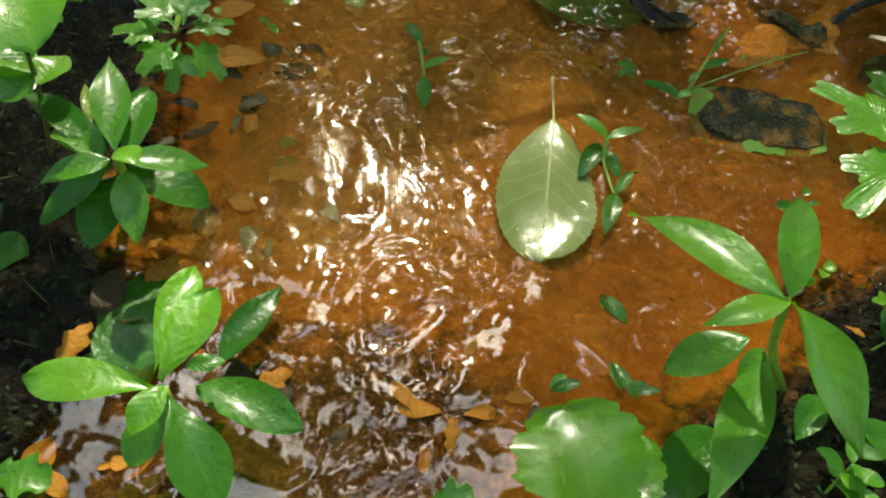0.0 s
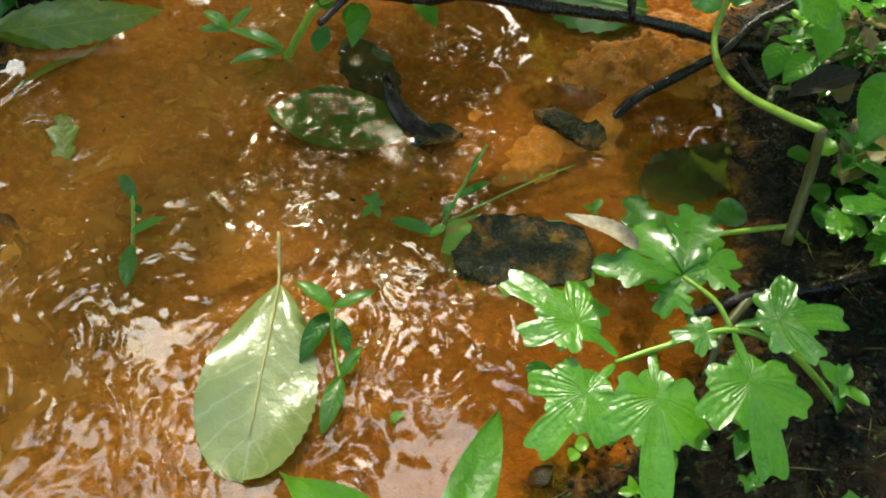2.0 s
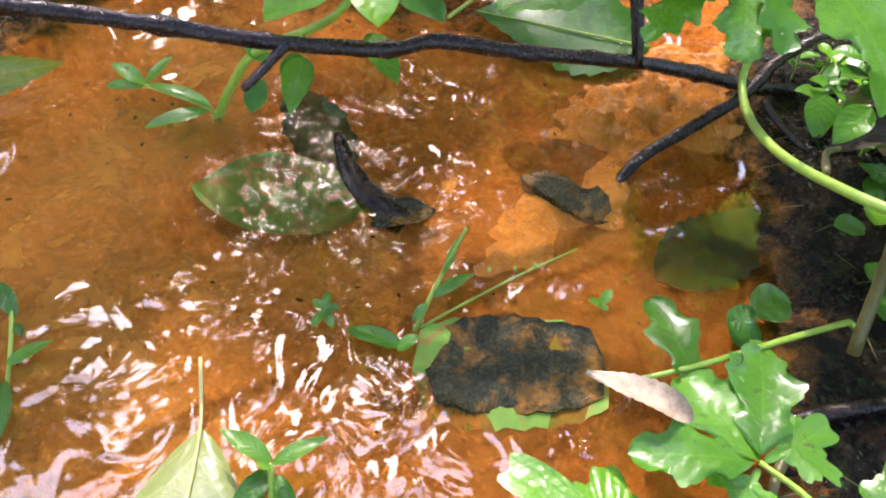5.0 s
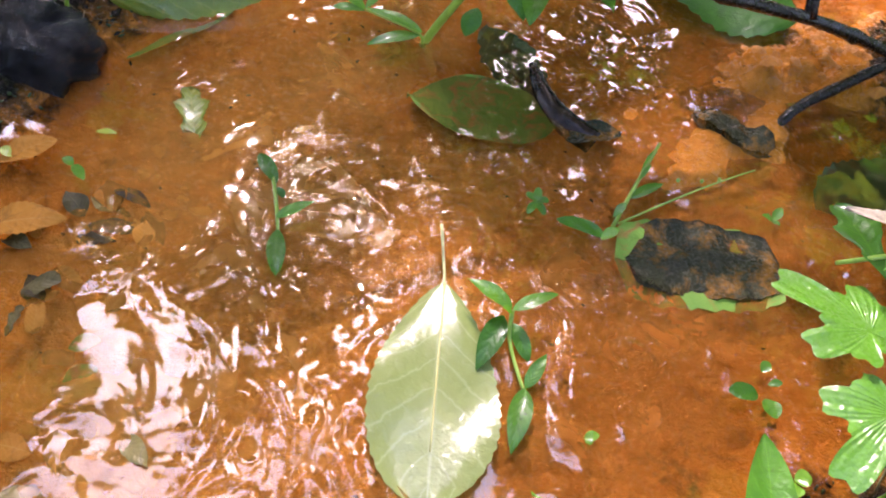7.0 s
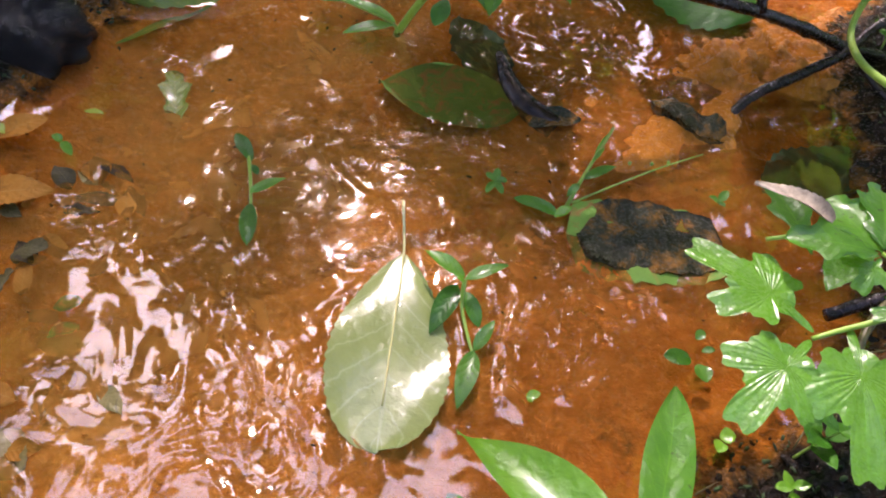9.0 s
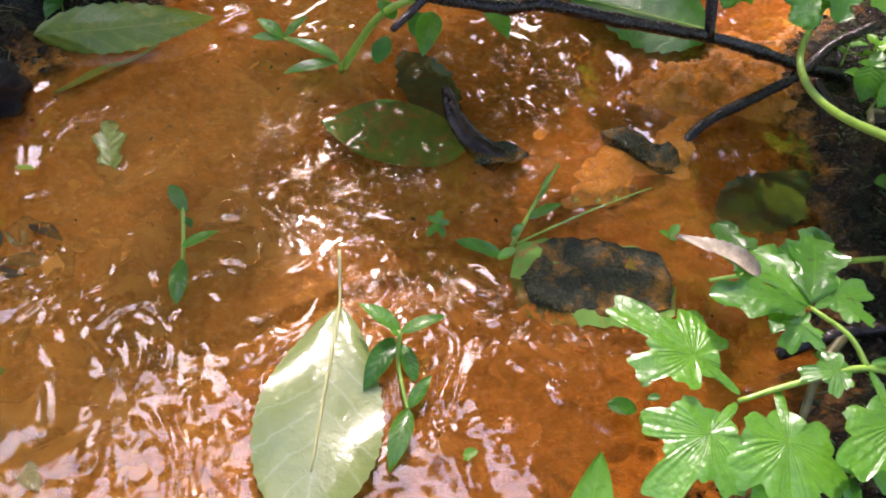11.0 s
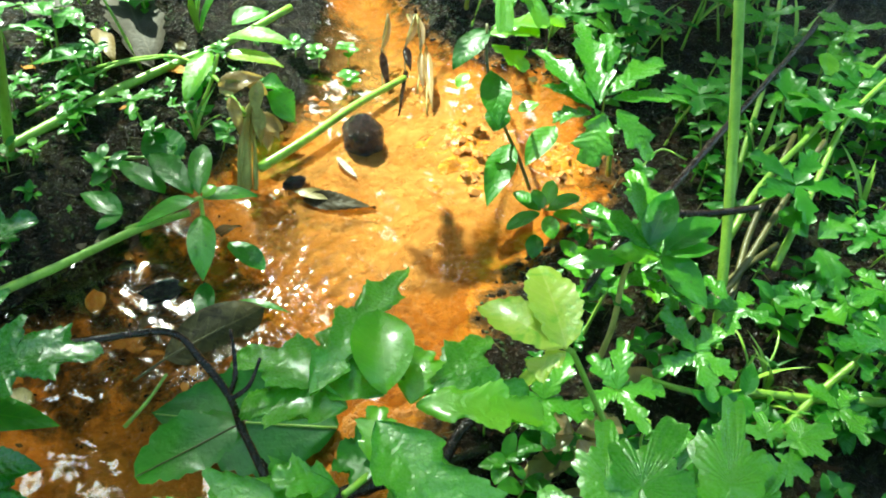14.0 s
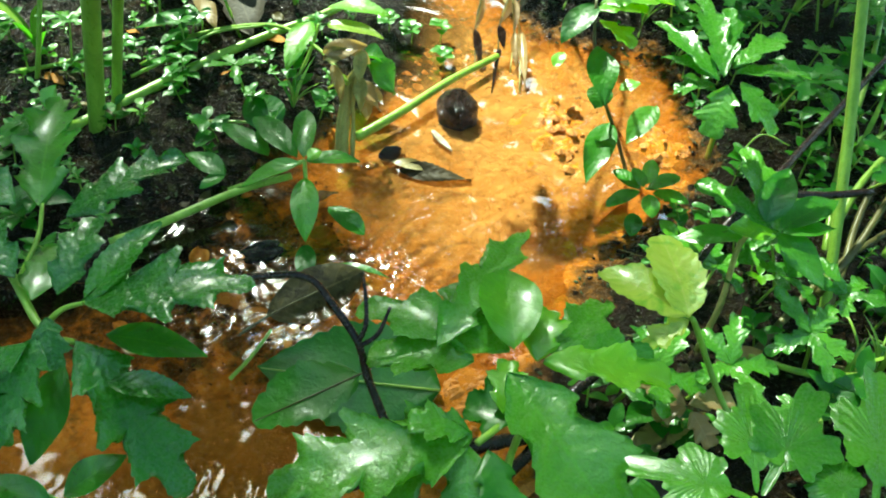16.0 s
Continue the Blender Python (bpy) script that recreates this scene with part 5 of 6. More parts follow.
TS = thing("fallen_stalk", (22.7, 41.2, 0.3), "long pale green stalk fallen across the spring", "stalk", "fallen stalks")
stem(TS, ((16.4, 36.0, 0.9), (19.5, 38.0, 1.1), (23.1, 40.9, 1.1), (26.9, 43.6, 0.9)), 0.3, 0.22, STALK, "stem", knots=0.06)
TS2 = thing("fallen_stalk", (9.7, 44.5, 1), "thick pale green stalk lying over the muddy bank", "stalk", "fallen stalks")
stem(TS2, ((-0.1, 38.0, 1.6), (3.9, 40.9, 1.8), (7.7, 43.6, 2), (11.6, 45.9, 2.2), (15.9, 48.1, 2.4), (20.3, 51.4, 2.6)), 0.36, 0.26, STALK, "stem", knots=0.06)
stem(TS2, ((3.7, 44.0, 1.8), (6.8, 46.1, 2.4), (11.9, 45.2, 3.4), (14.6, 41.3, 4), (16.1, 37.0, 4.2)), 0.16, 0.1, STALK, "side_stalk", steps=6)
TS3 = thing("fallen_stalk", (9.4, 32.6, 0.8), "green stalk lying low over the murky water", "stalk", "fallen stalks")
stem(TS3, ((2.9, 29.1, 0.8), (5.6, 30.1, 1), (9.5, 31.7, 1.3), (12.4, 31.7, 2)), 0.26, 0.2, STALK, "stem")
TS4 = thing("fallen_stalk", (9.6, 21.2, 0.4), "thin green grass stalk in the side water", "stalk", "fallen stalks")
stem(TS4, ((8.8, 20.0, 0.2), (9.9, 21.0, 0.5), (10.8, 22.1, 0.8)), 0.1, 0.07, STALK, "stem")
L(TS4, (14.4, 26.3, 0.4), (16.8, 24.9, 0.4), 0.5, "lance", GREEN)

DP = thing("withered_plant", (15.6, 35.2, 0.2), "withered straw-coloured plant drooping over the spring", "plant")
stem(DP, ((15.5, 35.2, 0), (15.9, 36.7, 2.2), (16.2, 37.2, 4), (17.0, 37.1, 5.4), (16.4, 37.9, 6)), 0.26, 0.14, STRAW, rough=0.25, sides=7)
stem(DP, ((16.0, 35.1, 0), (16.3, 36.6, 1.8), (16.4, 37.2, 3.8), (17.2, 37.3, 5.6)), 0.16, 0.1, STRAW, rough=0.25, sides=6)
stem(DP, ((15.1, 35.6, 0), (15.6, 36.5, 2), (16.0, 37.1, 3.8)), 0.18, 0.14, STRAW, rough=0.25, sides=6)
for b, t, w, m in (((16.6, 37.9, 6), (14.9, 37.6, 5.4), 1.1, TAN), ((17.1, 37.3, 6), (16.7, 36.1, 4.6), 0.9, STRAW), ((16.3, 37.2, 4), (15.0, 37.6, 3.4), 1.2, PALE), ((16.8, 37.4, 3.6), (17.8, 36.2, 2.6), 1.2, TAN), ((17.1, 36.8, 3.4), (17.1, 36.1, 2), 0.8, TAN),
                   ((17.4, 38.2, 4.6), (18.9, 37.1, 3), 2.0, GREEN), ((17.2, 38.5, 4.8), (18.7, 38.7, 4.4), 1.6, GREEN)):
    L(DP, b, t, w, "serrate", m, fold=0.4, wave=0.14, name="withered_leaf" if m in (TAN, STRAW) else "leaf")
for k, (b, t, w) in enumerate((((14.9, 37.9, 5.6), (17.4, 37.5, 6.2), 1.3), ((15.0, 37.7, 5.4), (16.4, 37.5, 6), 1.0), ((16.4, 37.6, 6.2), (17.4, 37.4, 5), 0.9), ((15.4, 37.6, 5), (15.6, 36.4, 3.2), 0.9), ((16.7, 37.3, 4.6), (16.7, 36.2, 2.4), 0.8), ((16.6, 37.2, 3.8), (18.0, 36.8, 2.8), 1.3))):
    L(DP, b, t, w, "serrate", (TAN, STRAW, TAN)[k % 3], up=(0.2, -0.7, 0.6), fold=0.5, wave=0.3, bend=0.3, name="withered_leaf")
for i in range(5):
    stem(DP, (Vector((15.5, 35.2, 0)) + Vector((0.25 * (i - 2), 0.1 * (i % 2), 0)), Vector((15.9, 36.7, 2.2)) + Vector((0.22 * (i - 2), 0.12 * (i % 3), 0)), Vector((16.5, 37.4, 4.2)) + Vector((0.15 * (i - 2), 0, 0.2 * (i % 2)))), 0.07, 0.05, STRAW, "dry_fibre", rough=0.3, sides=5, luck=20 + i)
for i, pts in enumerate((((28.5, 47.4, 3.4), (27.4, 45.5, 2.2), (27.0, 43.8, 1)), ((28.1, 48.2, 3), (29.0, 46.1, 1.6), (27.6, 40.1, 0.3)), ((26.8, 48.5, 3), (25.9, 46.3, 1.5), (25.3, 43.1, 0.2)), ((28.7, 47.7, 3.2), (28.4, 45.2, 1.8), (27.5, 42.3, 0.4)))):
    ob = thing("withered_stalk", pts[2], "limp straw-brown stalk hanging into the spring", "stalk", "withered stalks")
    stem(ob, pts, 0.09, 0.05, (BROWN_STALK, STRAW)[i % 2], "stem", rough=0.3, sides=6)
    L(ob, pts[0], pts[1], 0.6, "serrate", TAN, up=(0.3, -1, 0.3), fold=0.6, wave=0.2, name="withered_leaf")
    L(ob, pts[1], Vector(pts[2]) + Vector((0.4, 0, 0.2)), 0.6, "lance", (SHELL, TAN)[i % 2], up=(-0.2, -1, 0.3), fold=0.6, wave=0.2, name="withered_leaf")
v, f = tube(((27.1, 44.1, 1), (26.5, 42.5, 0.5), (25.8, 40.4, 0.1)), 0.2, 0.05, rough=0.2)
whole("twig_tip", v, f, SHELL, "dark brown curled leaf tip hanging over the ochre", "leaf")

# the brooklime left of the spring
B4 = thing("brooklime", (12.5, 33.0, 0.5), "brooklime with oval wet leaves at the murky edge", "plant", "brooklimes")
stem(B4, ((9.0, 31.9, 1.2), (11.1, 31.6, 2.2), (13.2, 31.2, 3.4)), 0.18, 0.12, STALK)
stem(B4, ((13.2, 31.2, 3.4), (13.1, 30.5, 2), (12.8, 30.1, 0.4)), 0.12, 0.12, STALK)
for b, t, w, sh, m in (
        ((13.2, 31.2, 3.6), (13.6, 34.9, 4), 1.25, "oval", GREEN), ((13.3, 31.0, 3.6), (16.1, 30.9, 3.2), 1.25, "ovate", GREEN), ((12.9, 31.1, 3.4), (9.8, 30.5, 2.6), 1.25, "ovate", GREEN), ((12.8, 31.5, 3.4), (10.7, 35.4, 3.4), 1.5, "oval", DEEP),
        ((13.1, 30.7, 2.6), (12.8, 27.1, 1.4), 1.5, "ovate", GREEN), ((13.4, 30.8, 3.8), (14.1, 31.2, 4), 0.9, "oval", BRIGHT), ((14.2, 29.8, 1.2), (15.9, 27.8, 0.8), 1.3, "oval", DEEP), ((12.8, 27.7, 0.6), (12.6, 25.3, 0.4), 1.1, "oval", DEEP),
        ((11.3, 32.6, 2.8), (8.8, 36.0, 2.6), 1.6, "serrate", GREEN), ((8.8, 33.0, 1.4), (6.6, 35.0, 1.6), 1.4, "ovate", DEEP), ((8.8, 33.0, 1.4), (7.4, 32.3, 1.2), 1.0, "ovate", DEEP)):
    L(B4, b, t, w, sh, m)
PK = thing("bank_herb", (13.9, 44.1, 1), "bank herb with pale silvery-veined leaves over the stalk", "plant", "bank herbs")
stem(PK, ((12.7, 41.5, 0.6), (14.1, 42.5, 2.5), (15.0, 43.2, 4.4)), 0.14, 0.1, STALK)
for b, t, w, sh, m in (((15.7, 44.2, 5), (19.5, 42.9, 4.8), 1.9, "serrate", BRIGHT), ((15.5, 42.8, 4.6), (18.8, 41.3, 4.2), 1.6, "serrate", PALE), ((14.5, 43.6, 4.4), (12.7, 39.9, 3.4), 1.8, "serrate", BRIGHT), ((16.1, 45.4, 5), (18.5, 46.4, 5.2), 1.9, "ovate", GREEN), ((6.7, 50.2, 1), (2.5, 49.2, 1.4), 1.7, "serrate", GREEN), ((6.1, 47.8, 1), (3.9, 46.2, 1.2), 1.2, "serrate", BRIGHT)):
    L(PK, b, t, w, sh, m)
for c in (((20.0, 48.1, 0.8)), ((23.6, 47.2, 0.6)), ((21.5, 47.2, 0.5)), ((23.2, 44.1, 0.3))):
    ob = thing("bank_sprig", c, "little round-leaved cress sprig above the spring", "plant", "bank sprigs")
    stem(ob, (Vector(c) - Vector((0, 0, 0.8)), Vector(c) + Vector((0.1, 0, 0.4)), Vector(c) + Vector((0, 0.2, 1.0))), 0.05, 0.04, STALK, sides=5, steps=2)
    for k in range(6):
        a = k * 1.25 + c[0]
        b = Vector(c) + Vector((0, 0.1, 0.4 + 0.1 * k))
        L(ob, b, b + Vector((math.cos(a) * 0.9, math.sin(a) * 0.9, 0.15)), 0.75, "oval", GREEN)

# the leaf that hangs high over the pool and throws its shade on it
OV = thing("wild_celery", (36.0, 62.0, 2.0), "tall wild celery leaf that shades the spring pool", "plant", "wild celeries")
HIGH = SUN * 45
stem(OV, ((36.0, 62.0, 2.0), (33.0, 60.0, 20.0), Vector((29.5, 30.0, 0)) + HIGH, Vector((25.3, 25.2, 0)) + HIGH), 0.2, 0.1, STALK)
for t, w in (((23.8, 28.4, 0), 2.0), ((26.6, 31.0, 0), 2.6), ((29.2, 29.6, 0), 2.6), ((29.6, 26.0, 0), 2.2)):
    L(OV, Vector((25.6, 25.4, 0)) + HIGH, Vector(t) + HIGH, w, "cut", CELERY, name="leaflet")

HB = thing("wild_celery", (33.0, 50.0, 2.4), "wild celery with a vivid sunlit leaf over the spring", "plant", "wild celeries")
stem(HB, ((33.0, 50.0, 2.0), (31.5, 44.0, 11.0), (29.4, 33.4, 14.2)), 0.18, 0.1, STALK)
for b, t, w in (((29.4, 33.4, 14.2), (28.4, 29.0, 12.6), 2.8), ((29.4, 33.4, 14.2), (30.4, 29.2, 12.5), 2.8), ((29.4, 33.4, 14.2), (31.8, 31.2, 13.4), 2.4)):
    L(HB, b, t, w, "fan", BRIGHT, name="leaflet")

# ---- plants on the spring's right side ----
P5 = thing("wild_celery", (37.1, 28.6, 3), "wild celery head of cut shiny leaflets over the spring", "plant", "wild celeries")
stem(P5, ((36.0, 30.0, 2.0), (33.5, 26.5, 8.0), (30.6, 22.5, 12.4)), 0.16, 0.1, STALK)
for b, t, w, sh in (
        ((30.3, 22.7, 12.6), (29.1, 27.2, 12.8), 1.3, "lobed"), ((30.5, 22.7, 12.8), (31.5, 28.0, 13.4), 1.5, "serrate"), ((30.4, 23.3, 12.4), (28.9, 25.3, 12.2), 1.0, "lobed"), ((30.3, 22.9, 12.2), (28.9, 23.6, 11.6), 1.5, "lobed"),
        ((30.7, 22.5, 12.4), (29.6, 21.1, 11), 1.9, "lobed"), ((31.3, 22.7, 12.4), (32.1, 20.6, 11.2), 1.6, "lobed"), ((31.3, 23.2, 12.6), (34.9, 23.1, 12), 1.2, "serrate"), ((31.1, 23.3, 12.8), (34.5, 25.1, 12.8), 1.5, "lobed"), ((31.1, 23.7, 12.8), (32.4, 26.9, 13.4), 1.2, "serrate")):
    L(P5, b, t, w * 1.1, "lobed", CELERY, name="leaflet")
P6 = thing("bank_herb", (29.8, 31.7, 0.6), "dark-stemmed herb with hanging leaves over the ochre pool", "plant", "bank herbs")
stem(P6, ((31.8, 31.3, 0.5), (31.1, 32.1, 2.5), (30.0, 32.6, 5), (29.1, 33.0, 8), (29.3, 34.4, 10)), 0.12, 0.08, BROWN_STALK)
for b, t, w, sh, m in (((30.7, 32.5, 3.2), (28.2, 28.6, 2.2), 1.7, "ovate", DEEP), ((30.1, 33.0, 5.4), (29.4, 32.0, 4.6), 1.5, "ovate", DEEP), ((29.3, 33.0, 8), (28.8, 29.6, 6.6), 1.7, "lance", DEEP), ((33.1, 32.1, 4.4), (30.7, 29.9, 3.6), 1.5, "ovate", GREEN), ((29.2, 34.0, 9.6), (32.1, 33.7, 9.4), 2.2, "lobed", BRIGHT), ((29.6, 34.5, 9.6), (33.7, 34.1, 9.6), 2.4, "lobed", BRIGHT),
                       ((29.4, 34.5, 9.6), (27.0, 32.6, 8.6), 1.6, "ovate", DEEP), ((29.5, 33.9, 9), (30.9, 32.0, 8.4), 1.8, "lobed", BRIGHT), ((32.6, 33.5, 5), (31.4, 33.6, 4.6), 1.0, "oval", BRIGHT), ((30.3, 40.3, 3), (29.4, 39.3, 2.6), 0.9, "oval", BRIGHT)):
    L(P6, b, t, w, sh, m)
P7 = thing("brooklime", (31.9, 28.2, 0.8), "low brooklime cushion at the rim of the ochre pool", "plant", "brooklimes")
for b, t, w, m in (((31.3, 27.6, 2.6), (32.0, 28.9, 3.2), 0.9, GREEN), ((31.2, 27.2, 2.6), (33.2, 27.7, 2.8), 1.0, GREEN), ((30.9, 27.4, 2.4), (29.8, 29.0, 2.6), 1.0, DEEP), ((30.8, 27.3, 2.4), (28.8, 26.9, 2), 1.0, DEEP), ((31.2, 27.0, 2.4), (30.9, 25.6, 2), 1.0, GREEN),
                   ((31.5, 27.1, 2.4), (33.2, 26.2, 2.2), 1.1, GREEN), ((30.9, 27.2, 2.8), (30.8, 28.6, 3), 0.8, GREEN), ((30.5, 26.7, 1.4), (29.9, 25.4, 1), 1.0, DEEP), ((31.7, 26.0, 1.4), (32.1, 24.6, 1.2), 0.9, BRIGHT), ((32.9, 26.7, 1.6), (32.8, 25.5, 1.2), 0.9, DEEP)):
    L(P7, b, t, w, "oval", m)
stem(P7, ((33.0, 28.5, 0.5), (32.5, 28.0, 1.6), (31.1, 27.3, 2.6)), 0.1, 0.07, STALK)
P8 = thing("bank_herb", (32.6, 18.5, 1), "five-leaved herb on a pale stalk by the spring", "plant", "bank herbs")
stem(P8, ((30.0, 17.2, 1.6), (30.8, 17.9, 4), (31.5, 19.1, 6.6), (32.4, 18.8, 7.4)), 0.16, 0.11, STRAW)
for b, t, w, sh, m in (((32.6, 18.5, 7.6), (30.2, 21.8, 7.8), 1.9, "lobed", CELERY), ((32.4, 18.6, 7.6), (33.1, 23.2, 8.4), 2.0, "lobed", CELERY), ((31.4, 19.0, 7), (28.6, 19.7, 6.6), 1.3, "ovate", GREEN), ((32.7, 18.6, 7.4), (33.9, 16.1, 6.4), 1.7, "ovate", GREEN),
                       ((32.8, 18.7, 7.6), (36.1, 19.8, 7.8), 1.4, "ovate", GREEN), ((32.4, 18.3, 7.6), (30.5, 19.0, 7.6), 1.2, "oval", BRIGHT), ((32.8, 18.5, 7.6), (35.4, 18.5, 7.4), 1.1, "ovate", GREEN), ((32.2, 19.0, 7.8), (34.2, 21.3, 8.6), 1.5, "ovate", GREEN)):
    L(P8, b, t, w, sh, m)
YL = thing("wild_celery", (29.6, 17.4, 1), "yellowing celery leaf with three cut leaflets", "plant", "wild celeries")
stem(YL, ((28.6, 11.4, 4), (27.8, 12.8, 5.6), (26.8, 13.9, 8), (26.4, 13.9, 8.6)), 0.13, 0.1, STALK)
for b, t, w, sh, m in (((26.3, 13.8, 8.8), (26.5, 17.6, 9.2), 2.4, "scalloped", PALE), ((26.2, 13.9, 8.8), (23.8, 16.6, 8.6), 2.1, "scalloped", PALE), ((26.3, 13.8, 8.6), (24.5, 13.3, 7.8), 1.3, "lobed", PALE)):
    L(YL, b, t, w, sh, m, name="leaflet")
TB = thing("withered_leaf", (27.5, 13.4, 3), "withered tan three-part leaf on the bank", "leaf", "withered leaves")
for b, t, w in (((26.9, 12.8, 4.4), (25.3, 14.2, 4.6), 1.6), ((27.0, 12.8, 4.4), (29.0, 12.8, 4.2), 1.5), ((26.9, 12.7, 4.4), (25.6, 12.7, 4), 1.2), ((27.0, 12.5, 4.4), (27.4, 11.2, 3.8), 1.6)):
    L(TB, b, t, w, "lobed", TAN, name="leaflet")
for b, t, w, lab in (((35.5, 15.1, 2), (35.5, 12.3, 2), 2.2, "curled orange-brown dead leaf among the herbs"), ((29.8, 15.5, 2.4), (32.4, 16.0, 2.4), 1.2, "rolled brown dead leaf on the bank"), ((26.2, 12.0, 1.4), (26.9, 10.2, 1.4), 1.6, "pale brown dead leaf on the dark soil"), ((25.7, 7.2, 1), (26.4, 5.8, 1.2), 1.4, "tan dead leaf under the herbs")):
    ob = thing("withered_leaf", b, lab, "leaf", "withered leaves")
    L(ob, b, t, w, "ovate", TAN, fold=0.5, wave=0.15, name="blade")
UP = thing("upright_stalk", (36.1, 16.7, 0.5), "tall upright bright green stalk rising from the bank", "stalk", "tall stalks")
stem(UP, ((36.1, 16.7, 0.5), (37.0, 18.8, 3.0), (38.4, 23.0, 7.6), (39.2, 27.0, 13.0), (39.4, 30.0, 18.0), (39.0, 33.0, 26.0)), 0.28, 0.24, STALK, "stem", knots=0.05)
US = thing("bank_runner", (36.0, 13.5, 3), "green runner crossing the upright stalk with a joint", "stalk", "tall stalks")
stem(US, ((31.4, 15.6, 3), (33.2, 13.9, 3.6), (35.4, 13.1, 4), (37.9, 12.2, 4), (40.7, 11.4, 4)), 0.13, 0.2, STALK, "stem", knots=0.25)
for i, pts in enumerate((((40.0, 19.5, 4), (44.0, 23.2, 5), (48.4, 27.3, 6), (53.9, 30.4, 7)), ((36.3, 18.5, 3), (38.5, 19.9, 4), (42.9, 23.5, 5), (46.1, 25.9, 6)), ((35.6, 11.3, 3), (37.4, 12.2, 4), (40.2, 13.2, 5), (42.9, 13.8, 6)),
                         ((32.0, 16.1, 2), (35.1, 18.2, 2.6), (38.2, 20.1, 3), (41.6, 21.5, 3.4)), ((39.2, 22.0, 1.5), (42.9, 27.7, 2.5), (48.7, 35.1, 4), (52.9, 41.6, 6)))):
    ob = thing("bank_runner", pts[0], "olive green stalk leaning through the herbs", "stalk", "tall stalks")
    stem(ob, pts, 0.2, 0.15, STALK if i % 2 == 0 else BROWN_STALK, "stem")
TW = thing("branch", (34.0, 22.0, 7.0), "dark dead twig leaning among the herbs by the spring", "branch", "fallen twigs")
stem(TW, ((34.1, 21.9, 6.6), (35.1, 22.9, 6.6), (39.4, 26.4, 6.4), (44.6, 30.5, 6.2), (51.8, 36.2, 6), (55.7, 39.5, 6)), 0.24, 0.16, BARK, "main_stem", rough=0.1, knots=0.12)
stem(TW, ((29.6, 19.1, 5), (32.1, 21.0, 6), (34.4, 21.7, 6.6), (36.6, 21.2, 6.8), (38.8, 20.9, 7)), 0.2, 0.18, BARK, "side_twig", rough=0.1, knots=0.1)
# the two tall stalks on the left bank
for pts, r in ((((1.5, 38.1, 1), (2.6, 37.4, 6), (3.9, 35.4, 11), (5.8, 31.3, 17)), 0.5), (((2.4, 39.4, 1), (3.7, 38.4, 6), (4.8, 37.1, 10), (6.6, 33.6, 16)), 0.3), (((-2.6, 42.7, 1), (-1.3, 43.0, 5), (0.1, 43.9, 10)), 0.16), (((-4.5, 43.6, 2), (-1.2, 43.8, 2.4), (1.6, 43.9, 2.8)), 0.14)):
    ob = thing("upright_stalk", pts[0], "upright ribbed green stalk on the stream bank", "stalk", "tall stalks")
    stem(ob, pts, r, r * 0.85, STALK, "stem", knots=0.04)
# right-hand herbs in the foreground
P9 = thing("wild_celery", (31.1, 7.2, 2), "wild celery with broad pale-shining leaflets on the bank", "plant", "wild celeries")
stem(P9, ((27.0, 4.0, 1.0), (26.5, 4.5, 6.0), (25.2, 5.0, 9.4), (24.1, 5.7, 11.2)), 0.2, 0.1, STALK)
for b, t, w in (((24.1, 5.7, 11.2), (21.1, 7.5, 10.6), 2.7), ((24.2, 5.8, 11.3), (25.4, 9.4, 11.2), 2.2), ((24.3, 5.7, 11.3), (27.7, 8.8, 11.2), 2.8), ((24.0, 5.5, 11.1), (22.6, 3.4, 10.4), 1.9), ((24.2, 5.4, 11.1), (24.6, 3.2, 10.4), 1.6),
                ((27.1, 4.7, 11.2), (29.8, 9.2, 11.2), 2.6), ((27.0, 4.8, 11.2), (26.0, 6.9, 11.0), 1.9), ((27.3, 4.7, 11.2), (30.2, 7.0, 11.0), 2.4), ((27.2, 4.5, 11.1), (29.9, 4.0, 10.6), 2.2)):
    L(P9, b, t, w, "fan", CELERY, name="leaflet")
stem(P9, ((26.2, 4.4, 7.5), (26.7, 4.5, 9.6), (27.1, 4.7, 11.2)), 0.12, 0.08, STALK, "side_stalk")
PA = thing("bank_herb", (29.3, 2.3, 1), "bank herb with large bright leaves beside the stream", "plant", "bank herbs")
stem(PA, ((30.0, 2.0, 1.0), (30.5, 3.5, 5.0), (26.1, 4.5, 7), (25.2, 4.9, 9)), 0.18, 0.12, STALK)
for b, t, w, sh, m in (((25.5, 7.0, 6), (24.2, 3.9, 4.6), 2.0, "ovate", GREEN), ((25.6, 5.5, 8.6), (23.5, 5.9, 8), 1.4, "ovate", GREEN), ((27.1, 3.4, 5), (30.7, 5.7, 6.4), 2.6, "serrate", GREEN), ((25.5, 0.3, 5), (29.1, 1.9, 6), 2.6, "serrate", GREEN), ((23.8, -1.1, 6), (26.4, -1.4, 8), 3.6, "lobed", BRIGHT),
                       ((23.3, -0.2, 4), (21.6, -0.1, 4), 2.0, "lobed", CELERY), ((23.5, -0.2, 4), (23.5, -1.6, 4), 1.8, "lobed", CELERY), ((26.4, 6.4, 9), (27.2, 4.4, 7), 1.6, "lobed", CELERY), ((22.2, 7.4, 6.4), (21.0, 6.6, 5.4), 1.2, "ovate", GREEN), ((22.7, 8.6, 7.6), (22.3, 6.9, 6.4), 1.4, "ovate", GREEN), ((21.1, 8.5, 6), (20.7, 7.3, 5), 1.2, "ovate", GREEN)):
    L(PA, b, t, w, sh, m)
CU = thing("cress_patch", (24.3, 4.3, 0.8), "patch of small oval cress leaves on the dark soil", "plant")
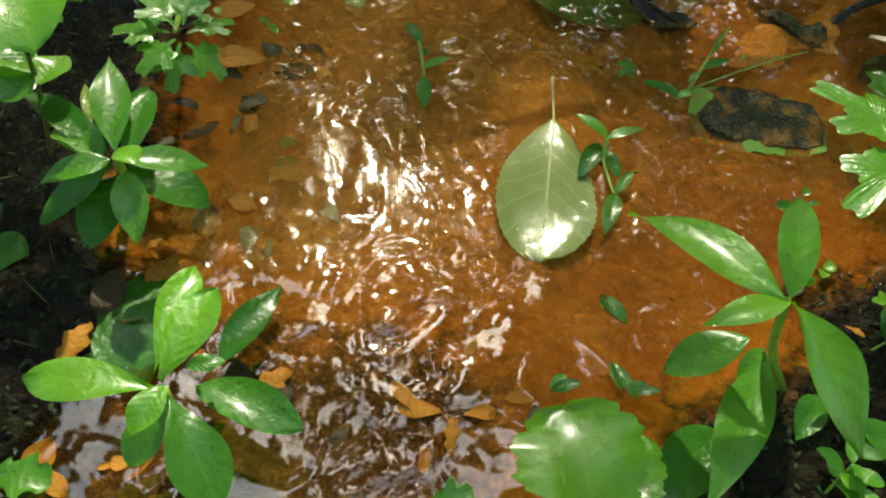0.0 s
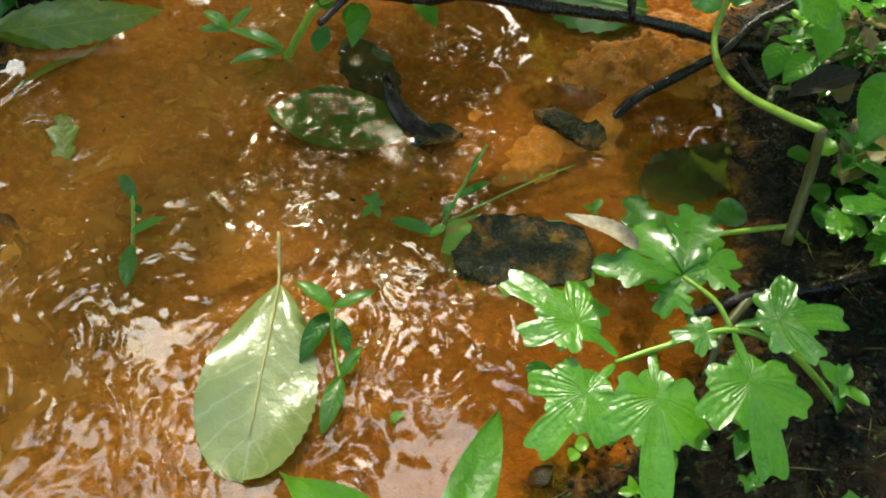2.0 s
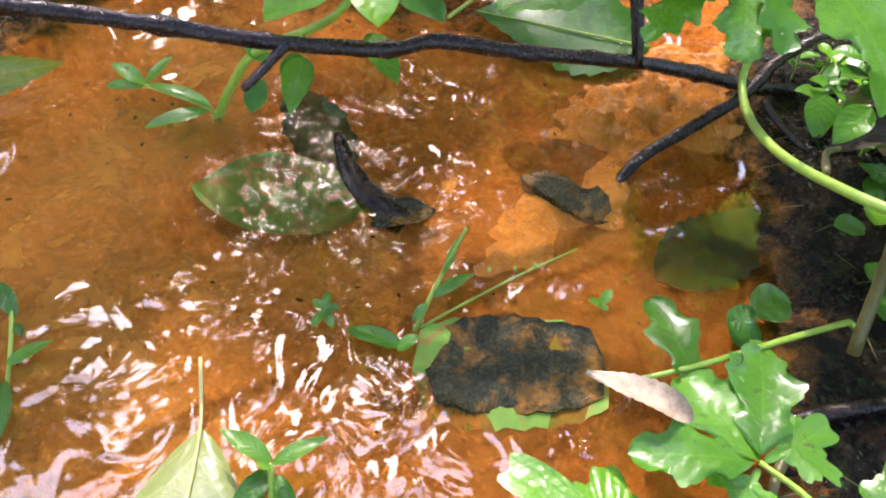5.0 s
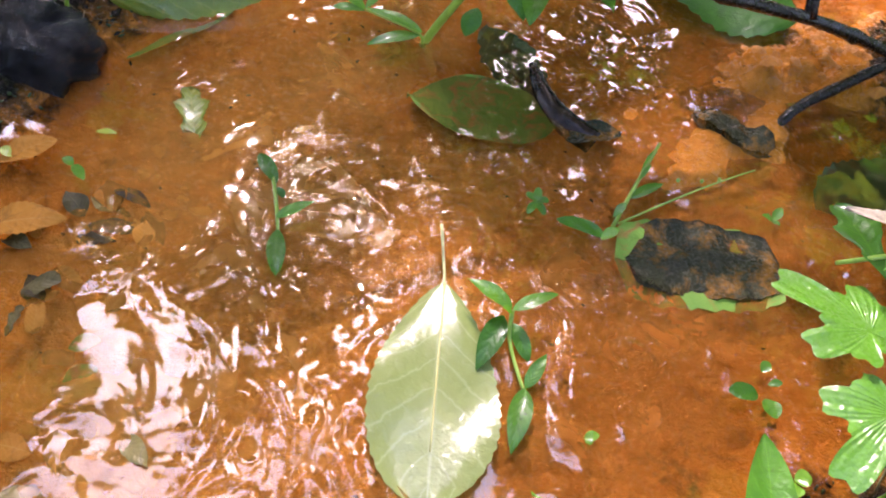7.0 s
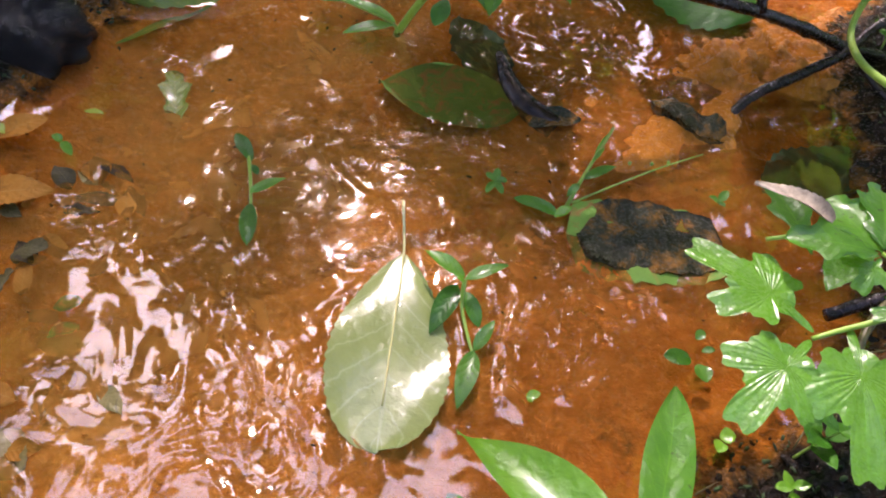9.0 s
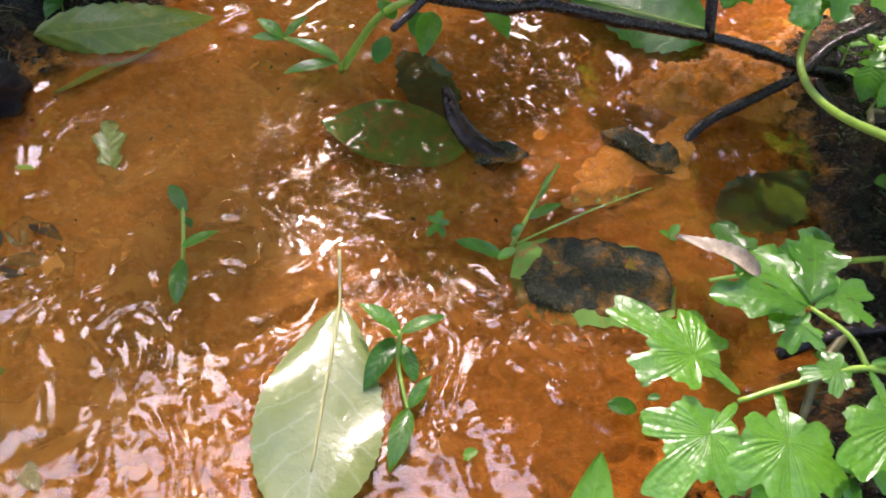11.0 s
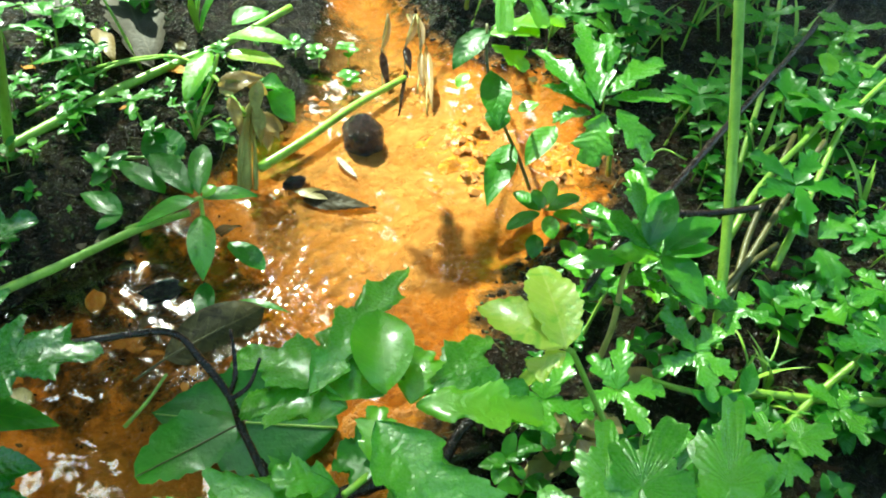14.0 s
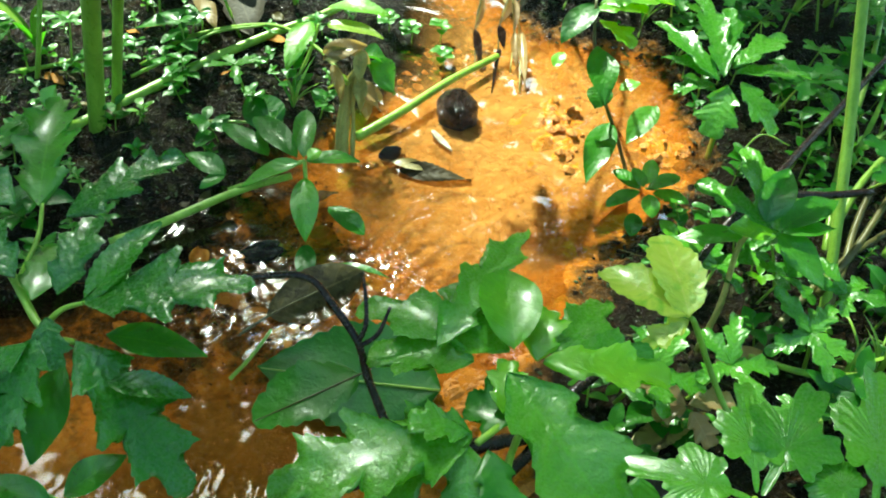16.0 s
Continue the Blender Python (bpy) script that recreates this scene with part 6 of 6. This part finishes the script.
for b, t, w, m in (((23.9, 6.0, 1.6), (22.6, 6.1, 1.8), 0.9, GREEN), ((25.4, 8.9, 1.6), (24.9, 7.5, 1.4), 0.8, GREEN), ((24.4, 6.3, 1.6), (24.8, 7.1, 2), 0.9, BRIGHT), ((24.3, 5.0, 1.8), (26.3, 5.0, 1.6), 1.1, GREEN), ((23.3, 4.4, 1.6), (23.9, 3.6, 1.4), 1.0, GREEN), ((23.8, 3.5, 1.4), (23.4, 2.2, 1.2), 0.9, DEEP),
                   ((24.6, 4.3, 1.6), (25.0, 2.7, 1.4), 0.9, GREEN), ((24.0, 2.5, 1.4), (25.3, 2.1, 1.4), 0.9, GREEN), ((25.6, 3.0, 2), (26.9, 1.9, 2), 1.9, GREEN), ((26.0, 3.3, 2.2), (25.2, 2.1, 2), 1.2, GREEN), ((18.9, 3.0, 0.6), (20.4, 3.1, 0.8), 1.4, GREEN), ((25.2, 9.4, 1.8), (25.6, 8.4, 1.6), 0.8, GREEN)):
    L(CU, b, t, w * 1.25, "oval", m)

# more of the leaning celery over the stream's bend
for b, t, w, sh, m in (((19.4, 13.2, 9), (14.5, 16.2, 8.6), 2.8, "lobed", CELERY), ((18.7, 13.8, 8.6), (17.9, 16.6, 8.8), 2.2, "lobed", CELERY), ((20.7, 13.0, 9), (24.3, 12.2, 8.6), 2.4, "lobed", CELERY), ((20.2, 12.6, 9), (21.1, 14.6, 9.2), 2.0, "lobed", BRIGHT), ((17.2, 13.3, 8.6), (15.0, 14.6, 8), 2.2, "lobed", CELERY), ((20.8, 12.7, 8.6), (23.7, 15.4, 8.2), 2.2, "lobed", CELERY)):
    L(ST, b, t, w, sh, m, name="leaflet")

# ---- dead leaves and herbs on the bank behind the murky water ----
GD = thing("withered_leaf", (9.1, 50.9, 1), "large grey withered leaf lying on the wet soil", "leaf", "withered leaves")
L(GD, (10.8, 46.2, 2.3), (8.5, 56.5, 2.9), 4.2, "scalloped", GREY_DEAD, fold=0.12, wave=0.1, name="blade")
GP = thing("withered_leaf", (7.6, 50.6, 1.4), "cream torn piece of dead leaf on the soil", "leaf", "withered leaves")
L(GP, (7.3, 50.0, 3.1), (8.5, 46.3, 2.8), 1.4, "serrate", TAN, fold=0.1, wave=0.12, name="blade")
GB = thing("withered_leaf", (4.3, 55.2, 1.2), "grey-brown dead leaf half buried in litter", "leaf", "withered leaves")
L(GB, (2.6, 54.8, 2.9), (6.6, 51.1, 2.7), 2.4, "ovate", GREY_DEAD, fold=0.15, wave=0.12, name="blade")
for b, t, w, m in (((7.6, 47.0, 3), (3.4, 46.5, 3), 2.0, GREEN), ((4.3, 46.7, 1.4), (6.9, 46.8, 1.6), 1.1, BRIGHT), ((10.6, 49.3, 2.4), (8.7, 52.9, 2.2), 1.2, GREEN), ((-0.5, 37.6, 3.4), (0.2, 38.2, 4.6), 1.6, BRIGHT), ((11.7, 37.0, 1.2), (10.3, 39.5, 2), 2.6, DEEP), ((5.5, 38.7, 1), (3.4, 40.4, 1.2), 1.8, DEEP)):
    ob = thing("bank_sprig", b, "single-leaved herb on the wet bank", "plant", "bank sprigs")
    L(ob, b, t, w, "ovate", m)
    stem(ob, (Vector(b) - Vector((0.3, 0, 2.2)), Vector(b) - Vector((0.1, 0, 0.9)), b), 0.07, 0.06, STALK, steps=3, sides=5)
for i, pts in enumerate((((3.3, 42.2, 2.2), (5.8, 43.5, 2.6), (8.3, 45.3, 3), (11.6, 45.2, 3.4)), ((4.6, 38.6, 0.9), (7.8, 38.5, 1.1), (12.2, 37.9, 0.9)), ((10.3, 44.7, 1), (11.1, 41.7, 1.2), (12.2, 40.3, 1)), ((5.3, 54.7, 1.4), (6.2, 54.9, 2.2), (7.3, 55.0, 3.4)), ((-4.6, 43.9, 2), (-1.6, 44.1, 2.2), (0.7, 44.8, 2.4)))):
    ob = thing("fallen_stalk", pts[0], "thin green stalk lying over the wet litter", "stalk", "fallen stalks")
    stem(ob, pts, 0.12, 0.08, STALK, "stem", sides=6)

# ---- thin growth at the spring's right ----
for i, pts in enumerate((((39.2, 22.3, 3.6), (42.1, 24.8, 4.4), (47.2, 27.9, 5.2), (52.2, 31.0, 6), (59.1, 34.8, 7)), ((35.7, 16.9, 2), (38.1, 19.5, 3), (40.7, 22.7, 3.6), (45.8, 27.8, 5)))):
    ob = thing("bank_runner", pts[0], "yellow-green stalk leaning through the herbs", "stalk", "tall stalks")
    stem(ob, pts, 0.2, 0.15, (STALK, BROWN_STALK)[i], "stem", knots=0.06)
for pts in (((35.7, 15.4, 2), (36.5, 15.2, 2.8), (36.6, 16.3, 3.4), (36.8, 17.3, 3.2), (37.7, 17.9, 3)), ((36.9, 15.1, 2), (37.7, 15.2, 2.8), (38.6, 16.2, 3.2), (38.8, 16.8, 3)), ((30.0, 11.8, 2), (30.1, 12.7, 3), (30.6, 13.1, 3.4), (30.3, 13.5, 3.4)), ((38.0, 30.0, 2), (39.3, 30.4, 3), (40.4, 29.2, 3))):
    ob = thing("tendril", pts[0], "thin curling pale green tendril among the herbs", "stalk", "tendrils")
    stem(ob, pts, 0.07, 0.05, STALK, "stem", sides=6)
PD = thing("bank_herb", (47.1, 29.0, 3), "dark-leaved herb in the shade by the stalk", "plant", "bank herbs")
stem(PD, ((47.9, 26.8, 1), (47.0, 27.6, 3), (46.6, 28.6, 5)), 0.12, 0.09, STALK)
for b, t, w, sh, m in (((46.8, 28.8, 5), (47.6, 32.9, 6), 2.2, "lobed", DEEP), ((47.1, 29.0, 5), (49.7, 30.7, 5.6), 2.0, "lobed", DEEP), ((47.2, 28.7, 5), (46.3, 25.8, 3.8), 1.2, "lance", BRIGHT), ((46.6, 28.6, 5), (45.3, 28.7, 4.6), 1.6, "lobed", DEEP), ((51.3, 33.8, 6), (50.0, 31.2, 5.6), 1.2, "ovate", BRIGHT)):
    L(PD, b, t, w, sh, m)
PE = thing("bank_herb", (33.4, 11.6, 2), "herb with blunt-lobed blue-green leaves on the bank", "plant", "bank herbs")
stem(PE, ((32.8, 9.6, 1), (32.0, 10.6, 3.4), (31.5, 11.0, 5)), 0.12, 0.09, STALK)
for b, t, w, sh, m in (((31.5, 11.0, 5.2), (29.3, 11.8, 5), 1.7, "fan", CELERY), ((31.5, 11.1, 5.2), (33.1, 10.5, 5), 1.9, "fan", CELERY), ((31.4, 10.9, 5), (30.1, 10.4, 4.6), 1.8, "fan", CELERY), ((34.0, 10.1, 5), (34.2, 11.7, 5.2), 1.9, "fan", CELERY), ((34.2, 10.1, 5), (36.9, 10.2, 5), 2.2, "fan", CELERY), ((34.0, 9.9, 5), (35.0, 8.7, 4.6), 2.2, "fan", CELERY), ((40.4, 14.9, 5), (40.2, 15.9, 5), 2.2, "lobed", BRIGHT), ((41.9, 20.2, 5), (41.3, 21.9, 5.4), 2.0, "lobed", GREEN), ((42.0, 19.5, 5), (41.7, 17.1, 4.6), 2.2, "lobed", GREEN), ((42.4, 20.1, 5), (44.5, 20.7, 5.4), 1.8, "lobed", GREEN)):
    L(PE, b, t, w, sh, m)

# ---- low growth, litter and crumbs ----


def cress(label, luck, pairs, size, mat, tall):
    """A low sprig with opposite oval leaves up a short stem."""
    rnd = random.Random(luck)
    ob = thing("bank_sprig", (0, 0, 0), label, "plant", "bank sprigs")
    lean = Vector((rnd.uniform(-0.3, 0.3), rnd.uniform(-0.3, 0.3), 1)).normalized()
    stem(ob, (Vector((0, 0, -0.6)), lean * tall * 0.5, lean * tall), 0.07, 0.04, STALK, steps=3, sides=5)
    for i in range(pairs):
        c = lean * tall * (0.25 + 0.75 * (i + 1) / pairs)
        a0 = i * 1.57 + rnd.uniform(-0.4, 0.4)
        big = size * (1 - 0.35 * i / pairs) * rnd.uniform(0.85, 1.15)
        for s in (0, math.pi):
            d = Vector((math.cos(a0 + s), math.sin(a0 + s), rnd.uniform(-0.1, 0.5)))
            leaf(ob, c, c + d * big, big * rnd.uniform(0.5, 0.65), rnd.choice(("oval", "ovate", "ovate")), mat)
    return ob


def frond(label, luck, size, mat, tall):
    """A low herb with cut leaflets on a leaning stalk."""
    rnd = random.Random(luck)
    ob = thing("bank_herb", (0, 0, 0), label, "plant", "bank herbs")
    lean = Vector((rnd.uniform(-0.5, 0.5), rnd.uniform(-0.5, 0.5), 1)).normalized()
    top = lean * tall
    stem(ob, (Vector((0, 0, -0.6)), lean * tall * 0.5, top), 0.1, 0.06, STALK, steps=3, sides=5)
    for k in range(5):
        a = k * 1.257 + rnd.uniform(-0.3, 0.3)
        d = Vector((math.cos(a), math.sin(a), rnd.uniform(-0.25, 0.25)))
        leaf(ob, top, top + d * size * rnd.uniform(0.8, 1.15), size * 0.55, "lobed", CELERY if mat is GREEN else mat, name="leaflet")
    return ob


def tall_grass(label, luck, tall):
    rnd = random.Random(luck)
    ob = thing("grass_tuft", (0, 0, 0), label, "grass", "grass tufts")
    for k in range(6):
        a = rnd.uniform(0, 6.28)
        d = Vector((math.cos(a), math.sin(a), rnd.uniform(0.6, 1.8))).normalized()
        leaf(ob, Vector((0, 0, -0.4)), d * tall * rnd.uniform(0.6, 1.1), 0.3, "lance", STALK if k % 3 else GREEN, bend=0.3, name="blade")
    return ob


KINDS = [
    cress("low cress sprig with small wet green leaves", 1, 3, 1.2, GREEN, 1.6), cress("low cress sprig with dark green leaves", 2, 3, 1.5, DEEP, 2.2),
    cress("bright young cress sprig on dark soil", 3, 2, 0.9, BRIGHT, 1.0), cress("small-leaved chickweed on dark soil", 4, 4, 0.7, GREEN, 2.0),
    frond("low herb with cut green leaflets", 5, 2.0, GREEN, 3.5), frond("low herb with dark cut leaflets", 6, 2.4, DEEP, 4.5),
    tall_grass("thin green grass tuft on the bank", 7, 4.5), cress("broad-leaved dark sprig in the shade", 8, 3, 2.0, DEEP, 2.6),
]


def bank_place(rnd, x0, x1, y0, y1, gap):
    for _ in range(60):
        x, y = rnd.uniform(x0, x1), rnd.uniform(y0, y1)
        if stream_depth(x, y) < -gap:
            return x, y, max(0.0, ground_height(x, y))
    return None


def scatter(zone, count, kinds, luck, gap=0.8, size=(0.75, 1.2)):
    rnd = random.Random(luck)
    for _ in range(count):
        at = bank_place(rnd, *zone, gap)
        if at:
            ob = copy_thing(KINDS[rnd.choice(kinds)], pose(at[0] * CM, at[1] * CM, at[2] * CM, rnd.uniform(-12, 12), rnd.uniform(-12, 12), rnd.uniform(0, 360)))
            ob.scale = (rnd.uniform(*size),) * 3


def thicket(name, label, zone, count, kinds, luck, size):
    """Far growth that cannot be told apart, joined into one mesh."""
    rnd = random.Random(luck)
    verts, faces, uvs, slots, mats = [], [], [], [], []
    for _ in range(count):
        at = bank_place(rnd, *zone, 0.8)
        m = pose(at[0] * CM, at[1] * CM, at[2] * CM, rnd.uniform(-12, 12), rnd.uniform(-12, 12), rnd.uniform(0, 360)) @ Matrix.Scale(rnd.uniform(*size), 4)
        for child in KINDS[rnd.choice(kinds)].children:
            me, k = child.data, len(verts)
            if me.materials[0] not in mats:
                mats.append(me.materials[0])
            verts += [m @ v.co for v in me.vertices]
            faces += [tuple(k + i for i in p.vertices) for p in me.polygons]
            slots += [mats.index(me.materials[0])] * len(me.polygons)
            if me.uv_layers:
                place = {}
                for loop, uv in zip(me.loops, me.uv_layers[0].uv):
                    place[loop.vertex_index] = tuple(uv.vector)
                uvs += [place[i] for i in range(len(me.vertices))]
            else:
                uvs += [(0.5, 0.5)] * len(me.vertices)
    me = mesh_of(name, verts, faces, mats[0], True, uvs)
    for extra in mats[1:]:
        me.materials.append(extra)
    me.polygons.foreach_set("material_index", slots)
    return tagged(new(name, me), label, "plants", kind="stuff")


scatter((24, 46, -4, 20), 70, (0, 0, 1, 2, 3, 4, 4, 7), 21)
scatter((32, 54, 10, 46), 130, (0, 0, 1, 2, 3, 4, 4, 5, 6, 7), 22, size=(0.7, 1.2))
scatter((-14, 14, 38, 58), 34, (0, 2, 2, 3, 4, 6), 24, size=(0.6, 1.1))
scatter((-16, 16, 30, 48), 50, (0, 1, 1, 2, 3, 3, 7), 25, size=(0.55, 1.0))
scatter((-18, 1, 14, 38), 110, (0, 1, 1, 3, 3, 7), 36, size=(0.55, 1.15))
scatter((-34, -14, -26, 24), 40, (0, 1, 2, 3, 4, 7), 26)
scatter((7, 26, -28, -4), 34, (0, 1, 2, 3, 7, 7), 27, size=(0.6, 1.1))
thicket("bank_growth", "dense low herbs and grass behind the spring", (-24, 74, 46, 84), 150, (0, 1, 1, 3, 4, 5, 6, 7), 23, (0.8, 1.6))
thicket("ground_cover", "dark low seedlings covering the soil", (24, 60, -8, 48), 130, (1, 1, 3, 7), 28, (0.35, 0.7))
thicket("seedling_cover", "small dark seedlings on the muddy soil", (-22, 18, 26, 50), 110, (1, 3, 3, 7), 29, (0.3, 0.65))
for i, ob in enumerate(KINDS):
    at = bank_place(random.Random(50 + i), 36, 54, 30, 46, 1)
    ob.location = Vector(at) * CM


def scraps(name, label, category, mat, zones, luck, size, long=1.0, lift=0.0, inside=False):
    """Many little bits, strewn over a stretch of ground, in one mesh."""
    rnd = random.Random(luck)
    verts, faces = [], []
    for x0, x1, y0, y1, count in zones:
        for _ in range(count):
            x, y = rnd.uniform(x0, x1), rnd.uniform(y0, y1)
            d = stream_depth(x, y)
            if (d > 0.3) != inside:
                continue
            z = ground_height(x, y, d) + lift
            s, a = rnd.uniform(*size), rnd.uniform(0, 6.28)
            ux, uy = Vector((math.cos(a), math.sin(a), rnd.uniform(-0.3, 0.3))), Vector((-math.sin(a), math.cos(a), rnd.uniform(-0.3, 0.3)))
            k = len(verts)
            c = Vector((x, y, z))
            ring = [c + ux * s * long * math.cos(t) * rnd.uniform(0.7, 1.2) + uy * s * math.sin(t) * rnd.uniform(0.7, 1.2) for t in (0, 1.05, 2.1, 3.14, 4.2, 5.25)]
            verts += ring + [c + Vector((0, 0, s * rnd.uniform(0.5, 0.9))), c - Vector((0, 0, s * 0.5))]
            for i in range(6):
                faces += [(k + i, k + (i + 1) % 6, k + 6), (k + (i + 1) % 6, k + i, k + 7)]
    ob = new(name, mesh_of(name, [v * CM for v in verts], faces, mat, mat is not CRUMB))
    return tagged(ob, label, category, kind="stuff")


BANKS = ((22, 60, -6, 60, 4200), (-20, 20, 26, 70, 2600), (-34, -10, -28, 24, 2000), (4, 26, -30, 0, 1400))
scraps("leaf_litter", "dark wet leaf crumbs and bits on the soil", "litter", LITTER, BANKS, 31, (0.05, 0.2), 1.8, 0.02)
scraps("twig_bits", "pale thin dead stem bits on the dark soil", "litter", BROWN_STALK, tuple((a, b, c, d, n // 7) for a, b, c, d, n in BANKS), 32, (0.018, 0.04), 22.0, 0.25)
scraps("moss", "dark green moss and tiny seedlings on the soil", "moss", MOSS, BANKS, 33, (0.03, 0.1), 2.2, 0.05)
scraps("ochre_crumbs", "crumbs of orange ochre mud heaped in the spring", "mud", CRUMB, ((17, 24, 19, 26, 420), (28, 40, 32, 44, 420), (13, 21, 11.8, 15.6, 60), (16, 22, 15, 18.5, 120), (20, 30, 40, 48, 120)), 34, (0.1, 0.4), 1.35, -0.08, True)
scraps("stream_grit", "dark grit and plant crumbs on the ochre bed", "grit", LITTER, ((-16, 20, -20, 20, 130), (2, 15, 20, 34, 260)), 35, (0.02, 0.09), 1.8, 0.05, True)


def mud_litter(zones, luck):
    """Dead leaves and torn pieces lying half sunk along the muddy edges, each a thing of its own."""
    rnd = random.Random(luck)
    looks = ((OCHRE_LEAF, "ochre-stained"), (OCHRE_LEAF, "ochre-stained"), (SODDEN, "sodden olive-brown"), (ROTTEN, "rotten dark brown"), (MOTTLED, "mottled yellow-brown"))
    for x0, x1, y0, y1, count, small, big in zones:
        for _ in range(count):
            x, y, a = rnd.uniform(x0, x1), rnd.uniform(y0, y1), rnd.uniform(0, 6.28)
            mat, word = looks[rnd.choice((0, 0, 1, 1, 2, 3, 4))]
            size = rnd.uniform(small, big)
            z = max(-0.25, ground_height(x, y)) + 0.1 + rnd.uniform(0, 0.15)
            tip = Vector((x + math.cos(a) * size, y + math.sin(a) * size, z + rnd.uniform(-0.15, 0.25)))
            v, f, uv = leaf_mesh((x, y, z), tip, size * rnd.uniform(0.4, 0.75), rnd.choice(("ovate", "serrate", "oval", "lobed", "blocky")), (rnd.uniform(-0.3, 0.3), rnd.uniform(-0.3, 0.3), 1), rnd.uniform(0.0, 0.2), rnd.uniform(-0.1, 0.3), 0.12, rnd.randrange(9999))
            whole("fallen_leaf", v, f, mat, word + " dead leaf half sunk in the muddy edge", "leaf", "edge litter", uvs=uv)


mud_litter(((-15.5, -10, -6, 4, 26, 0.7, 1.8), (-16, -9, -24, -8, 30, 0.8, 2.2), (-7, 2, -24, -14, 16, 0.6, 1.6), (9, 20, -20, -6, 8, 0.7, 1.6), (4, 16, 22, 34, 20, 0.6, 1.6), (28, 36, 38, 46, 10, 0.8, 1.8), (-4, 14, 38, 52, 16, 0.8, 2.2)), 61)
